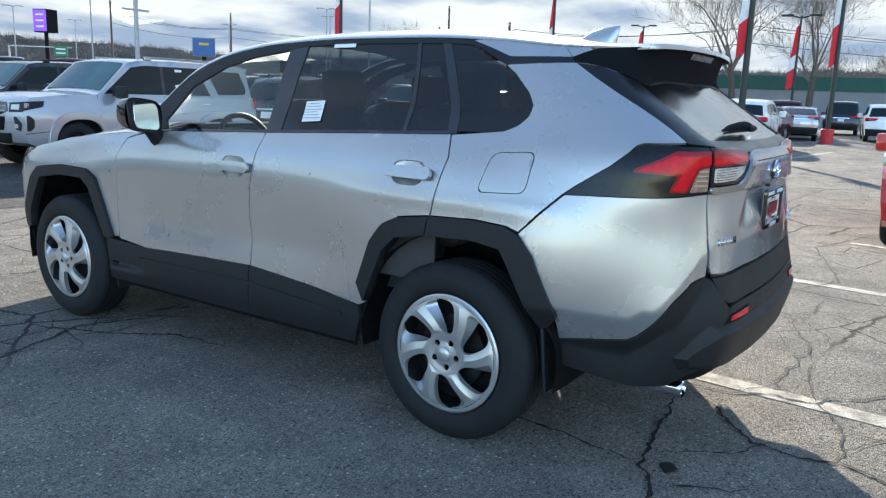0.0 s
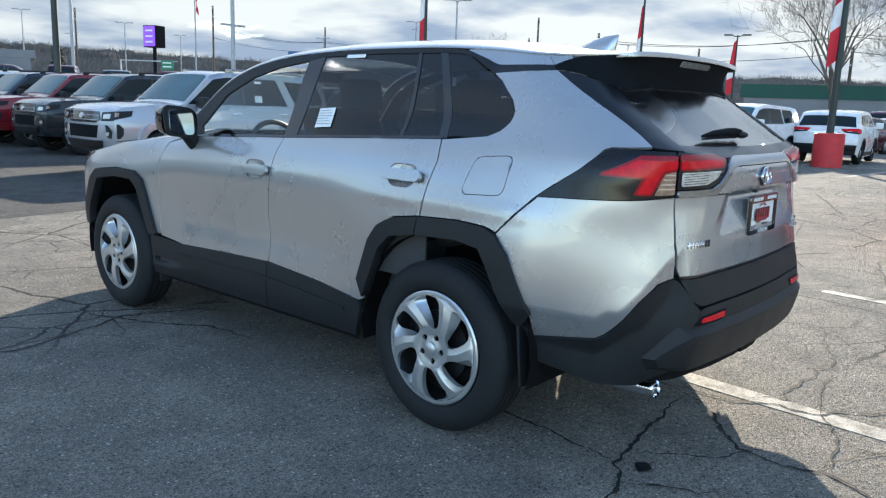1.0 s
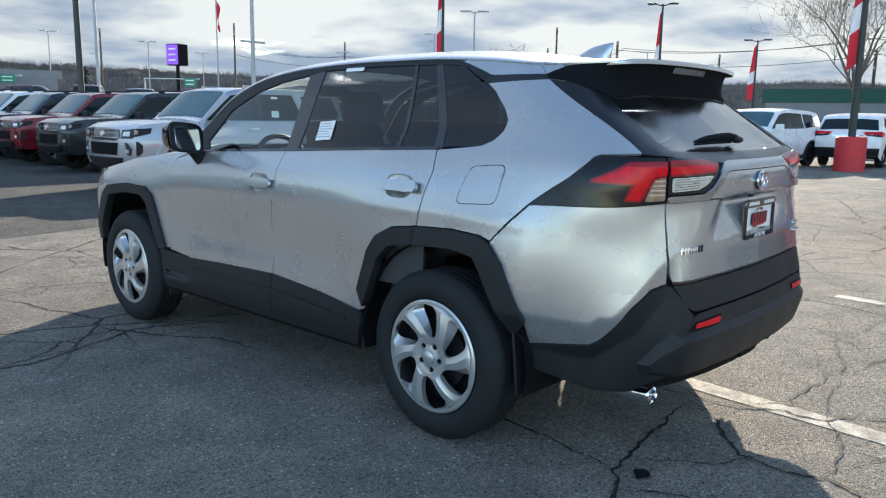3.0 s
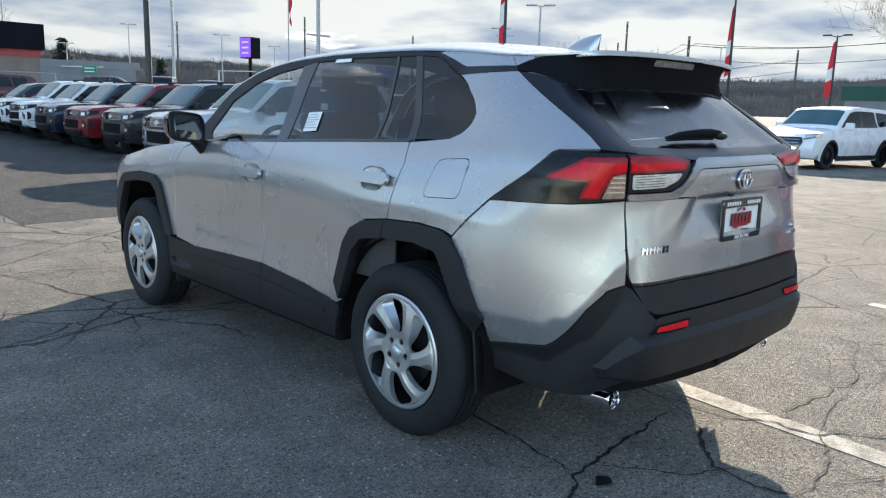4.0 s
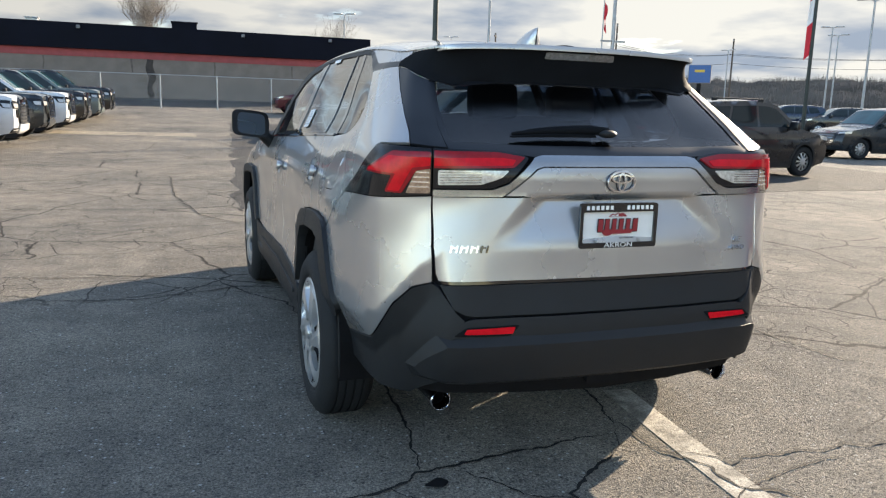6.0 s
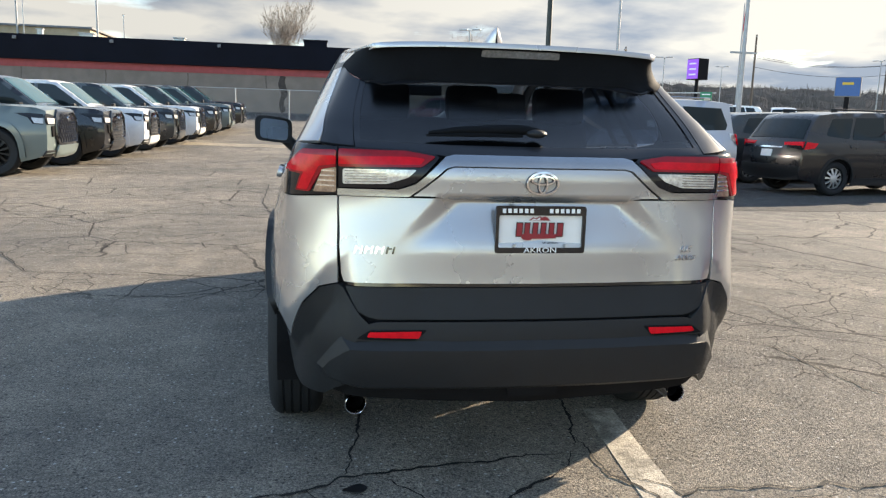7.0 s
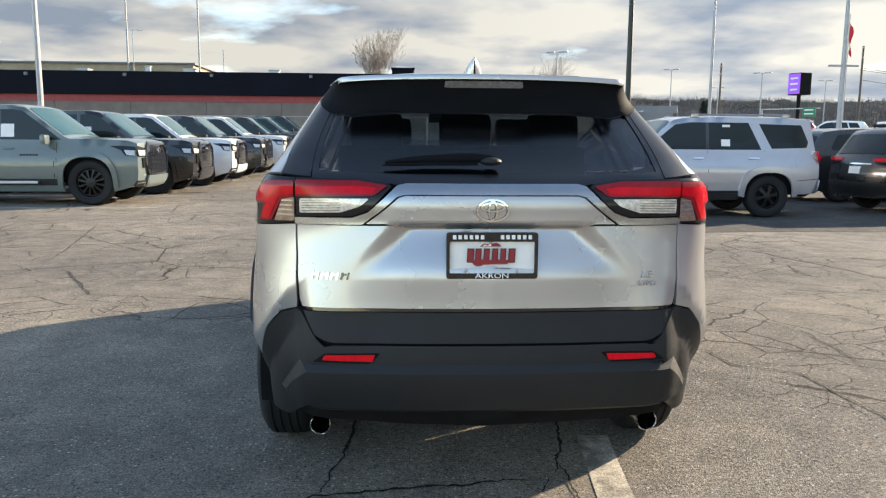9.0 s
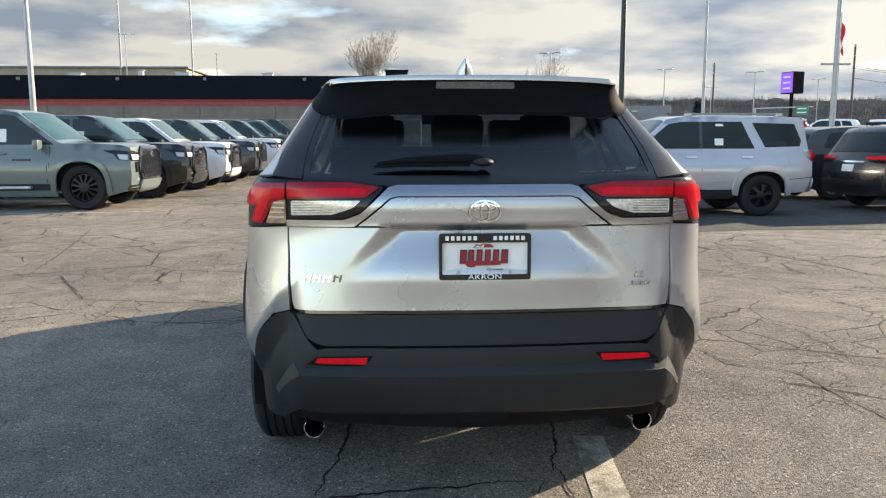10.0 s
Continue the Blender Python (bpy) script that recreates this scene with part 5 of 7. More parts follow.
# wheels
def make_wheel_meshes():
    """Tyre, six-spoke cover, inner barrel and hub parts; the outer face looks along -x."""
    out = {}
    prof = [(.228, .10), (.262, .112), (.318, .110), (.348, .090), (.357, .080)]
    x = .080
    for g in (.052, .018, -.018, -.052):
        prof += [(.362, g + .012), (.362, g + .005), (.354, g + .004), (.354, g - .004), (.362, g - .005)]
    prof += [(.362, -.070), (.357, -.080), (.348, -.092), (.318, -.112), (.292, -.116), (.268, -.113), (.254, -.108), (.246, -.098)]
    v, f = lathe(prof, 64)
    out["tyre"] = mesh_of("tyre", v, f, angle=40)
    # cover: hub disc, six wedge spokes with a sloping flank beside each opening, outer ring
    dish = lambda q: -.100 - .026 * np.clip(1 - q / .20, 0, 1) + .010 * np.cos(q * 18)
    V, F = [], []
    r0, r1, rows = .080, .206, 26
    spoke = [(0.0, .034), (.45, .020), (.9, .004), (1.0, 0.0), (1.5, -.003), (2.1, -.007), (2.2, -.006), (2.6, -.002), (3.0, 0.0), (3.02, .024)]
    for k in range(6):
        base = len(V)
        for i in range(rows):
            t = i / (rows - 1)
            q = r0 + (r1 - r0) * t
            w = max(0.0, 1 - abs(2 * t - 1) ** 5) ** .45
            c = .55 * (q - .14) / .06 * .22
            hi, fl, lo = c + .25 * w, c + (.25 + .23 * (.25 + .75 * t)) * w, c + math.pi / 3 - .27 * w
            for m, deep in spoke:
                a = hi + (fl - hi) * m if m <= 1 else fl + (lo - fl) * min(1, (m - 1) / 2)
                a += k * math.pi / 3
                V.append((float(dish(q)) + deep * w, q * math.cos(a), q * math.sin(a)))
        n = len(spoke)
        F += [(base + i * n + j, base + (i + 1) * n + j, base + (i + 1) * n + j + 1, base + i * n + j + 1) for i in range(rows - 1) for j in range(n - 1)]
    v, f = lathe([(.223, -.094), (.2225, -.104), (.216, float(dish(.216)) - .001), (.206, float(dish(.206)))], 72)
    F += [tuple(i + len(V) for i in q) for q in f]
    V += v
    holes = []
    for k in range(5):
        a = k * math.tau / 5 + 0.35
        holes.append([(.050 * math.cos(a) + .012 * math.cos(j * math.tau / 10), .050 * math.sin(a) + .012 * math.sin(j * math.tau / 10)) for j in range(10)])
    hub = [(.0805 * math.cos(k * math.tau / 48), .0805 * math.sin(k * math.tau / 48)) for k in range(48)]
    v, f, _ = panel(hub, lambda a, b: np.stack([dish(np.hypot(a, b)) + .005 * np.exp(-((np.hypot(a, b) - .050) / .012) ** 2), a, b], 1), (1, 0, 0), 0, .012, .010, holes)
    F += [tuple(i + len(V) for i in q) for q in f]
    V += [tuple(p) for p in v]
    me = mesh_of("wheel_cover", [(x, -y * 1.085, z * 1.085) for x, y, z in V], [f[::-1] for f in F])
    bm = bmesh.new()
    bm.from_mesh(me)
    bmesh.ops.remove_doubles(bm, verts=bm.verts, dist=3e-4)
    bm.to_mesh(me)
    bm.free()
    me.polygons.foreach_set("use_smooth", [True] * len(me.polygons))
    me.set_sharp_from_angle(angle=radians(22))
    out["wheel_cover"] = me
    v, f = lathe([(.250, -.100), (.246, -.106), (.238, -.100), (.226, -.085), (.205, .06), (.232, .10)], 64)
    out["rim"] = mesh_of("rim", v, f, angle=40)
    v, f = lathe([(0, -.128), (.020, -.127), (.028, -.122), (.031, -.112)], 24)
    out["centre_cap"] = mesh_of("centre_cap", v, f, angle=40)
    v, f = lathe([(.0, -.055), (.150, -.055), (.152, -.040), (.06, -.03), (.06, .03)], 40)
    out["brake_disc"] = mesh_of("brake_disc", v, f, angle=40)
    v, f = lathe([(0, -.03), (.205, -.03)], 40)
    out["wheel_back"] = mesh_of("wheel_back", v, f)
    return out


WHEEL = make_wheel_meshes()
for s, _ in SIDES:
    for yy in (0.0, 2.69):
        m = Matrix.Translation((-s * .803, yy, .362)) @ Matrix.Rotation(0 if s > 0 else math.pi, 4, "Z") @ Matrix.Rotation(0.42 if yy else .5236, 4, "X")
        wheel = link("wheel", WHEEL["tyre"], M_RUBBER, suv, "black tyre with a silver six-spoke cover", m)
        link("wheel_cover", WHEEL["wheel_cover"], M_ALLOY, wheel, "silver six-spoke wheel cover")
        link("rim", WHEEL["rim"], M_BLACKALLOY, wheel, "black steel rim")
        link("centre_cap", WHEEL["centre_cap"], M_ALLOY, wheel)
        link("brake_disc", WHEEL["brake_disc"], M_BLACKALLOY, wheel, "dark brake disc")
        link("wheel_back", WHEEL["wheel_back"], M_DARK, wheel)
        bm = bmesh.new()
        add_box(bm, (-s * .745, yy + (.10 if yy == 0 else -.10), .39), (.07, .06, .12), None, .01)
        part("brake_caliper", bm, M_DARK, suv)
        arc = [(yy + .465 * math.cos(a), .40 + .44 * math.sin(a)) for a in np.linspace(-.25, math.pi + .25, 21)]
        V = [(-s * xx, a, b) for a, b in arc for xx in (.875, .50)]
        F = [(2 * i, 2 * i + 1, 2 * i + 3, 2 * i + 2) for i in range(len(arc) - 1)]
        F.append(tuple(range(5, len(V) - 4, 2)))
        link("wheel_liner", mesh_of("wheel_liner", V, F, smooth=False), M_DARK, suv)
    # mud flaps
    for y0, z0, zb in ((-.405, .56, .29), (2.265, .55, .24)):
        bm = bmesh.new()
        add_box(bm, (-s * .785, y0, (z0 + zb) / 2), (.17, .014, z0 - zb), Matrix.Rotation(radians(-6), 4, "X"), .006)
        part("mud_flap", bm, M_CLAD, suv, "black mud flap", True)
    # exhaust tips
    at = Matrix.Translation((-s * .595, -.848, .334)) @ Matrix.Rotation(radians(-2), 4, "X") @ Matrix.Rotation(radians(90), 4, "Z")
    v, f = lathe([(.0305, .05), (.0315, .002), (.0345, -.003), (.0375, .001), (.0365, .012), (.034, .10), (.032, .26)], 32)
    pipe = link("exhaust_tip", mesh_of("exhaust_tip", v, f, angle=60), M_CHROME, suv, "chrome exhaust tip", at)
    v, f = lathe([(.030, .05), (.029, .16), (0, .16)], 24)
    link("exhaust_bore", mesh_of("exhaust_bore", v, f, angle=40), M_DARK, pipe, "dark bore")
part("underbody", add_box(add_box(box((0, 1.90, .42), (1.20, 2.74, .22)), (0, .2, .50), (1.05, 1.0, .10)), (0, -.44, .47), (1.05, .52, .16)), M_DARK, suv, "dark underbody")
part("rear_axle", tube([(-.7, 0.02, .36), (.7, 0.02, .36)], .06, 8), M_DARK, suv)

# cabin
part("cabin_floor", box((0, 1.1, .56), (1.45, 2.9, .06)), M_SEAT, suv, "dark cabin floor")
part("load_floor", box((0, -.35, .78), (1.15, .95, .05)), M_SEAT, suv)


def seat(x, y, w, name):
    bm = bmesh.new()
    add_box(bm, (x, y, .72), (w, .52, .17), None, .05)
    add_box(bm, (x, y - .27, 1.02), (w * .96, .13, .62), Matrix.Rotation(radians(-14), 4, "X"), .05)
    st = part(name, bm, M_SEAT, suv, "dark cloth seat", True)
    n = 1 if w < .7 else 3
    for k in range(n):
        bm = bmesh.new()
        add_box(bm, (x + (k - (n - 1) / 2) * .42, y - .36, 1.39), (.25, .09, .17), Matrix.Rotation(radians(-8), 4, "X"), .04)
        part("headrest", bm, M_SEAT, st, "", True)


seat(-.37, 1.38, .50, "front_seat"), seat(.37, 1.38, .50, "front_seat"), seat(0, .55, 1.28, "rear_seat")
bm = bmesh.new()
add_box(bm, (0, 2.05, .95), (1.42, .42, .22), None, .08)
add_box(bm, (0, 1.90, 1.09), (.26, .03, .16), None, .01)
part("dashboard", bm, M_SEAT, suv, "dark dashboard", True)
v, f = [], []
for i in range(28):
    for j in range(8):
        a, b = i * math.tau / 28, j * math.tau / 8
        r = .185 + .016 * math.cos(b)
        v.append((r * math.cos(a), r * math.sin(a), .016 * math.sin(b)))
        f.append((i * 8 + j, ((i + 1) % 28) * 8 + j, ((i + 1) % 28) * 8 + (j + 1) % 8, i * 8 + (j + 1) % 8))
link("steering_wheel", mesh_of("steering_wheel", v, f), M_CLAD, suv, "black steering wheel", Matrix.Translation((-.37, 1.73, 1.05)) @ Matrix.Rotation(radians(68), 4, "X"))
for s, _ in SIDES:
    skin_part("door_lining", [(3.6, 1.10), (1.70, 1.20), (1.70, .62), (3.6, .58)], M_SEAT, s=s, off=-0.06, thick=.01, step=.1)
bm = bmesh.new()
add_box(bm, (0, 1.72, 1.50), (.24, .03, .07), None, .012)
part("inside_mirror", bm, M_CLAD, suv)


# ---- other vehicles ----
def wheel_set(radius, width, rim, spokes, name):
    """Tyre and wheel meshes of a given size; the outer face looks along -x."""
    w = width / 2
    v, f = lathe([(rim, w * .8), (rim + .03, w), (radius - .04, w), (radius - .008, w * .8), (radius, w * .55), (radius, w * .2), (radius - .008, w * .18), (radius - .008, w * .1), (radius, w * .08), (radius, -w * .08), (radius - .008, -w * .1), (radius - .008, -w * .18), (radius, -w * .2), (radius, -w * .55), (radius - .008, -w * .8), (radius - .04, -w), (rim + .03, -w), (rim, -w * .85)], 40)
    tyre = mesh_of(name + "_tyre", v, f, angle=40)
    n = 40
    edge = [(rim * math.cos(k * math.tau / n), rim * math.sin(k * math.tau / n)) for k in range(n)]
    holes = []
    for k in range(spokes):
        a, h = k * math.tau / spokes, math.pi / spokes * .66
        holes.append([(r * rim * math.cos(a + d * h), r * rim * math.sin(a + d * h)) for r, d in ((.34, -.7), (.60, -.9), (.86, -1), (.90, 0), (.86, 1), (.60, .9), (.34, .7))])
    dish = lambda a, b: np.stack([-w * .72 - 0.02 * np.cos(np.hypot(a, b) / rim * 3.0), a, b], 1)
    V, F, NN = panel(edge, dish, (1, 0, 0), 0, .03, rim * .12, holes)
    face = mesh_of(name + "_face", V, F, angle=40)
    v, f = lathe([(rim, -w * .85), (rim * .94, -w * .7), (rim * .88, 0), (0, .02)], 32)
    back = mesh_of(name + "_back", v, f, angle=40)
    return tyre, face, back


WS = {
    "suv": wheel_set(.385, .26, .225, 6, "suv"),
    "truck": wheel_set(.455, .30, .29, 12, "truck"),
    "car": wheel_set(.345, .22, .225, 10, "car"),
}


class Body:
    """A vehicle body as a side outline swept across the width. y runs from tail to nose, z up, the middle of the length over the origin."""

    def __init__(self, L, W, belt, top, axles, r, lean=0.20, nose=0.14, floor=0.30):
        self.L, self.W, self.belt, self.top, self.axles, self.r, self.lean, self.nose, self.floor = L, W, belt, top, axles, r, lean, nose, floor
        self.tail = nose * .55

    def half(self, y, z):
        y, z = np.asarray(y, float), np.asarray(z, float)
        e = np.clip((np.abs(y) - (self.L / 2 - .75)) / .75, 0, 1)
        low = 1 - .045 * np.clip((z - .80) / .45, -1.2, 1) ** 2
        up = np.where(z > self.belt, self.lean * (z - self.belt), 0)
        return self.W / 2 * (low - .055 * e ** 2.5) - up - self.crease * np.clip((z - .95) / .20, 0, 1)

    def arch(self, k, a0=-.35):
        """The wheel opening, squarer than a circle."""
        out = []
        for a in np.linspace(a0, math.pi - a0, 19):
            c, d = math.cos(a), math.sin(a)
            q = (abs(c) ** self.square + abs(d) ** self.square) ** (-1 / self.square)
            out.append((self.r * k * c * q, self.r + self.r * k * .96 * d * q))
        return out

    square, flare, proud, crease, arch_end, short = 2.0, 1.33, .014, 0.02, -.15, (-9.0, 1.0)

    def side(self, s):
        return lambda a, b: np.stack([s * self.half(a, b), a, b], 1)

    def bow(self, x, y):
        """Ends are rounded in plan."""
        k = np.clip((np.abs(y) - self.L * .22) / (self.L * .28), 0, 1)
        y0, f = self.short
        y = np.where(np.asarray(y) < y0, y0 + (np.asarray(y) - y0) * f, y)
        return y - np.where(y > 0, self.nose, -self.tail) * k * (np.abs(x) / (self.W / 2)) ** 2.2

    def face(self, s):
        """The nose (s = 1) or the tail (s = -1) as a map of x and z."""
        zs = [p[1] for p in self.top]
        pts = [p for p in self.top if (p[1] < self.belt + .75 and p[0] * s > self.L * .25)]
        pts = sorted(pts, key=lambda p: p[1])
        zk, yk = np.array([p[1] for p in pts]), np.array([p[0] for p in pts])

        def f(x, z):
            y = np.interp(z, zk, yk)
            return np.stack([x, self.bow(x, y), z], 1)
        return f

    def outline(self):
        bottom = []
        for ya in sorted(self.axles, reverse=True):
            bottom += [(ya + a, b) for a, b in self.arch(1.17)]
        lo = [p for p in bottom if p[1] >= self.floor - (.2 if self.arch_end < 0 else .06)]
        return list(self.top) + lo


def vehicle(name, label, B, paint, at, wheels="suv", wheel_paint=None, panes=(), screen=None, back=None, extras=None, roofrail=False, handles=(), lower=None, group="", trim=None, category="car"):
    """A parked vehicle with body, panes, wheels, lamps and trim as parts. at: pose of the point midway on the ground, nose along +y."""
    car = thing(name, label, category, at, group)
    out = B.outline()
    mid = (0, 0, .7)
    V, F = [], []
    for s in (1, -1):
        v, f, n = panel(out, B.side(s), mid, 0, 0.0, .16)
        k = len(V)
        v = np.array(v)
        v[:, 1] = B.bow(v[:, 0], v[:, 1])
        V += list(v)
        F += [tuple(i + k for i in q) for q in f if len(q) == 3]
    # the skin across the top, nose and tail
    prof = dense(list(B.top), .12)[:-1]
    prof = [p for p in prof if p[1] > B.floor - .05]
    cut = [i for i, p in enumerate(prof) if p == B.top[-1]]
    nx = 9
    k = len(V)
    t = np.linspace(-1, 1, nx)
    end = len(dense(list(B.top) + [B.top[-1]], .12))
    line = []
    for (a, b), (c, d) in zip(B.top, B.top[1:]):
        n = max(1, int(math.hypot(c - a, d - b) / .12 + .5))
        line += [(a + (c - a) * j / n, b + (d - b) * j / n) for j in range(n)]
    line.append(B.top[-1])
    for y, z in line:
        h = float(B.half(y, z))
        up = min(1, max(0, (z - .95) / .2)) * .035
        for q in t:
            V.append((q * h, float(B.bow(q * h, y)), z + up * (1 - abs(q) ** 3)))
    for i in range(len(line) - 1):
        for j in range(nx - 1):
            a = k + i * nx + j
            F.append((a, a + 1, a + nx + 1, a + nx))
    me = mesh_of("body", V, F)
    bm = bmesh.new()
    bm.from_mesh(me)
    bmesh.ops.remove_doubles(bm, verts=bm.verts, dist=.004)
    bmesh.ops.recalc_face_normals(bm, faces=bm.faces)
    bm.to_mesh(me)
    bm.free()
    me.polygons.foreach_set("use_smooth", [True] * len(me.polygons))
    me.set_sharp_from_angle(angle=radians(38))
    body = link("body", me, paint, car)
    bowed = lambda fm: (lambda a, b: (lambda P: np.stack([P[:, 0], B.bow(P[:, 0], P[:, 1]), P[:, 2]], 1))(fm(a, b)))
    for s in (1, -1):
        for poly in panes:
            sheet("window", poly, bowed(B.side(s)), mid, M_FARGLASS, car, "dark window glass", off=.006, thick=.01, step=.25)
        for pa, pb in zip(panes, panes[1:2]):
            ya, yb = min(p[0] for p in pa), max(p[0] for p in pb)
            z0, z1 = min(p[1] for p in pa), max(p[1] for p in pa)
            sheet("door_pillar", [(ya, z0), (ya, z1), (yb, z1), (yb, z0)], bowed(B.side(s)), mid, M_GLOSSBLACK, car, "black door pillar", off=.004, thick=.008, step=.25)
        for y, z in handles:
            sheet("handle", rounded([(y - .10, z - .018), (y + .10, z - .014), (y + .10, z + .014), (y - .10, z + .018)], .015), bowed(B.side(s)), mid, trim or paint, car, "", off=.03, thick=.03, step=.1)
        sheet("sill", [(B.axles[0] + B.r * 1.2, B.floor + .07), (B.axles[1] - B.r * 1.2, B.floor + .07), (B.axles[1] - B.r * 1.22, B.floor - .06), (B.axles[0] + B.r * 1.22, B.floor - .06)], bowed(B.side(s)), mid, lower or M_CLAD, car, "", off=.008, thick=.03, step=.3)
        for ya in B.axles:
            arc = [(ya + a, b) for a, b in B.arch(B.flare, B.arch_end)] + [(ya + a, b) for a, b in B.arch(1.17, B.arch_end - .05)[::-1]]
            sheet("arch_trim", arc, bowed(B.side(s)), mid, lower or paint, car, "", off=B.proud, thick=.06, step=.2)
        for y, z0, z1 in B.gaps:
            sheet("door_gap", [(y + .004, z1), (y - .004, z1), (y - .004, z0), (y + .004, z0)], bowed(B.side(s)), mid, M_DARK, car, "", off=.002, thick=.003, step=.3)
        ym = B.mirror
        bm = bmesh.new()
        add_box(bm, (s * (B.W / 2 + .10), ym, B.belt + .07), (.23, .12, .20), None, .045)
        add_box(bm, (s * (B.W / 2 - .02), ym + .02, B.belt + .03), (.12, .06, .05))
        part("door_mirror", bm, M_CLAD if trim in (None, M_CHROME) or B.H > 1.9 and paint is not C_SAGE else paint, car, "", True)
    if screen:
        for nm, (a, b), lab in (("windscreen", screen, "glossy windscreen"), ("rear_window", back, "dark rear window")):
            if a is None:
                continue
            (y0, z0), (y1, z1) = a, b

            def pane(p, q, y0=y0, z0=z0, y1=y1, z1=z1):
                y, z = y0 + (y1 - y0) * q, z0 + (z1 - z0) * q
                h = B.half(y, z)
                return np.stack([p * h, B.bow(p * h, y), z + np.clip((z - .95) / .2, 0, 1) * .035 * (1 - np.abs(p) ** 3)], 1)
            sheet(nm, rounded([(-.93, .04), (.93, .04), (.90, .94), (-.90, .94)], .06), pane, mid, M_SCREEN if nm == "windscreen" else M_FARGLASS, car, lab, off=.008, thick=.01, step=.15)
    if roofrail:
        for s in (1, -1):
            ya, yb = roofrail
            x = s * (float(B.half((ya + yb) / 2, B.H)) - .06)
            bm = add_tube(bmesh.new(), [(x, ya, B.H - .01), (x, ya + .12, B.H + .04), (x, yb - .12, B.H + .04), (x, yb, B.H - .01)], .018, 6)
            add_box(bm, (x, ya + .06, B.H + .02), (.05, .14, .07), None, .015)
            add_box(bm, (x, yb - .06, B.H + .02), (.05, .14, .07), None, .015)
            part("roof_rail", bm, M_SATIN if paint is C_SILVER else M_CLAD, car, "roof rail")
    ty, fc, bk = WS[wheels]
    for s in (1, -1):
        for ya in B.axles:
            m = Matrix.Translation((-s * (B.W / 2 - .145), ya, B.r)) @ Matrix.Rotation(0 if s > 0 else math.pi, 4, "Z") @ Matrix.Rotation(ya * 3, 4, "X")
            w = link("wheel", ty, M_RUBBER, car, "", m)
            ob = new("wheel_face", fc)
            ob.parent = w
            if not fc.materials:
                fc.materials.append(M_ALLOY)
            ob.material_slots[0].link, ob.material_slots[0].material = "OBJECT", wheel_paint or M_ALLOY
            link("wheel_back", bk, M_DARK, w)
    bm = bmesh.new()
    add_box(bm, (0, 0, B.floor + .12), (B.W * .78, B.L * .86, .26))
    for ya in B.axles:
        add_box(bm, (0, ya, B.r + .28), (B.W * .9, B.r * 2.25, .5))
    part("underbody", bm, M_DARK, car, "dark underbody")
    if extras:
        extras(car, B, bowed)
    return car


def lamp_pair(car, B, s, poly, material, label, name, off=.008, inner=None):
    for k in (1, -1):
        sh = sheet(name, [(k * a, b) for a, b in poly], B.face(s), (0, 0, .7), material, car, label, off=off, thick=.03, step=.15)
        if inner:
            sheet("lens", [(k * a, b) for a, b in inner[0]], B.face(s), (0, 0, .7), inner[1], sh, "", off=off + .006, thick=.01, step=.15)


def wide(half):
    return half + [(-a, b) for a, b in half[::-1]]


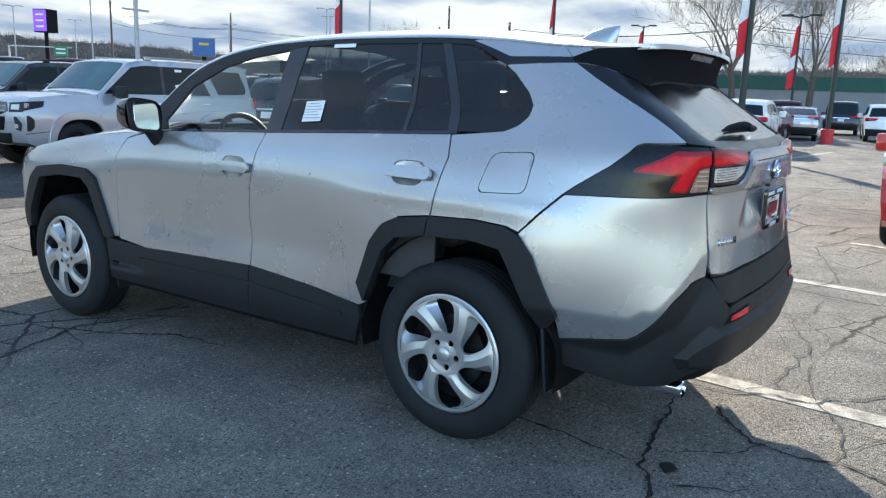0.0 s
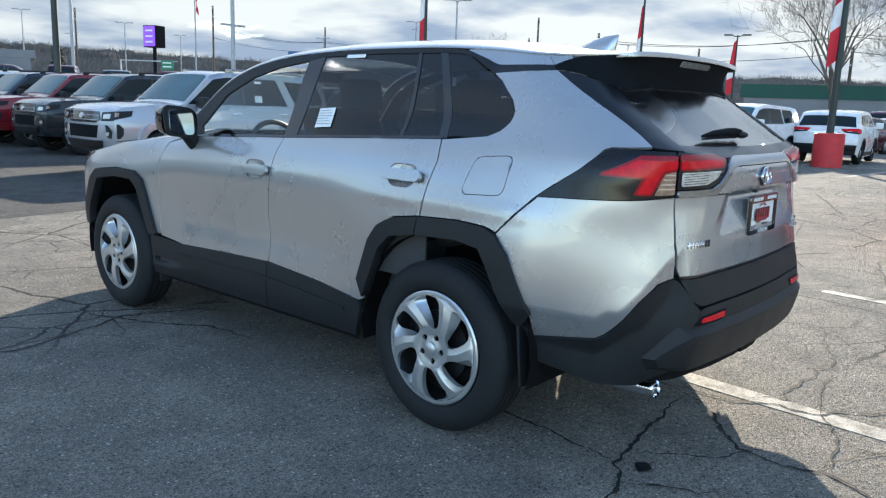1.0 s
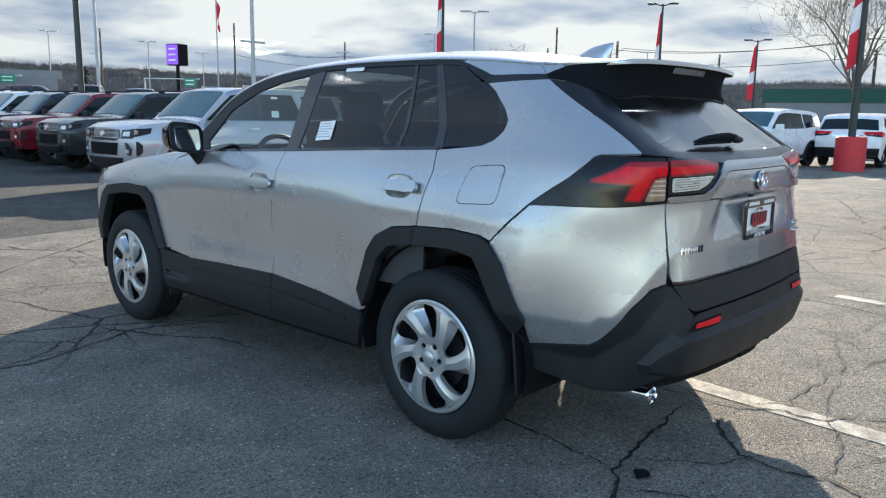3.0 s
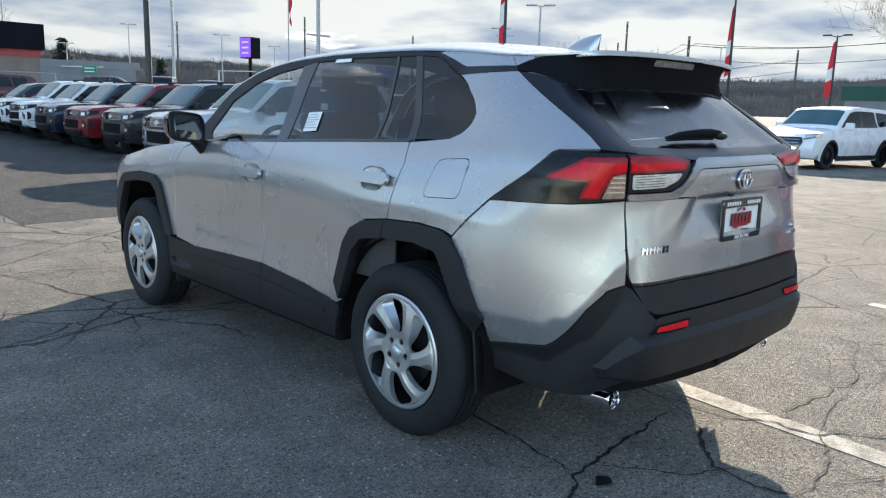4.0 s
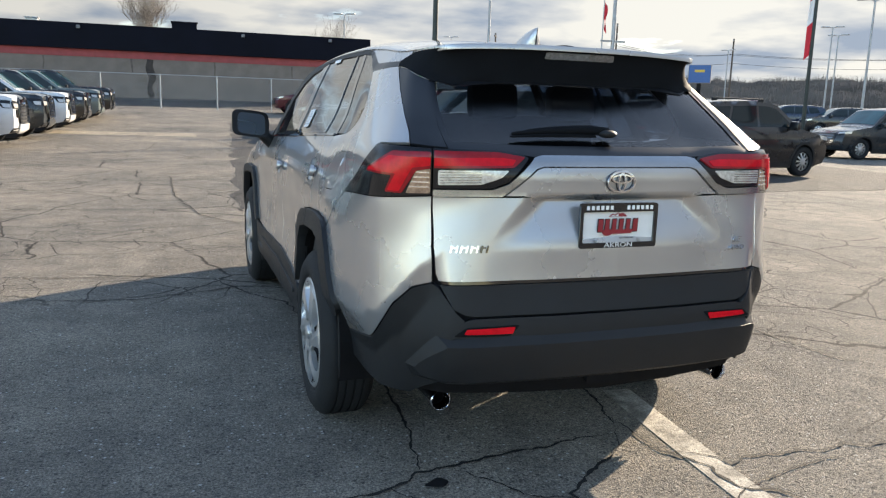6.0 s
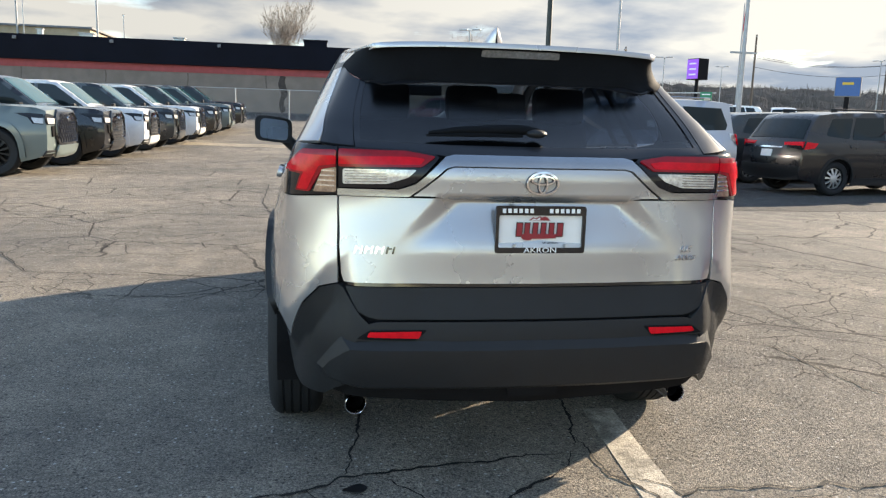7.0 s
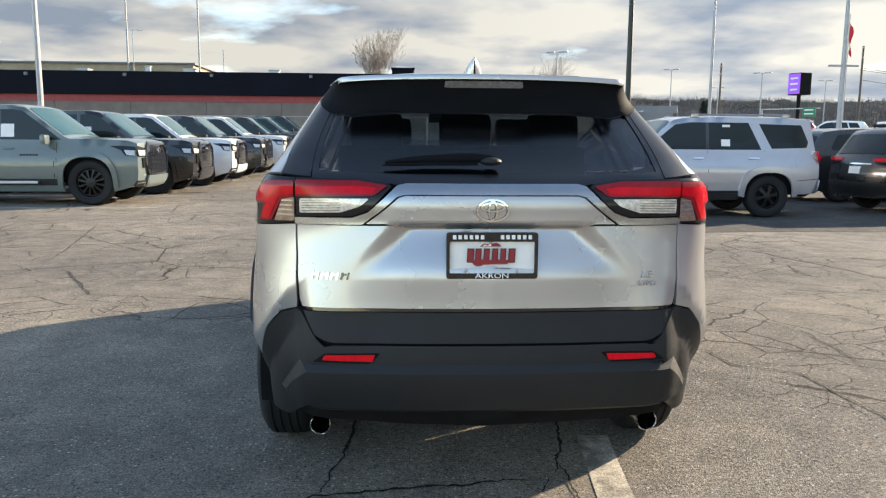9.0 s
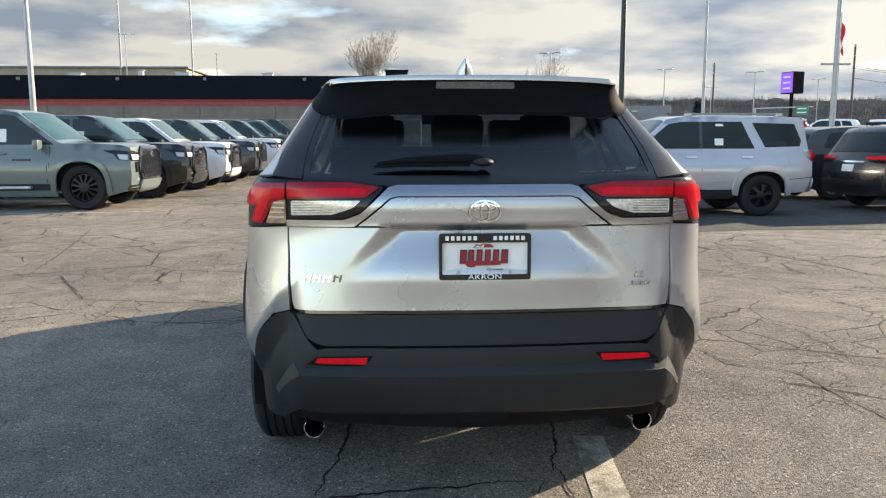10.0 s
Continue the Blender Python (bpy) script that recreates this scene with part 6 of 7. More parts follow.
def offroad_extras(car, B, bowed):
    f = lambda poly, m, lab, nm, off=.01, holes=(): sheet(nm, poly, B.face(1), (0, 0, .7), m, car, lab, off=off, thick=.03, step=.12, holes=holes)
    f(wide([(.50, 1.06), (.56, .93), (.44, .88)]), M_GLOSSBLACK, "black upper grille", "grille")
    for k in range(2):
        f(wide([(.52, .915 + k * .075), (.53, .927 + k * .075)]), M_SATIN, "bright grille bar", "grille_bar", .022)
    f(wide([(.50, .84), (.47, .64)]), M_DARK, "black lower grille", "lower_grille")
    f(wide([(.62, .60), (.55, .46)]), M_GALV if car.get("bright") else M_CLAD, "bumper skid plate", "skid_plate", .03)
    ring = [(.065 * math.cos(k * math.tau / 16), .985 + .045 * math.sin(k * math.tau / 16)) for k in range(16)]
    f(ring, M_CHROME, "chrome oval emblem", "emblem", .03)
    lamp_pair(car, B, 1, [(.585, 1.05), (.90, 1.07), (.95, .98), (.86, .92), (.60, .91)], M_SMOKE, "headlamp", "headlamp", .012, ([(.64, 1.02), (.80, 1.03), (.80, .95), (.64, .95)], M_CLEAR))
    lamp_pair(car, B, 1, [(.88, 1.055), (.95, 1.05), (.95, .985), (.90, .98)], M_AMBER, "amber side lamp", "side_lamp", .016)
    lamp_pair(car, B, 1, [(.70, .85), (.74, .85), (.85, .75), (.83, .64), (.75, .66)], M_CLAD, "black fog lamp surround", "fog_surround", .012, ([(.72, .74), (.79, .74), (.79, .68), (.72, .68)], M_CLEAR))
    t = lambda poly, m, lab, nm, off=.01: sheet(nm, poly, B.face(-1), (0, 0, .7), m, car, lab, off=off, thick=.03, step=.12)
    for s in (1, -1):
        sheet("headlamp_side", [(2.36, 1.07), (2.06, 1.085), (2.11, 1.00), (2.37, .95)], bowed(B.side(s)), (0, 0, .7), M_SMOKE, car, "headlamp side", off=.012, thick=.03, step=.1)
        sheet("fog_side", [(2.38, .87), (2.34, .87), (2.27, .81), (2.27, .70), (2.33, .64), (2.38, .64)], bowed(B.side(s)), (0, 0, .7), M_CLAD, car, "black fog lamp surround", off=.010, thick=.03, step=.1)
        sheet("tail_lamp", [(-2.40, 1.19), (-2.20, 1.20), (-2.24, 1.10), (-2.41, 1.02)], bowed(B.side(s)), (0, 0, .7), M_CLEAR, car, "clear and red tail lamp", off=.012, thick=.03, step=.1)
        sheet("fuel_door", rounded([(-1.98, 1.08), (-1.80, 1.08), (-1.80, .92), (-1.98, .92)], .03), bowed(B.side(s)), (0, 0, .7), car.children[0].data.materials[0], car, "", off=.006, thick=.004, step=.1)
    lamp_pair(car, B, -1, [(.78, 1.19), (.92, 1.19), (.92, .99), (.80, 1.02)], M_RED, "red tail lamp", "tail_lamp", .012)
    for s in (1, -1):
        sheet("window_paper", [(-.42, 1.40), (-.58, 1.40), (-.58, 1.28), (-.42, 1.28)], bowed(B.side(s)), (0, 0, .7), M_PAPER, car, "white paper on the window", off=.010, thick=.003, step=.3)
        sheet("window_paper", [(-.44, 1.66), (-.58, 1.66), (-.58, 1.62), (-.44, 1.62)], bowed(B.side(s)), (0, 0, .7), M_PAPER, car, "white strip label", off=.010, thick=.003, step=.3)
        sheet("step_board", [(.95, .44), (-.72, .44), (-.72, .34), (.95, .34)], bowed(B.side(s)), (0, 0, .7), M_CLAD, car, "black side step", off=.06, thick=.10, step=.3)
    for s in (1, -1):
        sheet("bumper_gap", [(-2.405, .712), (-1.80, .672), (-1.80, .662), (-2.405, .700)], bowed(B.side(s)), (0, 0, .7), M_DARK, car, "", off=.003, thick=.004, step=.2)
        sheet("bumper_gap", [(2.405, .60), (1.98, .64), (1.98, .632), (2.405, .590)], bowed(B.side(s)), (0, 0, .7), M_DARK, car, "", off=.003, thick=.004, step=.2)
        sheet("body_moulding", [(-.80, .66), (.98, .63), (.98, .60), (-.80, .63)], bowed(B.side(s)), (0, 0, .7), car.children[0].data.materials[0], car, "", off=.018, thick=.02, step=.3)
    t(wide([(.90, .68), (.88, .46)]), car.children[0].data.materials[0], "painted rear bumper", "rear_bumper", .03)
    t(wide([(.16, 1.0), (.16, .86)]), M_WHITE, "white plate", "plate", .015)
    sheet("tail_spoiler", wide([(.72, -2.00), (.70, -2.18)]), lambda a, b: np.stack([a, b, 1.785 - .05 * np.abs(a) + 0 * b], 1), (0, -2, 1.2), car.children[0].data.materials[0], car, "", 0, .04, .2)


def make_offroad(name_label, paint, at, wheel_paint=None, rail=True):
    B = Body(4.83, 1.92, 1.18, [(-2.36, .44), (-2.41, .62), (-2.40, .98), (-2.35, 1.14), (-2.33, 1.19), (-2.20, 1.70), (-2.10, 1.765), (-1.5, 1.79), (-.4, 1.80), (.28, 1.775), (.46, 1.74), (1.02, 1.24), (1.12, 1.20), (1.7, 1.185), (2.22, 1.14), (2.36, 1.07), (2.405, .90), (2.415, .62), (2.36, .46), (2.20, .40)], (-1.295, 1.495), .385, lean=.15, nose=.13, floor=.42)
    B.square, B.flare, B.proud, B.tail, B.crease, B.arch_end, B.short = 2.7, 1.46, .045, .03, .055, .04, (-1.75, .77)
    B.mirror, B.H, B.gaps = .78, 1.80, ((1.10, .5, 1.2), (-.17, .5, 1.2), (-1.22, .8, 1.2))
    panes = ([(.96, 1.22), (.42, 1.66), (.16, 1.70), (-.14, 1.70), (-.14, 1.22)], [(-.20, 1.22), (-.20, 1.70), (-.92, 1.70), (-1.16, 1.22)], [(-1.36, 1.24), (-1.12, 1.68), (-1.96, 1.66), (-2.14, 1.36), (-2.10, 1.26)])
    return vehicle("offroad_suv", name_label, B, paint, at, "suv", wheel_paint, panes, ((1.02, 1.24), (.46, 1.74)), ((-2.33, 1.19), (-2.20, 1.70)), offroad_extras, (-1.7, .1) if rail else False, ((.02, 1.06), (-1.0, 1.06)), None, "row of boxy SUVs", None if paint is not C_SILVER else M_CHROME, "car")


def truck_extras(car, B, bowed):
    f = lambda poly, m, lab, nm, off=.01, holes=(): sheet(nm, poly, B.face(1), (0, 0, .7), m, car, lab, off=off, thick=.04, step=.12, holes=holes)
    paint = car.children[0].data.materials[0]
    grille = f(rounded(wide([(.48, 1.225), (.60, 1.12), (.62, .76), (.54, .62)]), .04), M_GLOSSBLACK, "black grille", "grille", .015)
    outer = rounded(wide([(.53, 1.25), (.66, 1.13), (.68, .74), (.58, .60)]), .05)
    inner = rounded(wide([(.47, 1.205), (.59, 1.105), (.61, .765), (.53, .645)]), .04)
    sheet("grille_frame", outer, B.face(1), (0, 0, .7), M_GLOSSBLACK, car, "grille surround", off=.045, thick=.06, step=.12, holes=[inner])
    if car.get("bars"):
        for k in range(5):
            sheet("grille_bar", wide([(.57, .70 + k * .088), (.575, .722 + k * .088)]), B.face(1), (0, 0, .7), M_DARKCHROME, grille, "", off=.034, thick=.03, step=.2)
    else:
        for r in range(6):
            for c in range(-4, 5):
                x, z = c * .135 + (r % 2) * .067, .69 + r * .088
                if abs(x) > .53 or (abs(x) > .45 and r in (0, 5)):
                    continue
                six = [(math.cos(k * math.tau / 6 + math.pi / 6), math.sin(k * math.tau / 6 + math.pi / 6)) for k in range(6)]
                sheet("grille_cell", [(x + .071 * a, z + .054 * b) for a, b in six], B.face(1), (0, 0, .7), M_DARKCHROME, grille, "", off=.030, thick=.015, step=.3, holes=[[(x + .066 * a, z + .050 * b) for a, b in six]])
    ring = [(.075 * math.cos(k * math.tau / 16), 1.10 + .05 * math.sin(k * math.tau / 16)) for k in range(16)]
    f(ring, M_CHROME, "chrome oval emblem", "emblem", .045)
    f(wide([(.60, .60), (.64, .55), (.60, .42), (.50, .39)]), paint, "painted front bumper bar", "front_bumper", .06)
    lamp_pair(car, B, 1, [(.64, .50), (.98, .50), (.96, .40), (.62, .38)], M_CLAD, "black bumper corner", "bumper_corner", .03)
    lamp_pair(car, B, 1, [(.67, 1.15), (.90, 1.19), (.98, 1.14), (.95, .99), (.70, .98)], M_SMOKE, "headlamp", "headlamp", .02, ([(.69, 1.10), (.94, 1.11), (.93, 1.00), (.71, 1.00)], M_CLEAR))
    lamp_pair(car, B, 1, [(.72, .96), (.80, .96), (.80, .76), (.72, .76)], M_DARK, "black air intake", "side_intake", .02)
    for s in (1, -1):
        sheet("headlamp_wing", [(2.87, 1.18), (2.60, 1.20), (2.36, 1.19), (2.60, 1.11), (2.70, 1.00), (2.88, .99)], bowed(B.side(s)), (0, 0, .7), M_SMOKE, car, "headlamp side", off=.012, thick=.03, step=.12)
        sheet("headlamp_lens", [(2.88, 1.10), (2.66, 1.11), (2.73, 1.01), (2.89, 1.00)], bowed(B.side(s)), (0, 0, .7), M_CLEAR, car, "clear headlamp lens", off=.018, thick=.03, step=.12)
        sheet("door_gap", [(1.205, 1.16), (1.195, 1.16), (1.195, .55), (1.205, .55)], bowed(B.side(s)), (0, 0, .7), M_DARK, car, "", off=.003, thick=.004, step=.3)
        for k in range(6):
            sheet("model_badge", [(.90 - k * .062, .990), (.85 - k * .062, .990), (.85 - k * .062, 1.022), (.90 - k * .062, 1.022)], bowed(B.side(s)), (0, 0, .7), M_CLAD, car, "", off=.006, thick=.006, step=.3)
        sheet("window_paper", [(.42, 1.62), (.16, 1.62), (.16, 1.36), (.42, 1.36)], bowed(B.side(s)), (0, 0, .7), M_PAPER, car, "white price sheet on the window", off=.010, thick=.003, step=.3)
        part("running_board", box((s * 1.0, -.25, .46), (.16, 2.3, .06), None, .02), M_GALV, car, "metal running board")


def make_truck(label, paint, at, wheel_paint=None, bars=False, bright=False):
    B = Body(5.93, 2.03, 1.24, [(-2.92, .58), (-2.96, .72), (-2.955, 1.36), (-2.92, 1.40), (-1.16, 1.40), (-1.10, 1.36), (-1.04, 1.42), (-.92, 1.94), (-.74, 1.985), (.4, 1.995), (.62, 1.96), (1.40, 1.37), (1.50, 1.335), (2.2, 1.325), (2.72, 1.305), (2.90, 1.245), (2.945, 1.08), (2.955, .70), (2.92, .44), (2.76, .36)], (-1.75, 1.90), .455, lean=.15, nose=.13, floor=.46)
    B.square, B.flare, B.proud, B.crease = 2.6, 1.40, .042, .045
    B.mirror, B.H, B.gaps = 1.10, 1.995, ((1.25, .55, 1.26), (.12, .55, 1.26), (-.92, .55, 1.26))
    panes = ([(1.34, 1.31), (.58, 1.88), (.40, 1.91), (.16, 1.91), (.16, 1.31)], [(.08, 1.31), (.08, 1.91), (-.66, 1.90), (-.80, 1.84), (-.88, 1.31)])

    def ex(car, B, bowed):
        if bars:
            car["bars"] = 1
        if bright:
            car["bright"] = 1
        truck_extras(car, B, bowed)
        for k in ("bars", "bright"):
            if k in car:
                del car[k]
    return vehicle("pickup_truck", label, B, paint, at, "truck", wheel_paint, panes, ((1.40, 1.37), (.62, 1.96)), ((-1.04, 1.42), (-.92, 1.94)), ex, False, ((.32, 1.13), (-.70, 1.13)), None, "row of pickup trucks", paint, "pickup truck")


def crossover_extras(car, B, bowed):
    f = lambda poly, m, lab, nm, off=.01: sheet(nm, poly, B.face(1), (0, 0, .7), m, car, lab, off=off, thick=.03, step=.12)
    t = lambda poly, m, lab, nm, off=.01: sheet(nm, poly, B.face(-1), (0, 0, .7), m, car, lab, off=off, thick=.03, step=.12)
    f(wide([(.55, .86), (.62, .74), (.50, .46)]), M_GLOSSBLACK, "black grille", "grille", .015)
    for k in range(4):
        sheet("grille_bar", wide([(.52, .54 + k * .08), (.54, .565 + k * .08)]), B.face(1), (0, 0, .7), M_SATIN, car, "", off=.03, thick=.02, step=.2)
    lamp_pair(car, B, 1, [(.58, .92), (.86, .95), (.86, .86), (.60, .80)], M_SMOKE, "headlamp", "headlamp", .012, ([(.62, .90), (.82, .92), (.82, .87), (.64, .84)], M_CLEAR))
    t(wide([(.88, .60), (.84, .34), (.5, .30)]), M_CLAD, "black rear bumper", "rear_bumper", .02)
    lamp_pair(car, B, -1, [(.40, 1.06), (.90, 1.08), (.90, .92), (.52, .96)], M_SMOKE, "tail lamp", "tail_lamp", .012, ([(.42, 1.05), (.88, 1.07), (.88, 1.0), (.46, 1.0)], M_RED))
    t(wide([(.155, .90), (.155, .76)]), M_WHITE, "white plate", "plate", .016)
    t(wide([(.42, .97), (.40, .94)]), M_CHROME, "bright tail trim", "tail_trim", .016)
    for s in (1, -1):
        a = -B.L / 2
        sheet("tail_lamp_side", [(a + .02, 1.08), (a + .42, 1.05), (a + .30, .95), (a + .04, .92)], bowed(B.side(s)), (0, 0, .7), M_RED, car, "red tail lamp", off=.012, thick=.03, step=.1)
        sheet("headlamp_side", [(-a - .05, .93), (-a - .36, .97), (-a - .30, .88), (-a - .05, .85)], bowed(B.side(s)), (0, 0, .7), M_CLEAR, car, "headlamp side", off=.012, thick=.03, step=.1)
        for y in (.92, -.18, -1.05):
            sheet("door_gap", [(y, 1.04), (y - .008, 1.04), (y - .008, .42), (y, .42)], bowed(B.side(s)), (0, 0, .7), M_DARK, car, "", off=.003, thick=.004, step=.3)


def make_crossover(label, paint, at, wheel_paint=None, L=4.62, H=1.69, lower=None, rail=False):
    h = H - 1.69
    B = Body(L, 1.86, 1.10, [(-L / 2 + .08, .34), (-L / 2 + .01, .50), (-L / 2, .72), (-L / 2 + .05, 1.02), (-L / 2 + .12, 1.10), (-L / 2 + .42, 1.52 + h), (-L / 2 + .52, 1.60 + h), (-L / 2 + 1.0, 1.655 + h), (-.3, 1.69 + h), (.25, 1.655 + h), (.50, 1.60 + h), (1.10, 1.16), (1.22, 1.10), (L / 2 - .35, .98), (L / 2 - .10, .88), (L / 2 - .01, .70), (L / 2, .46), (L / 2 - .10, .32), (L / 2 - .3, .28)], (-L / 2 + .98, L / 2 - .93), .355, lean=.20, nose=.22, floor=.30)
    B.mirror, B.H, B.gaps = .82, H, ()
    panes = ([(.98, 1.13), (.46, 1.52 + h), (.22, 1.575 + h), (-.10, 1.59 + h), (-.10, 1.13)], [(-.17, 1.13), (-.17, 1.59 + h), (-.85, 1.57 + h), (-.98, 1.14)], rounded([(-1.06, 1.15), (-.93, 1.565 + h), (-L / 2 + .85, 1.54 + h), (-L / 2 + .66, 1.20)], .05))
    return vehicle("crossover", label, B, paint, at, "car", wheel_paint, panes, ((1.10, 1.16), (.50, 1.60 + h)), ((-L / 2 + .12, 1.10), (-L / 2 + .42, 1.52 + h)), crossover_extras, (-1.4, .1) if rail else False, ((.02, .98), (-.95, .99)), lower or M_CLAD, "", paint, "car")


def make_sedan(label, paint, at, wheel_paint=None):
    L = 4.80
    B = Body(L, 1.84, .96, [(-2.32, .30), (-2.39, .48), (-2.40, .80), (-2.36, .98), (-2.24, 1.06), (-1.86, 1.09), (-1.20, 1.36), (-.9, 1.43), (-.2, 1.455), (.12, 1.43), (.32, 1.38), (1.06, 1.00), (1.2, .95), (2.05, .82), (2.30, .72), (2.39, .52), (2.37, .32), (2.15, .24)], (-1.42, 1.42), .335, lean=.26, nose=.24, floor=.24)
    B.mirror, B.H, B.gaps = .78, 1.455, ()
    panes = ([(.94, .99), (.30, 1.33), (.05, 1.385), (-.16, 1.39), (-.16, .99)], [(-.23, .99), (-.23, 1.39), (-.85, 1.375), (-1.30, 1.20), (-1.30, 1.02)])
    return vehicle("sedan", label, B, paint, at, "car", wheel_paint, panes, ((1.06, 1.00), (.32, 1.38)), ((-1.86, 1.09), (-1.20, 1.36)), crossover_extras, False, ((-.02, .88), (-1.0, .9)), paint, "", paint, "car")


def carpaint(name, base, metal=0.3, rough=0.28):
    return mat(name, base, rough, metal, 0.04, 3.0, coat=0.8, spec=0.4)


C_SILVER = carpaint("silver_car_paint", (0.42, 0.435, 0.48), .5, .22)
C_WHITE = carpaint("white_car_paint", (0.74, 0.74, 0.74), 0.0)
C_RED = carpaint("red_car_paint", (0.20, 0.012, 0.020), .35)
C_BRIGHTRED = carpaint("bright_red_paint", (0.42, 0.015, 0.018), .1)
C_MAROON = carpaint("maroon_paint", (0.075, 0.006, 0.014), .3)
C_NAVY = carpaint("dark_blue_paint", (0.010, 0.016, 0.040), .3)
C_GREY = carpaint("dark_grey_paint", (0.045, 0.052, 0.060), .5)
C_SLATE = carpaint("slate_paint", (0.020, 0.026, 0.032), .35)
C_INK = carpaint("blue_black_paint", (0.008, 0.012, 0.016), .1)
C_BLACK = carpaint("black_car_paint", (0.008, 0.008, 0.010), .1)
C_SAGE = carpaint("sage_grey_paint", (0.115, 0.145, 0.142), .0, .3)


def parked(x, y, az):
    """The pose of a vehicle midway at (x, y) with its nose towards azimuth az (degrees from +x)."""
    return pose(x, y, gz(y), 0, 0, az - 90)


# the row with its noses to the west
make_offroad("silver boxy SUV with black wheels parked on dark asphalt", C_SILVER, parked(5.0, 10.9, 180), M_BLACKALLOY)
for label, paint, x, y, wp in (
        ("black boxy SUV with silver wheels parked in a row", C_INK, 5.95, 15.8, M_ALLOY), ("dark red boxy SUV parked in a row", C_RED, 5.95, 18.6, M_ALLOY),
        ("dark blue boxy SUV parked in a row", C_NAVY, 5.95, 21.2, M_ALLOY), ("white boxy SUV parked in a row", C_WHITE, 5.9, 23.7, M_ALLOY),
        ("white boxy SUV at the far end of a row", C_WHITE, 5.9, 26.1, M_BLACKALLOY)):
    make_offroad(label, paint, parked(x, y, 180), wp)
make_crossover("dark grey crossover at the far end of a row", C_GREY, parked(5.6, 28.5, 180), M_BLACKALLOY)
# the row of trucks with their noses to the east
for i, (label, paint, wp, bars, bright) in enumerate((
        ("sage grey pickup truck with black wheels", C_SAGE, M_BLACKALLOY, False, True), ("black pickup truck with a barred grille", C_BLACK, M_BLACKALLOY, True, True),
        ("white pickup truck with a barred grille", C_WHITE, M_ALLOY, True, True), ("dark grey pickup truck with a mesh grille", C_SLATE, M_BLACKALLOY, False, True),
        ("white pickup truck with a mesh grille", C_WHITE, M_BLACKALLOY, False, True), ("black pickup truck with a barred grille", C_BLACK, M_ALLOY, True, True),
        ("sage grey pickup truck with a mesh grille", C_SAGE, M_ALLOY, False, True), ("black pickup truck at the far end of the row", C_BLACK, M_ALLOY, True, True))):
    y = 13.3 + 3.2 * i
    make_truck(label, paint, parked(-5.5 + .078 * 3.2 * i - 2.96, y, 0), wp, bars, bright)
# behind the silver SUV and across the lot
make_crossover("black crossover with its tail towards the lane", C_BLACK, parked(9.7 + 1.31 - .1, 10.5 + .95, 6), M_ALLOY, rail=True)
make_crossover("dark slate crossover with its tail towards the lane", C_SLATE, parked(11.0, 14.4, 2), M_ALLOY)
make_crossover("maroon three-row crossover by the fence", C_MAROON, parked(6.5, 40.7, 180), M_ALLOY, 4.95, 1.73)
make_crossover("white crossover facing the lane", C_WHITE, parked(20.4, 6.5, 172), M_BLACKALLOY, 4.9, 1.69)
make_crossover("white crossover with black cladding and its tail to the lane", C_WHITE, parked(23.9, 4.6, 4), M_ALLOY, 4.3, 1.60)
make_crossover("maroon crossover with its tail to the lane", C_MAROON, parked(25.9, 13.2, 3), M_ALLOY)
make_crossover("dark blue grey crossover across the lot", C_SLATE, parked(22.3, 17.3, 172), M_ALLOY, 4.9, 1.75)
make_crossover("black crossover across the lot", C_BLACK, parked(28.0, 16.8, 175), M_ALLOY)
make_sedan("dark red sedan across the lot", C_MAROON, parked(31.0, 5.9, 170), M_ALLOY)
make_sedan("silver sedan with its tail to the lane", C_SILVER, parked(35.2, 4.9, 8), M_ALLOY)
make_crossover("maroon SUV behind the silver sedan", C_MAROON, parked(41.5, 6.6, 8), M_ALLOY, 4.9, 1.80)
make_crossover("black SUV with its tail to the lane", C_BLACK, parked(46.8, 4.5, 6), M_ALLOY, 5.1, 1.88)
make_crossover("white SUV with its tail to the lane", C_WHITE, parked(37.9, 1.6, 8), M_ALLOY)
make_sedan("bright red sedan beside the lane", C_BRIGHTRED, parked(7.35, -1.92, 178), M_ALLOY)


# ---- buildings, fence ----
def building(name, label, parts_list):
    b = thing(name, label, "building")
    for nm, c, s, m, lab in parts_list:
        part(nm, box(c, s), m, b, lab)
    return b


BX0, BX1, BY = -62.0, 11.8, 50.8
store = building("store_building", "low tan block building with red band and black metal roof edge", [
    ("wall", ((BX0 + BX1) / 2, BY + 9, 2.6), (BX1 - BX0, 18, 2.7), M_BRICK, "tan block wall"),
    ("band", ((BX0 + BX1) / 2, BY + 9, 4.08), (BX1 - BX0 + .10, 18.1, .46), M_REDBAND, "faded red band"),
    ("roof_edge", ((BX0 + BX1) / 2, BY + 9 - .1, 5.09), (BX1 - BX0 + .5, 18.5, 1.54), M_ROOFBAND, "black metal roof edge"),
    ("upper_storey", (-38, BY + 14, 6.4), (42, 9, 1.7), M_ROOFTAN, "tan upper storey"),
    ("upper_coping", (-38, BY + 14, 7.3), (42.4, 9.4, .14), M_PALEWALL, "pale coping"),
])
stain_map = lambda a, b: np.stack([a, np.full_like(a, BY), b], 1)
sheet("wall_stain", wavy([(-2.62, 3.84), (-2.20, 3.84), (-2.16, 3.1), (-2.28, 2.4), (-2.24, 1.5), (-2.50, 1.42), (-2.54, 2.2), (-2.60, 3.0)], .22, .12, 6), stain_map, (0, 60, 3), M_STAIN, store, "dark rust stain on the wall", off=.006, thick=.004, step=.3)
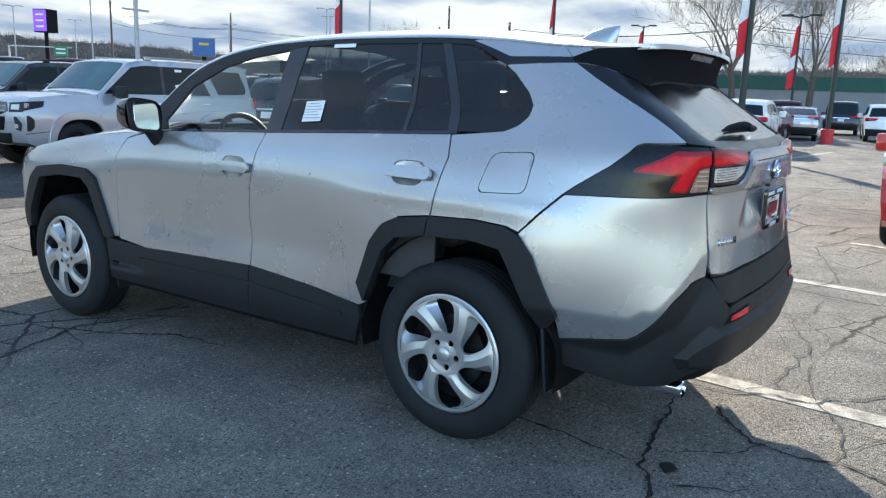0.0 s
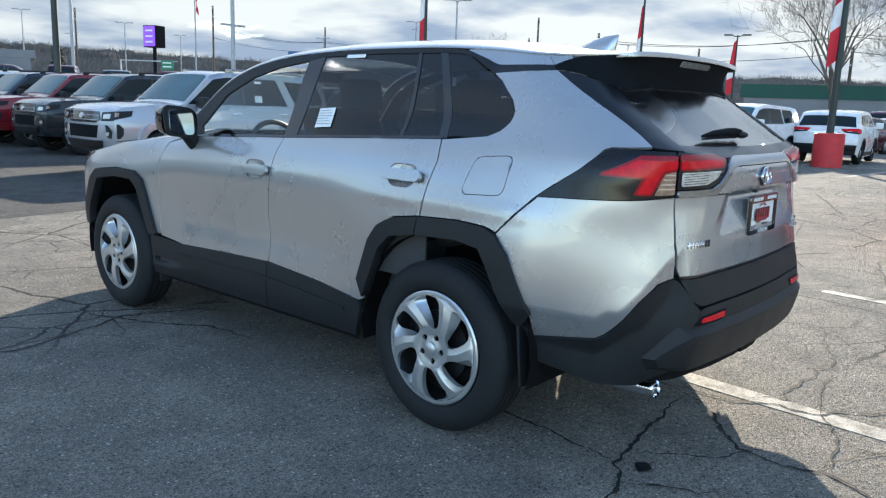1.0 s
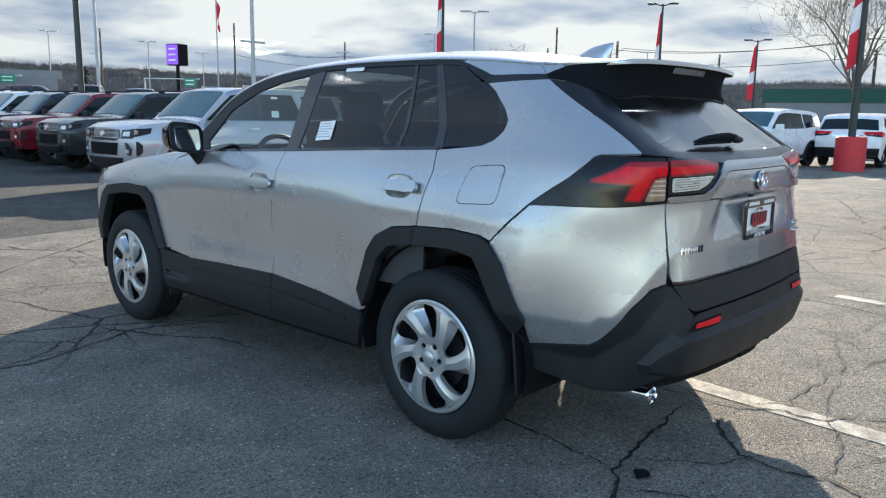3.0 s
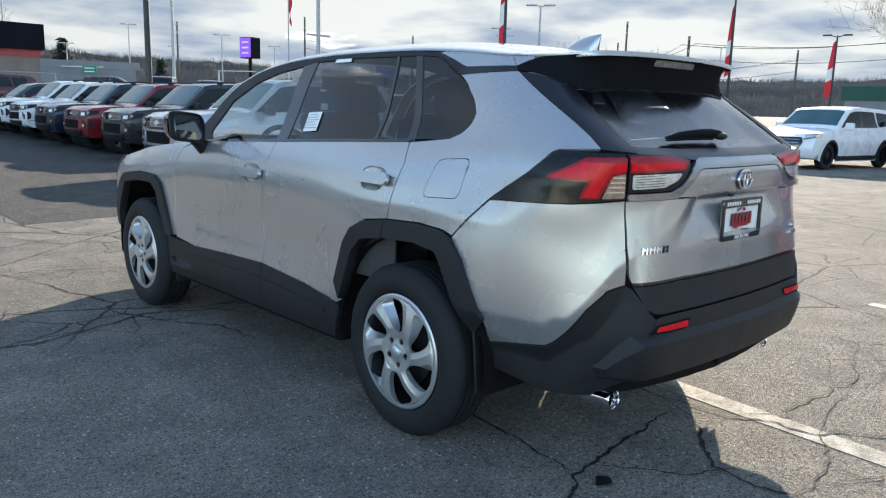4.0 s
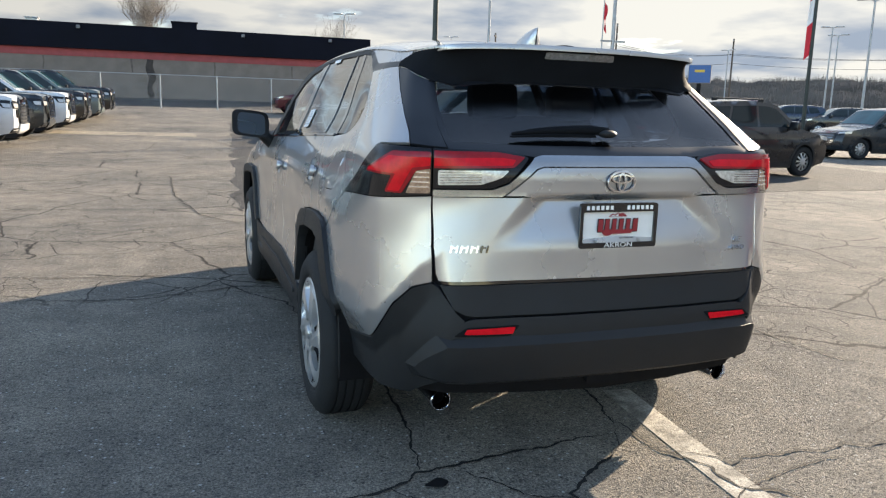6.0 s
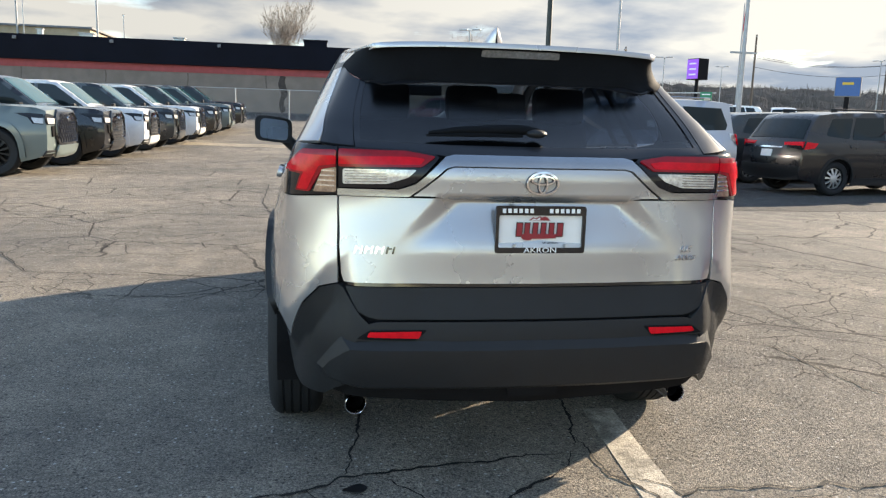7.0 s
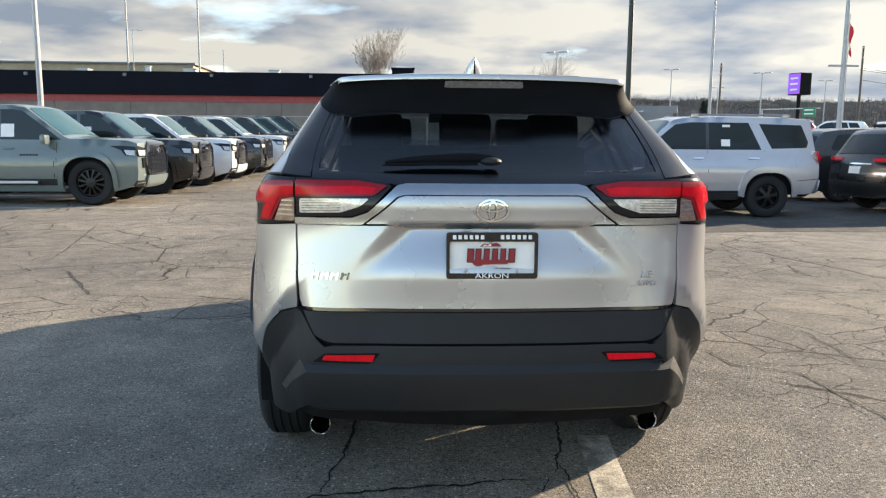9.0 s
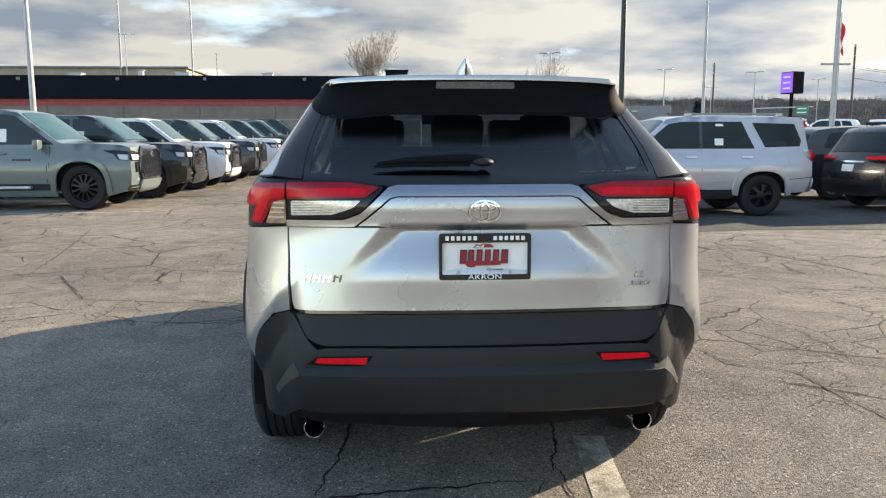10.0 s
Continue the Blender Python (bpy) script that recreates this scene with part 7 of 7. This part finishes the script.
for i in range(7):
    x = -24 + i * 5.1
    sheet("wall_streak", wavy([(x, 3.84), (x + .12, 3.84), (x + .09, 3.0), (x + .04, 2.5 - .1 * (i % 3))], .10, .15, 20 + i), stain_map, (0, 60, 3), M_STREAK, store, "faint dirt streak", off=.005, thick=.003, step=.3)
for x in (-25.5, -19.0, -13.2, -6.5, 3.4, 9.2):
    part("wall_lamp", box((x, BY - .42, 5.62), (.22, .16, .2), None, .03), M_PALEWALL, store, "small wall lamp")
for x, w, h in ((-.2, 1.6, .62), (-9.5, .7, .4), (-15.5, .9, .42), (-18.5, .35, .6), (-23, .8, .35), (-30, .6, .8)):
    bm = bmesh.new()
    add_box(bm, (x, BY + 3, 5.86 + h / 2), (w, w * .9, h), None, .03)
    add_box(bm, (x, BY + 3, 5.86 + h + .03), (w + .12, w * .9 + .12, .06))
    part("roof_unit", bm, M_GALV if x != -.2 else M_ROOFBAND, store, "rooftop air unit")
for x, h in ((-20.5, 3.6), (-31, 2.6), (-13.8, 2.2)):
    bm = tube([(x, BY + 6, 5.8), (x, BY + 6, 5.8 + h)], .035, 6)
    add_box(bm, (x, BY + 6, 5.8 + h), (1.6 if h > 2.5 else .2, .05, .05))
    part("antenna", bm, M_GALV, store, "thin rooftop antenna")

fence = thing("chain_link_fence", "galvanised chain-link fence on thin posts", "fence")
FY = 42.4
for k in range(-13, 4):
    x = 1.2 + 3.0 * k
    part("post", tube([(x, FY, gz(FY) - .05), (x, FY, gz(FY) + 1.85)], .032, 8), M_GALV, fence)
part("rail", tube([(-38, FY, gz(FY) + 1.84), (10.3, FY, gz(FY) + 1.84)], .020, 6), M_GALV, fence)
V, F = [], []


def wire(a, b, r=.0018):
    k, d = len(V), (Vector(b) - Vector(a)).normalized()
    n = Vector((d.z, 0, -d.x)) * r
    for p in (a, b):
        p = Vector(p)
        V.extend([tuple(p + n), tuple(p - n)])
    F.append((k, k + 1, k + 3, k + 2))


for k in range(0, 310):
    x = -38 + k * .16
    wire((x, FY, gz(FY) + .04), (x + 1.78, FY, gz(FY) + 1.82))
    wire((x, FY, gz(FY) + 1.82), (x + 1.78, FY, gz(FY) + .04))
tagged(link("mesh", mesh_of("mesh", V, F, smooth=False), M_GALV, fence, "diamond wire mesh"), kind="stuff")


def far_store(name, label, x, y, w, d, h, az, wall, fascia, bars=0, barmat=None):
    m = pose(x, y, gz(y), 0, 0, az)
    b = thing(name, label, "building", m)
    part("wall", box((0, d / 2, h * .36), (w, d, h * .72)), wall, b)
    part("fascia", box((0, d / 2 - .2, h * .86), (w + .6, d + .6, h * .28)), fascia, b)
    n = max(2, int(w / 5))
    for k in range(n):
        x0 = -w / 2 + (k + .5) * w / n
        wnd = part("window", box((x0, -.03, h * .34), (w / n * .66, .08, h * .46)), M_FARGLASS, b)
        part("window_frame", box((x0, -.08, h * .34), (.12, .06, h * .46)), M_GALV, wnd)
    for k in range(bars):
        part("sign_bar", box((-w * .28 + k * .85, -.56, h * .87), (.62, .06, h * .13)), barmat, b, "unreadable sign letter")
    return b


far_store("shop", "green fronted shop across the road", 78, 15.5, 20, 12, 4.0, 105, M_PALEWALL, M_STOREGREEN, 10, M_YELLOW)
far_store("shop", "pale low building across the road", 124, 82, 20, 12, 2.8, 118, M_PALEWALL, M_PALEWALL, 4, M_SIGNBLUE)
far_store("shop", "pale low building behind the lot", 112, 0, 24, 12, 3.6, 95, M_PALEWALL, M_PALEWALL)


def open_front(name, label, x, y, w, d, h, az):
    """A flat roof on posts with a recessed wall behind."""
    b = thing(name, label, "building", pose(x, y, gz(y), 0, 0, az))
    part("roof", box((0, d / 2, h - .45), (w, d, .9), None, .05), M_PALEWALL, b, "pale roof edge")
    wall = part("wall", box((0, d * .75, (h - .9) / 2), (w * .96, d * .5, h - .9)), M_PALEWALL, b)
    n = int(w / 4)
    for k in range(n):
        part("post", box((-w / 2 + .4 + k * (w - .8) / (n - 1), .35, (h - .9) / 2), (.30, .30, h - .9), None, .03), M_PALEWALL, b)
    for k in range(n - 1):
        part("window", box((-w / 2 + .4 + (k + .5) * (w - .8) / (n - 1), d * .5 - .03, h * .36), (2.4, .06, h * .42)), M_FARGLASS, wall)
    return b


open_front("motel", "low flat-roofed building with an open front", 25.8, 105.5, 25, 10, 4.4, 160)


# ---- poles, flags, signs ----
def light_pole(x, y, h, r, heads, material, label, base=None, group="light poles"):
    z0 = gz(y)
    p = thing("light_pole", label, "street lamp", pose(x, y, z0), group)
    part("pole", tube([(0, 0, 0), (0, 0, h)], (r, r * .62), 10), material, p, "", True)
    if base:
        part("base", tube([(0, 0, 0), (0, 0, base[1] - .03), (0, 0, base[1])], (base[0], base[0], base[0] - .03), 28), M_REDPAINT, p, "red painted concrete base", True)
    for k, (ax, ln, lw) in enumerate(heads):
        d = Vector((math.cos(radians(ax)), math.sin(radians(ax)), 0))
        arm = part("arm", tube([(0, 0, h - .12), tuple(d * ln * .45 + Vector((0, 0, h - .02)))], .035, 6), material, p)
        part("lamp_head", box(tuple(d * (ln * .45 + lw / 2) + Vector((0, 0, h + .02))), (lw, .34, .10), Matrix.Rotation(radians(ax), 4, "Z"), .03), material, p, "flat lamp head")
    return p


def banner(x, y, z0, z1, w, az, seed, label="tall red and white feather flag", pole=None):
    """A tall narrow flag in red and white fields, rippled."""
    b = thing("banner", label, "flag", None, "feather flags")
    d = Vector((math.cos(radians(az)), math.sin(radians(az)), 0))
    q = Vector((-d.y, d.x, 0))
    for t0, t1, red in ((0, .30, True), (.30, .52, False), (.52, 1, True)):
        Vn, Fn = [], []
        for i in range(9):
            t = t0 + (t1 - t0) * i / 8
            z = z0 + (z1 - z0) * t
            wd = w * .55 * (1 - .6 * max(0, t - .35) / .65)
            for j in range(5):
                u = j / 4
                p = d * (.05 + wd * u) + q * .10 * math.sin(5 * t + 3 * u + seed) * u
                Vn.append((x + p.x, y + p.y, z - .22 * u))
        for i in range(8):
            for j in range(4):
                a = i * 5 + j
                Fn.append((a, a + 1, a + 6, a + 5))
        link("field", mesh_of("field", Vn, Fn), M_FLAGRED if red else M_FLAGWHITE, b, "red cloth" if red else "white cloth")
    return b


light_pole(7.8, 24.0, 11.5, .11, (), M_POLEDARK, "tall dark green steel pole")
light_pole(23.1, 36.8, 9.6, .15, ((0, .9, .7), (180, .9, .7)), M_POLEGREY, "thick grey steel light pole")
part("crossbar", box((0, 0, 4.9), (1.6, .12, .10)), M_POLEGREY, bpy.data.objects["light_pole.001"])
light_pole(36.5, 87.6, 22.0, .20, (), M_POLEGREY, "very tall pale flagpole")
for x, y, h, az in ((35.4, 98.2, 9.4, 150), (43.0, 88.2, 8.2, 150), (62, 108, 9, 140), (50, 118, 8.5, 150), (40.1, 34.4, 8.3, 130), (58, 55, 8.4, 130), (64, 60, 8.4, 120), (30, 105, 7, 150), (70, 84, 8.6, 120), (88, 46, 8.6, 110), (98, 62, 8.6, 110)):
    light_pole(x, y, h, .09, ((az, .5, .8), (az + 180, .5, .8)), M_POLEGREY, "grey parking lot light pole")
light_pole(24.4, 23.1, 9.2, .09, ((135, .8, .6), (-45, .8, .6)), M_POLEDARK, "dark light pole with a red flag")
light_pole(44.2, 22.0, 8.6, .10, ((115, .8, .6), (-65, .8, .6)), M_POLEDARK, "dark light pole with a flag")
light_pole(55.8, 20.1, 7.2, .09, ((110, .8, .6), (-70, .8, .6)), M_POLEDARK, "dark light pole with a red and white flag")
light_pole(20.35, 3.95, 6.3, .11, (), M_POLEDARK, "dark light pole on a red concrete base", (.40, .95))
light_pole(31.5, 3.1, 8.8, .10, ((100, .8, .6), (-80, .8, .6)), M_POLEDARK, "dark light pole on a red concrete base", (.25, .6))
light_pole(41.1, 6.3, 6.1, .08, ((100, .8, .6), (-80, .8, .6)), M_POLEDARK, "dark light pole on a red concrete base", (.25, .6))
light_pole(-12.9, 24.4, 8.4, .11, ((20, .5, .5), (200, .5, .5)), M_POLEGREY, "pale grey light pole behind the trucks")
light_pole(-22, 60, 13, .10, (), M_POLEGREY, "thin pale pole behind the building")
light_pole(-15.4, 56, 13.5, .09, (), M_POLEGREY, "thin pale pole behind the building")
light_pole(14, 68, 8.0, .09, ((150, .5, .8), (-30, .5, .8)), M_POLEGREY, "grey parking lot light pole")
banner(24.4, 23.1, 4.0, 8.6, .42, 130, 1), banner(44.2, 22.0, 4.0, 8.2, .5, 110, 2), banner(55.8, 20.1, 3.0, 6.9, .8, 110, 3)
banner(20.35, 3.95, 2.95, 6.1, .48, 105, 4), banner(31.5, 3.1, 3.2, 8.4, .42, 98, 5), banner(41.1, 6.3, 2.5, 5.7, .6, 98, 6)


def utility_pole(x, y, h, az):
    p = thing("utility_pole", "weathered wooden utility pole with crossarms", "utility pole", pose(x, y, gz(y), 0, 0, az), "utility poles")
    part("pole", tube([(0, 0, 0), (0, 0, h)], (.17, .12), 8), M_WOODPOLE, p, "", True)
    for z, w in ((h - .5, 2.6), (h - 1.7, 2.2)):
        arm = part("crossarm", box((0, 0, z), (w, .12, .12)), M_WOODPOLE, p)
        for k in (-1, -.4, .4, 1):
            part("insulator", tube([(k * w * .45, 0, z + .06), (k * w * .45, 0, z + .24)], .05, 6), M_GALV, arm)


for x, y, h, az in ((86.7, 59, 12.0, 30), (112, 78, 12, 30), (70, 40, 8.6, 30), (60, 96, 12.5, 60), (47, 110, 11.5, 60), (84, 100, 12, 50), (72, 16, 7.5, 10), (96, 40, 9, 20)):
    utility_pole(x, y, h, az)
V, F = [], []
for (a, b) in (((86.7, 59), (112, 78)), ((70, 40), (86.7, 59)), ((72, 16), (70, 40)), ((60, 96), (84, 100)), ((84, 100), (112, 78)), ((96, 40), (112, 78)), ((72, 16), (110, -20))):
    for o, zz in ((-.9, 11), (.9, 11), (0, 9.6)):
        prev = None
        for i in range(13):
            t = i / 12
            z = zz - 3 * t * (1 - t) - (2.5 if 16 in (a[1], b[1]) or 40 in (a[1], b[1]) else 0)
            p = (a[0] + (b[0] - a[0]) * t + o * .3, a[1] + (b[1] - a[1]) * t + o, z)
            if prev:
                k = len(V)
                V += [prev, (prev[0], prev[1], prev[2] + .05), (p[0], p[1], p[2] + .05), p]
                F.append((k, k + 1, k + 2, k + 3))
            prev = p
tagged(link("overhead_cables", mesh_of("overhead_cables", V, F, smooth=False), M_CLAD), "thin black overhead cables between poles", "cable", "", "stuff")


def big_sign(x, y, z, w, h, az, label, face_mat, depth, body_mat, post_h):
    sgn = thing("road_sign", label, "sign", pose(x, y, gz(y), 0, 0, az))
    part("cabinet", box((0, 0, z), (w, depth, h), None, .08), body_mat, sgn)
    part("face", box((0, -depth / 2 - .03, z), (w * .94, .06, h * .92)), face_mat, sgn)
    part("post", tube([(0, 0, 0), (0, 0, z - h / 2)], (.32, .30), 10), M_SIGNBLACK, sgn)
    return sgn


led = big_sign(64.6, 120.5, 9.4, 2.6, 3.5, -72, "tall roadside display sign lit purple", M_LED, 2.3, M_SIGNBLACK, 9)
for k in range(3):
    part("display_bar", box((0, -1.225, 10.3 - k * .9), (1.5, .05, .26)), M_WHITE, led, "unreadable display bar")
blue = big_sign(67.4, 86.2, 5.4, 3.0, 2.5, -40, "blue rectangular roadside sign", M_SIGNBLUE, .8, M_PALEWALL, 6)
part("logo_bar", box((0, -.47, 5.8), (1.3, .05, .32)), M_YELLOW, blue, "yellow bar emblem")
for x, y, z, w, h in ((62.0, 112, 4.6, 1.9, 1.4), (28.5, 92, 3.3, 1.7, .9)):
    g = thing("road_sign", "green motorway sign on a gantry", "sign", pose(x, y, gz(y), 0, 0, -50))
    part("panel", box((0, -.2, z), (w, .1, h)), M_SIGNGREEN, g)
    for k in range(2):
        part("sign_bar", box((0, -.27, z + h * .22 - h * .42 * k), (w * .7, .04, h * .12)), M_WHITE, g, "unreadable sign line")
    part("gantry", add_box(box((-3, 0, z + h * .4), (9, .14, .14)), (-7.4, 0, z / 2 + h * .2), (.2, .2, z + h * .4)), M_GALV, g)
mon = thing("pylon_sign", "pale stone pylon sign with a flared cap", "sign", pose(137.9, 107.7, gz(107), 0, 0, -50))
part("shaft", box((0, 0, 4.7), (4.0, 1.4, 9.4), None, .05), M_PALEWALL, mon)
part("cap", tube([(0, 0, 9.4), (0, 0, 9.8), (0, 0, 10.7)], (2.3, 2.5, 3.3), 4), M_PALEWALL, mon)
for k in range(4):
    part("sign_bar", box((0, -.73, 8.3 - k * 1.1), (3.2, .06, .7)), M_GREYPRINT, mon, "unreadable sign panel")
flagpole = thing("flagpole", "tall pale flagpole with a hanging flag", "flagpole", pose(70, 116.8, gz(116.8)))
part("pole", tube([(0, 0, 0), (0, 0, 20)], (.16, .08), 8), M_POLEGREY, flagpole, "", True)
V = [(.1 + .5 * u + .12 * math.sin(9 * t), .15 * math.sin(6 * t + 4 * u), 18.8 - 4.6 * t - .9 * u) for t in np.linspace(0, 1, 13) for u in np.linspace(0, 1, 5)]
F = [(i * 5 + j, i * 5 + j + 1, i * 5 + j + 6, i * 5 + j + 5) for i in range(12) for j in range(4)]
link("flag", mesh_of("flag", V, F), M_FLAGRED, flagpole, "limp striped flag")


# far parked cars: small, but each its own
rnd = random.Random(11)
paints = (C_WHITE, C_SLATE, C_SILVER, C_MAROON, C_BLACK, C_NAVY)
words = ("white", "slate", "silver", "maroon", "black", "dark blue")
for i in range(12):
    k = rnd.randrange(6)
    az = 70 - i * 3.2
    d = 56 + rnd.uniform(-4, 10)
    make_crossover("distant %s parked car" % words[k], paints[k], parked(-3 + d * math.cos(radians(az)), -2 + d * math.sin(radians(az)), rnd.choice((150, -30, 60))), M_ALLOY, 4.7, 1.66)


# ---- trees ----
def bare_tree(x, y, h, seed, spread=.55, label="tall bare winter tree", levels=5):
    rnd = random.Random(seed)
    t = thing("tree", label, "tree", pose(x, y, gz(y)), "bare trees")
    trunk, crown = bmesh.new(), bmesh.new()
    thin = .011 if h > 12 else .013 if h > 9 else .010

    def grow(bm, p, d, ln, r, lev):
        pts, rad = [p], [r]
        n = 5 if lev < 2 else 3
        for k in range(n):
            d = (d + Vector((rnd.uniform(-1, 1), rnd.uniform(-1, 1), rnd.uniform(-.2, .5))) * (.07 + .035 * lev)).normalized()
            p = p + d * ln / n
            pts.append(p), rad.append(max(thin * .6, r * (1 - .5 * (k + 1) / n)))
        add_tube(bm, pts, rad, 7 if lev < 2 else 3, False)
        if lev >= levels:
            return
        for k in range(5 if lev == 0 else 4 if lev < 4 else 3):
            i = max(2 if lev == 0 else 1, len(pts) - 1 - k // 2) if lev == 0 else rnd.randrange(1, len(pts)) if k else len(pts) - 1
            side = Matrix.Rotation(k * math.tau / 4 + rnd.uniform(-.6, .6), 3, d) @ d.orthogonal().normalized()
            nd = (d * (1 - spread * rnd.uniform(.3, .8)) + side * spread * rnd.uniform(.6, 1.1) + Vector((0, 0, .22))).normalized()
            grow(crown, pts[i], nd, ln * rnd.uniform(.60, .80) * (1.15 if lev == 0 else 1), max(thin, rad[i] * .62), lev + 1)

    grow(trunk, Vector((0, 0, 0)), Vector((0, 0, 1)), h * .30, h * .020, 0)
    part("trunk", trunk, M_BARK, t, "", True, 60)
    part("crown", crown, M_TWIG, t, "fine bare branches")
    return t


bare_tree(62, 14.5, 17, 3, .66, levels=6), bare_tree(64, 9.0, 16, 8, .62, levels=6), bare_tree(70, 8.5, 8, 5, .7), bare_tree(74, 4, 8.5, 15, .7)
bare_tree(-3.6, 88.4, 12.5, 6, .40, levels=6), bare_tree(8, 92, 9, 9, .6), bare_tree(-14, 84, 8, 12, .6), bare_tree(22, 112, 14, 21, .55), bare_tree(76, 56, 10, 25, .65), bare_tree(80, 52, 9, 27, .65)


def conifer(x, y, h, seed):
    rnd = random.Random(seed)
    t = thing("tree", "dark evergreen conifer beyond the lot", "tree", pose(x, y, gz(y)), "evergreens")
    part("trunk", tube([(0, 0, 0), (0, 0, h * .95)], (.22, .03), 6), M_BARK, t)
    bm = bmesh.new()
    for k in range(520):
        f = rnd.random() ** .8
        z = h * (.12 + .88 * f)
        r = (1 - f) * h * .24 * rnd.uniform(.35, 1.1) + .1
        a = rnd.uniform(0, math.tau)
        p = Vector((r * math.cos(a), r * math.sin(a), z))
        u = Vector((math.cos(a), math.sin(a), -.35)) * rnd.uniform(.4, .9)
        w = Vector((-math.sin(a), math.cos(a), rnd.uniform(-.3, .3))) * rnd.uniform(.2, .45)
        q = [bm.verts.new(p - w), bm.verts.new(p + w), bm.verts.new(p + u)]
        bm.faces.new(q)
    part("crown", bm, M_EVER, t, "dense dark needles")


conifer(31, 110, 8.0, 1), conifer(34, 118, 7, 2), conifer(27, 116, 6, 3), conifer(52, 128, 7, 4), conifer(44, 130, 6.5, 5)

# far woods: a ridge covered by a bumpy canopy, with a fringe of bare twigs along every rise
rnd = random.Random(4)


def canopy(az, d):
    """Height of the wooded ridge's canopy at a bearing and distance."""
    f = min(1.0, max(0.0, (d - 165) / 175))
    x, y = d * math.cos(az), d * math.sin(az)
    low = (16.0 + 6.0 * min(1.0, max(0.0, (min(az, 4.2 - az) - .95) / .5))) * f ** 1.15 * (1 + .10 * noise.noise((az * 3.0, 0, 1)) + .05 * noise.noise((az * 11.0, 4, 1)))
    clump = 1.5 * noise.noise((x * .075, y * .075, 2)) + .9 * noise.noise((x * .21, y * .21, 7)) + .5 * noise.noise((x * .55, y * .55, 3))
    return low + clump * min(1, 4 * f) - 1.0 * (1 - f)


V, F = [], []
NA, RINGS = 1500, [165, 178, 190, 203, 215, 228, 240, 255, 270, 285, 300, 312, 324, 333, 340, 352, 400]
for i in range(NA + 1):
    az = radians(-40 + i * 200 / NA)
    for d in RINGS:
        z = canopy(az, d) if d < 360 else 8.0
        V.append((d * math.cos(az), d * math.sin(az), z))
    if i:
        n = len(RINGS)
        F += [((i - 1) * n + j, i * n + j, i * n + j + 1, (i - 1) * n + j + 1) for j in range(n - 1)]
tagged(link("backdrop", mesh_of("backdrop", V, F), M_RIDGE), "low wooded ridge in the distance", "hill", "", "structure")
V, F = [], []
for i in range(150000):
    az, d = radians(rnd.uniform(-30, 150)), rnd.uniform(180, 346)
    p = Vector((d * math.cos(az), d * math.sin(az), canopy(az, d) - .5))
    tang = Vector((-math.sin(az), math.cos(az), 0))
    q = p + tang * rnd.uniform(-.9, .9) + Vector((0, 0, rnd.uniform(1.0, 3.0)))
    k = len(V)
    V += [tuple(p - tang * .075), tuple(p + tang * .075), tuple(q)]
    F.append((k, k + 1, k + 2))
woods = link("woods", mesh_of("woods", V, F, smooth=False), M_WOODS)
tagged(woods, "distant leafless brown woods on a ridge", "woods", "", "stuff")
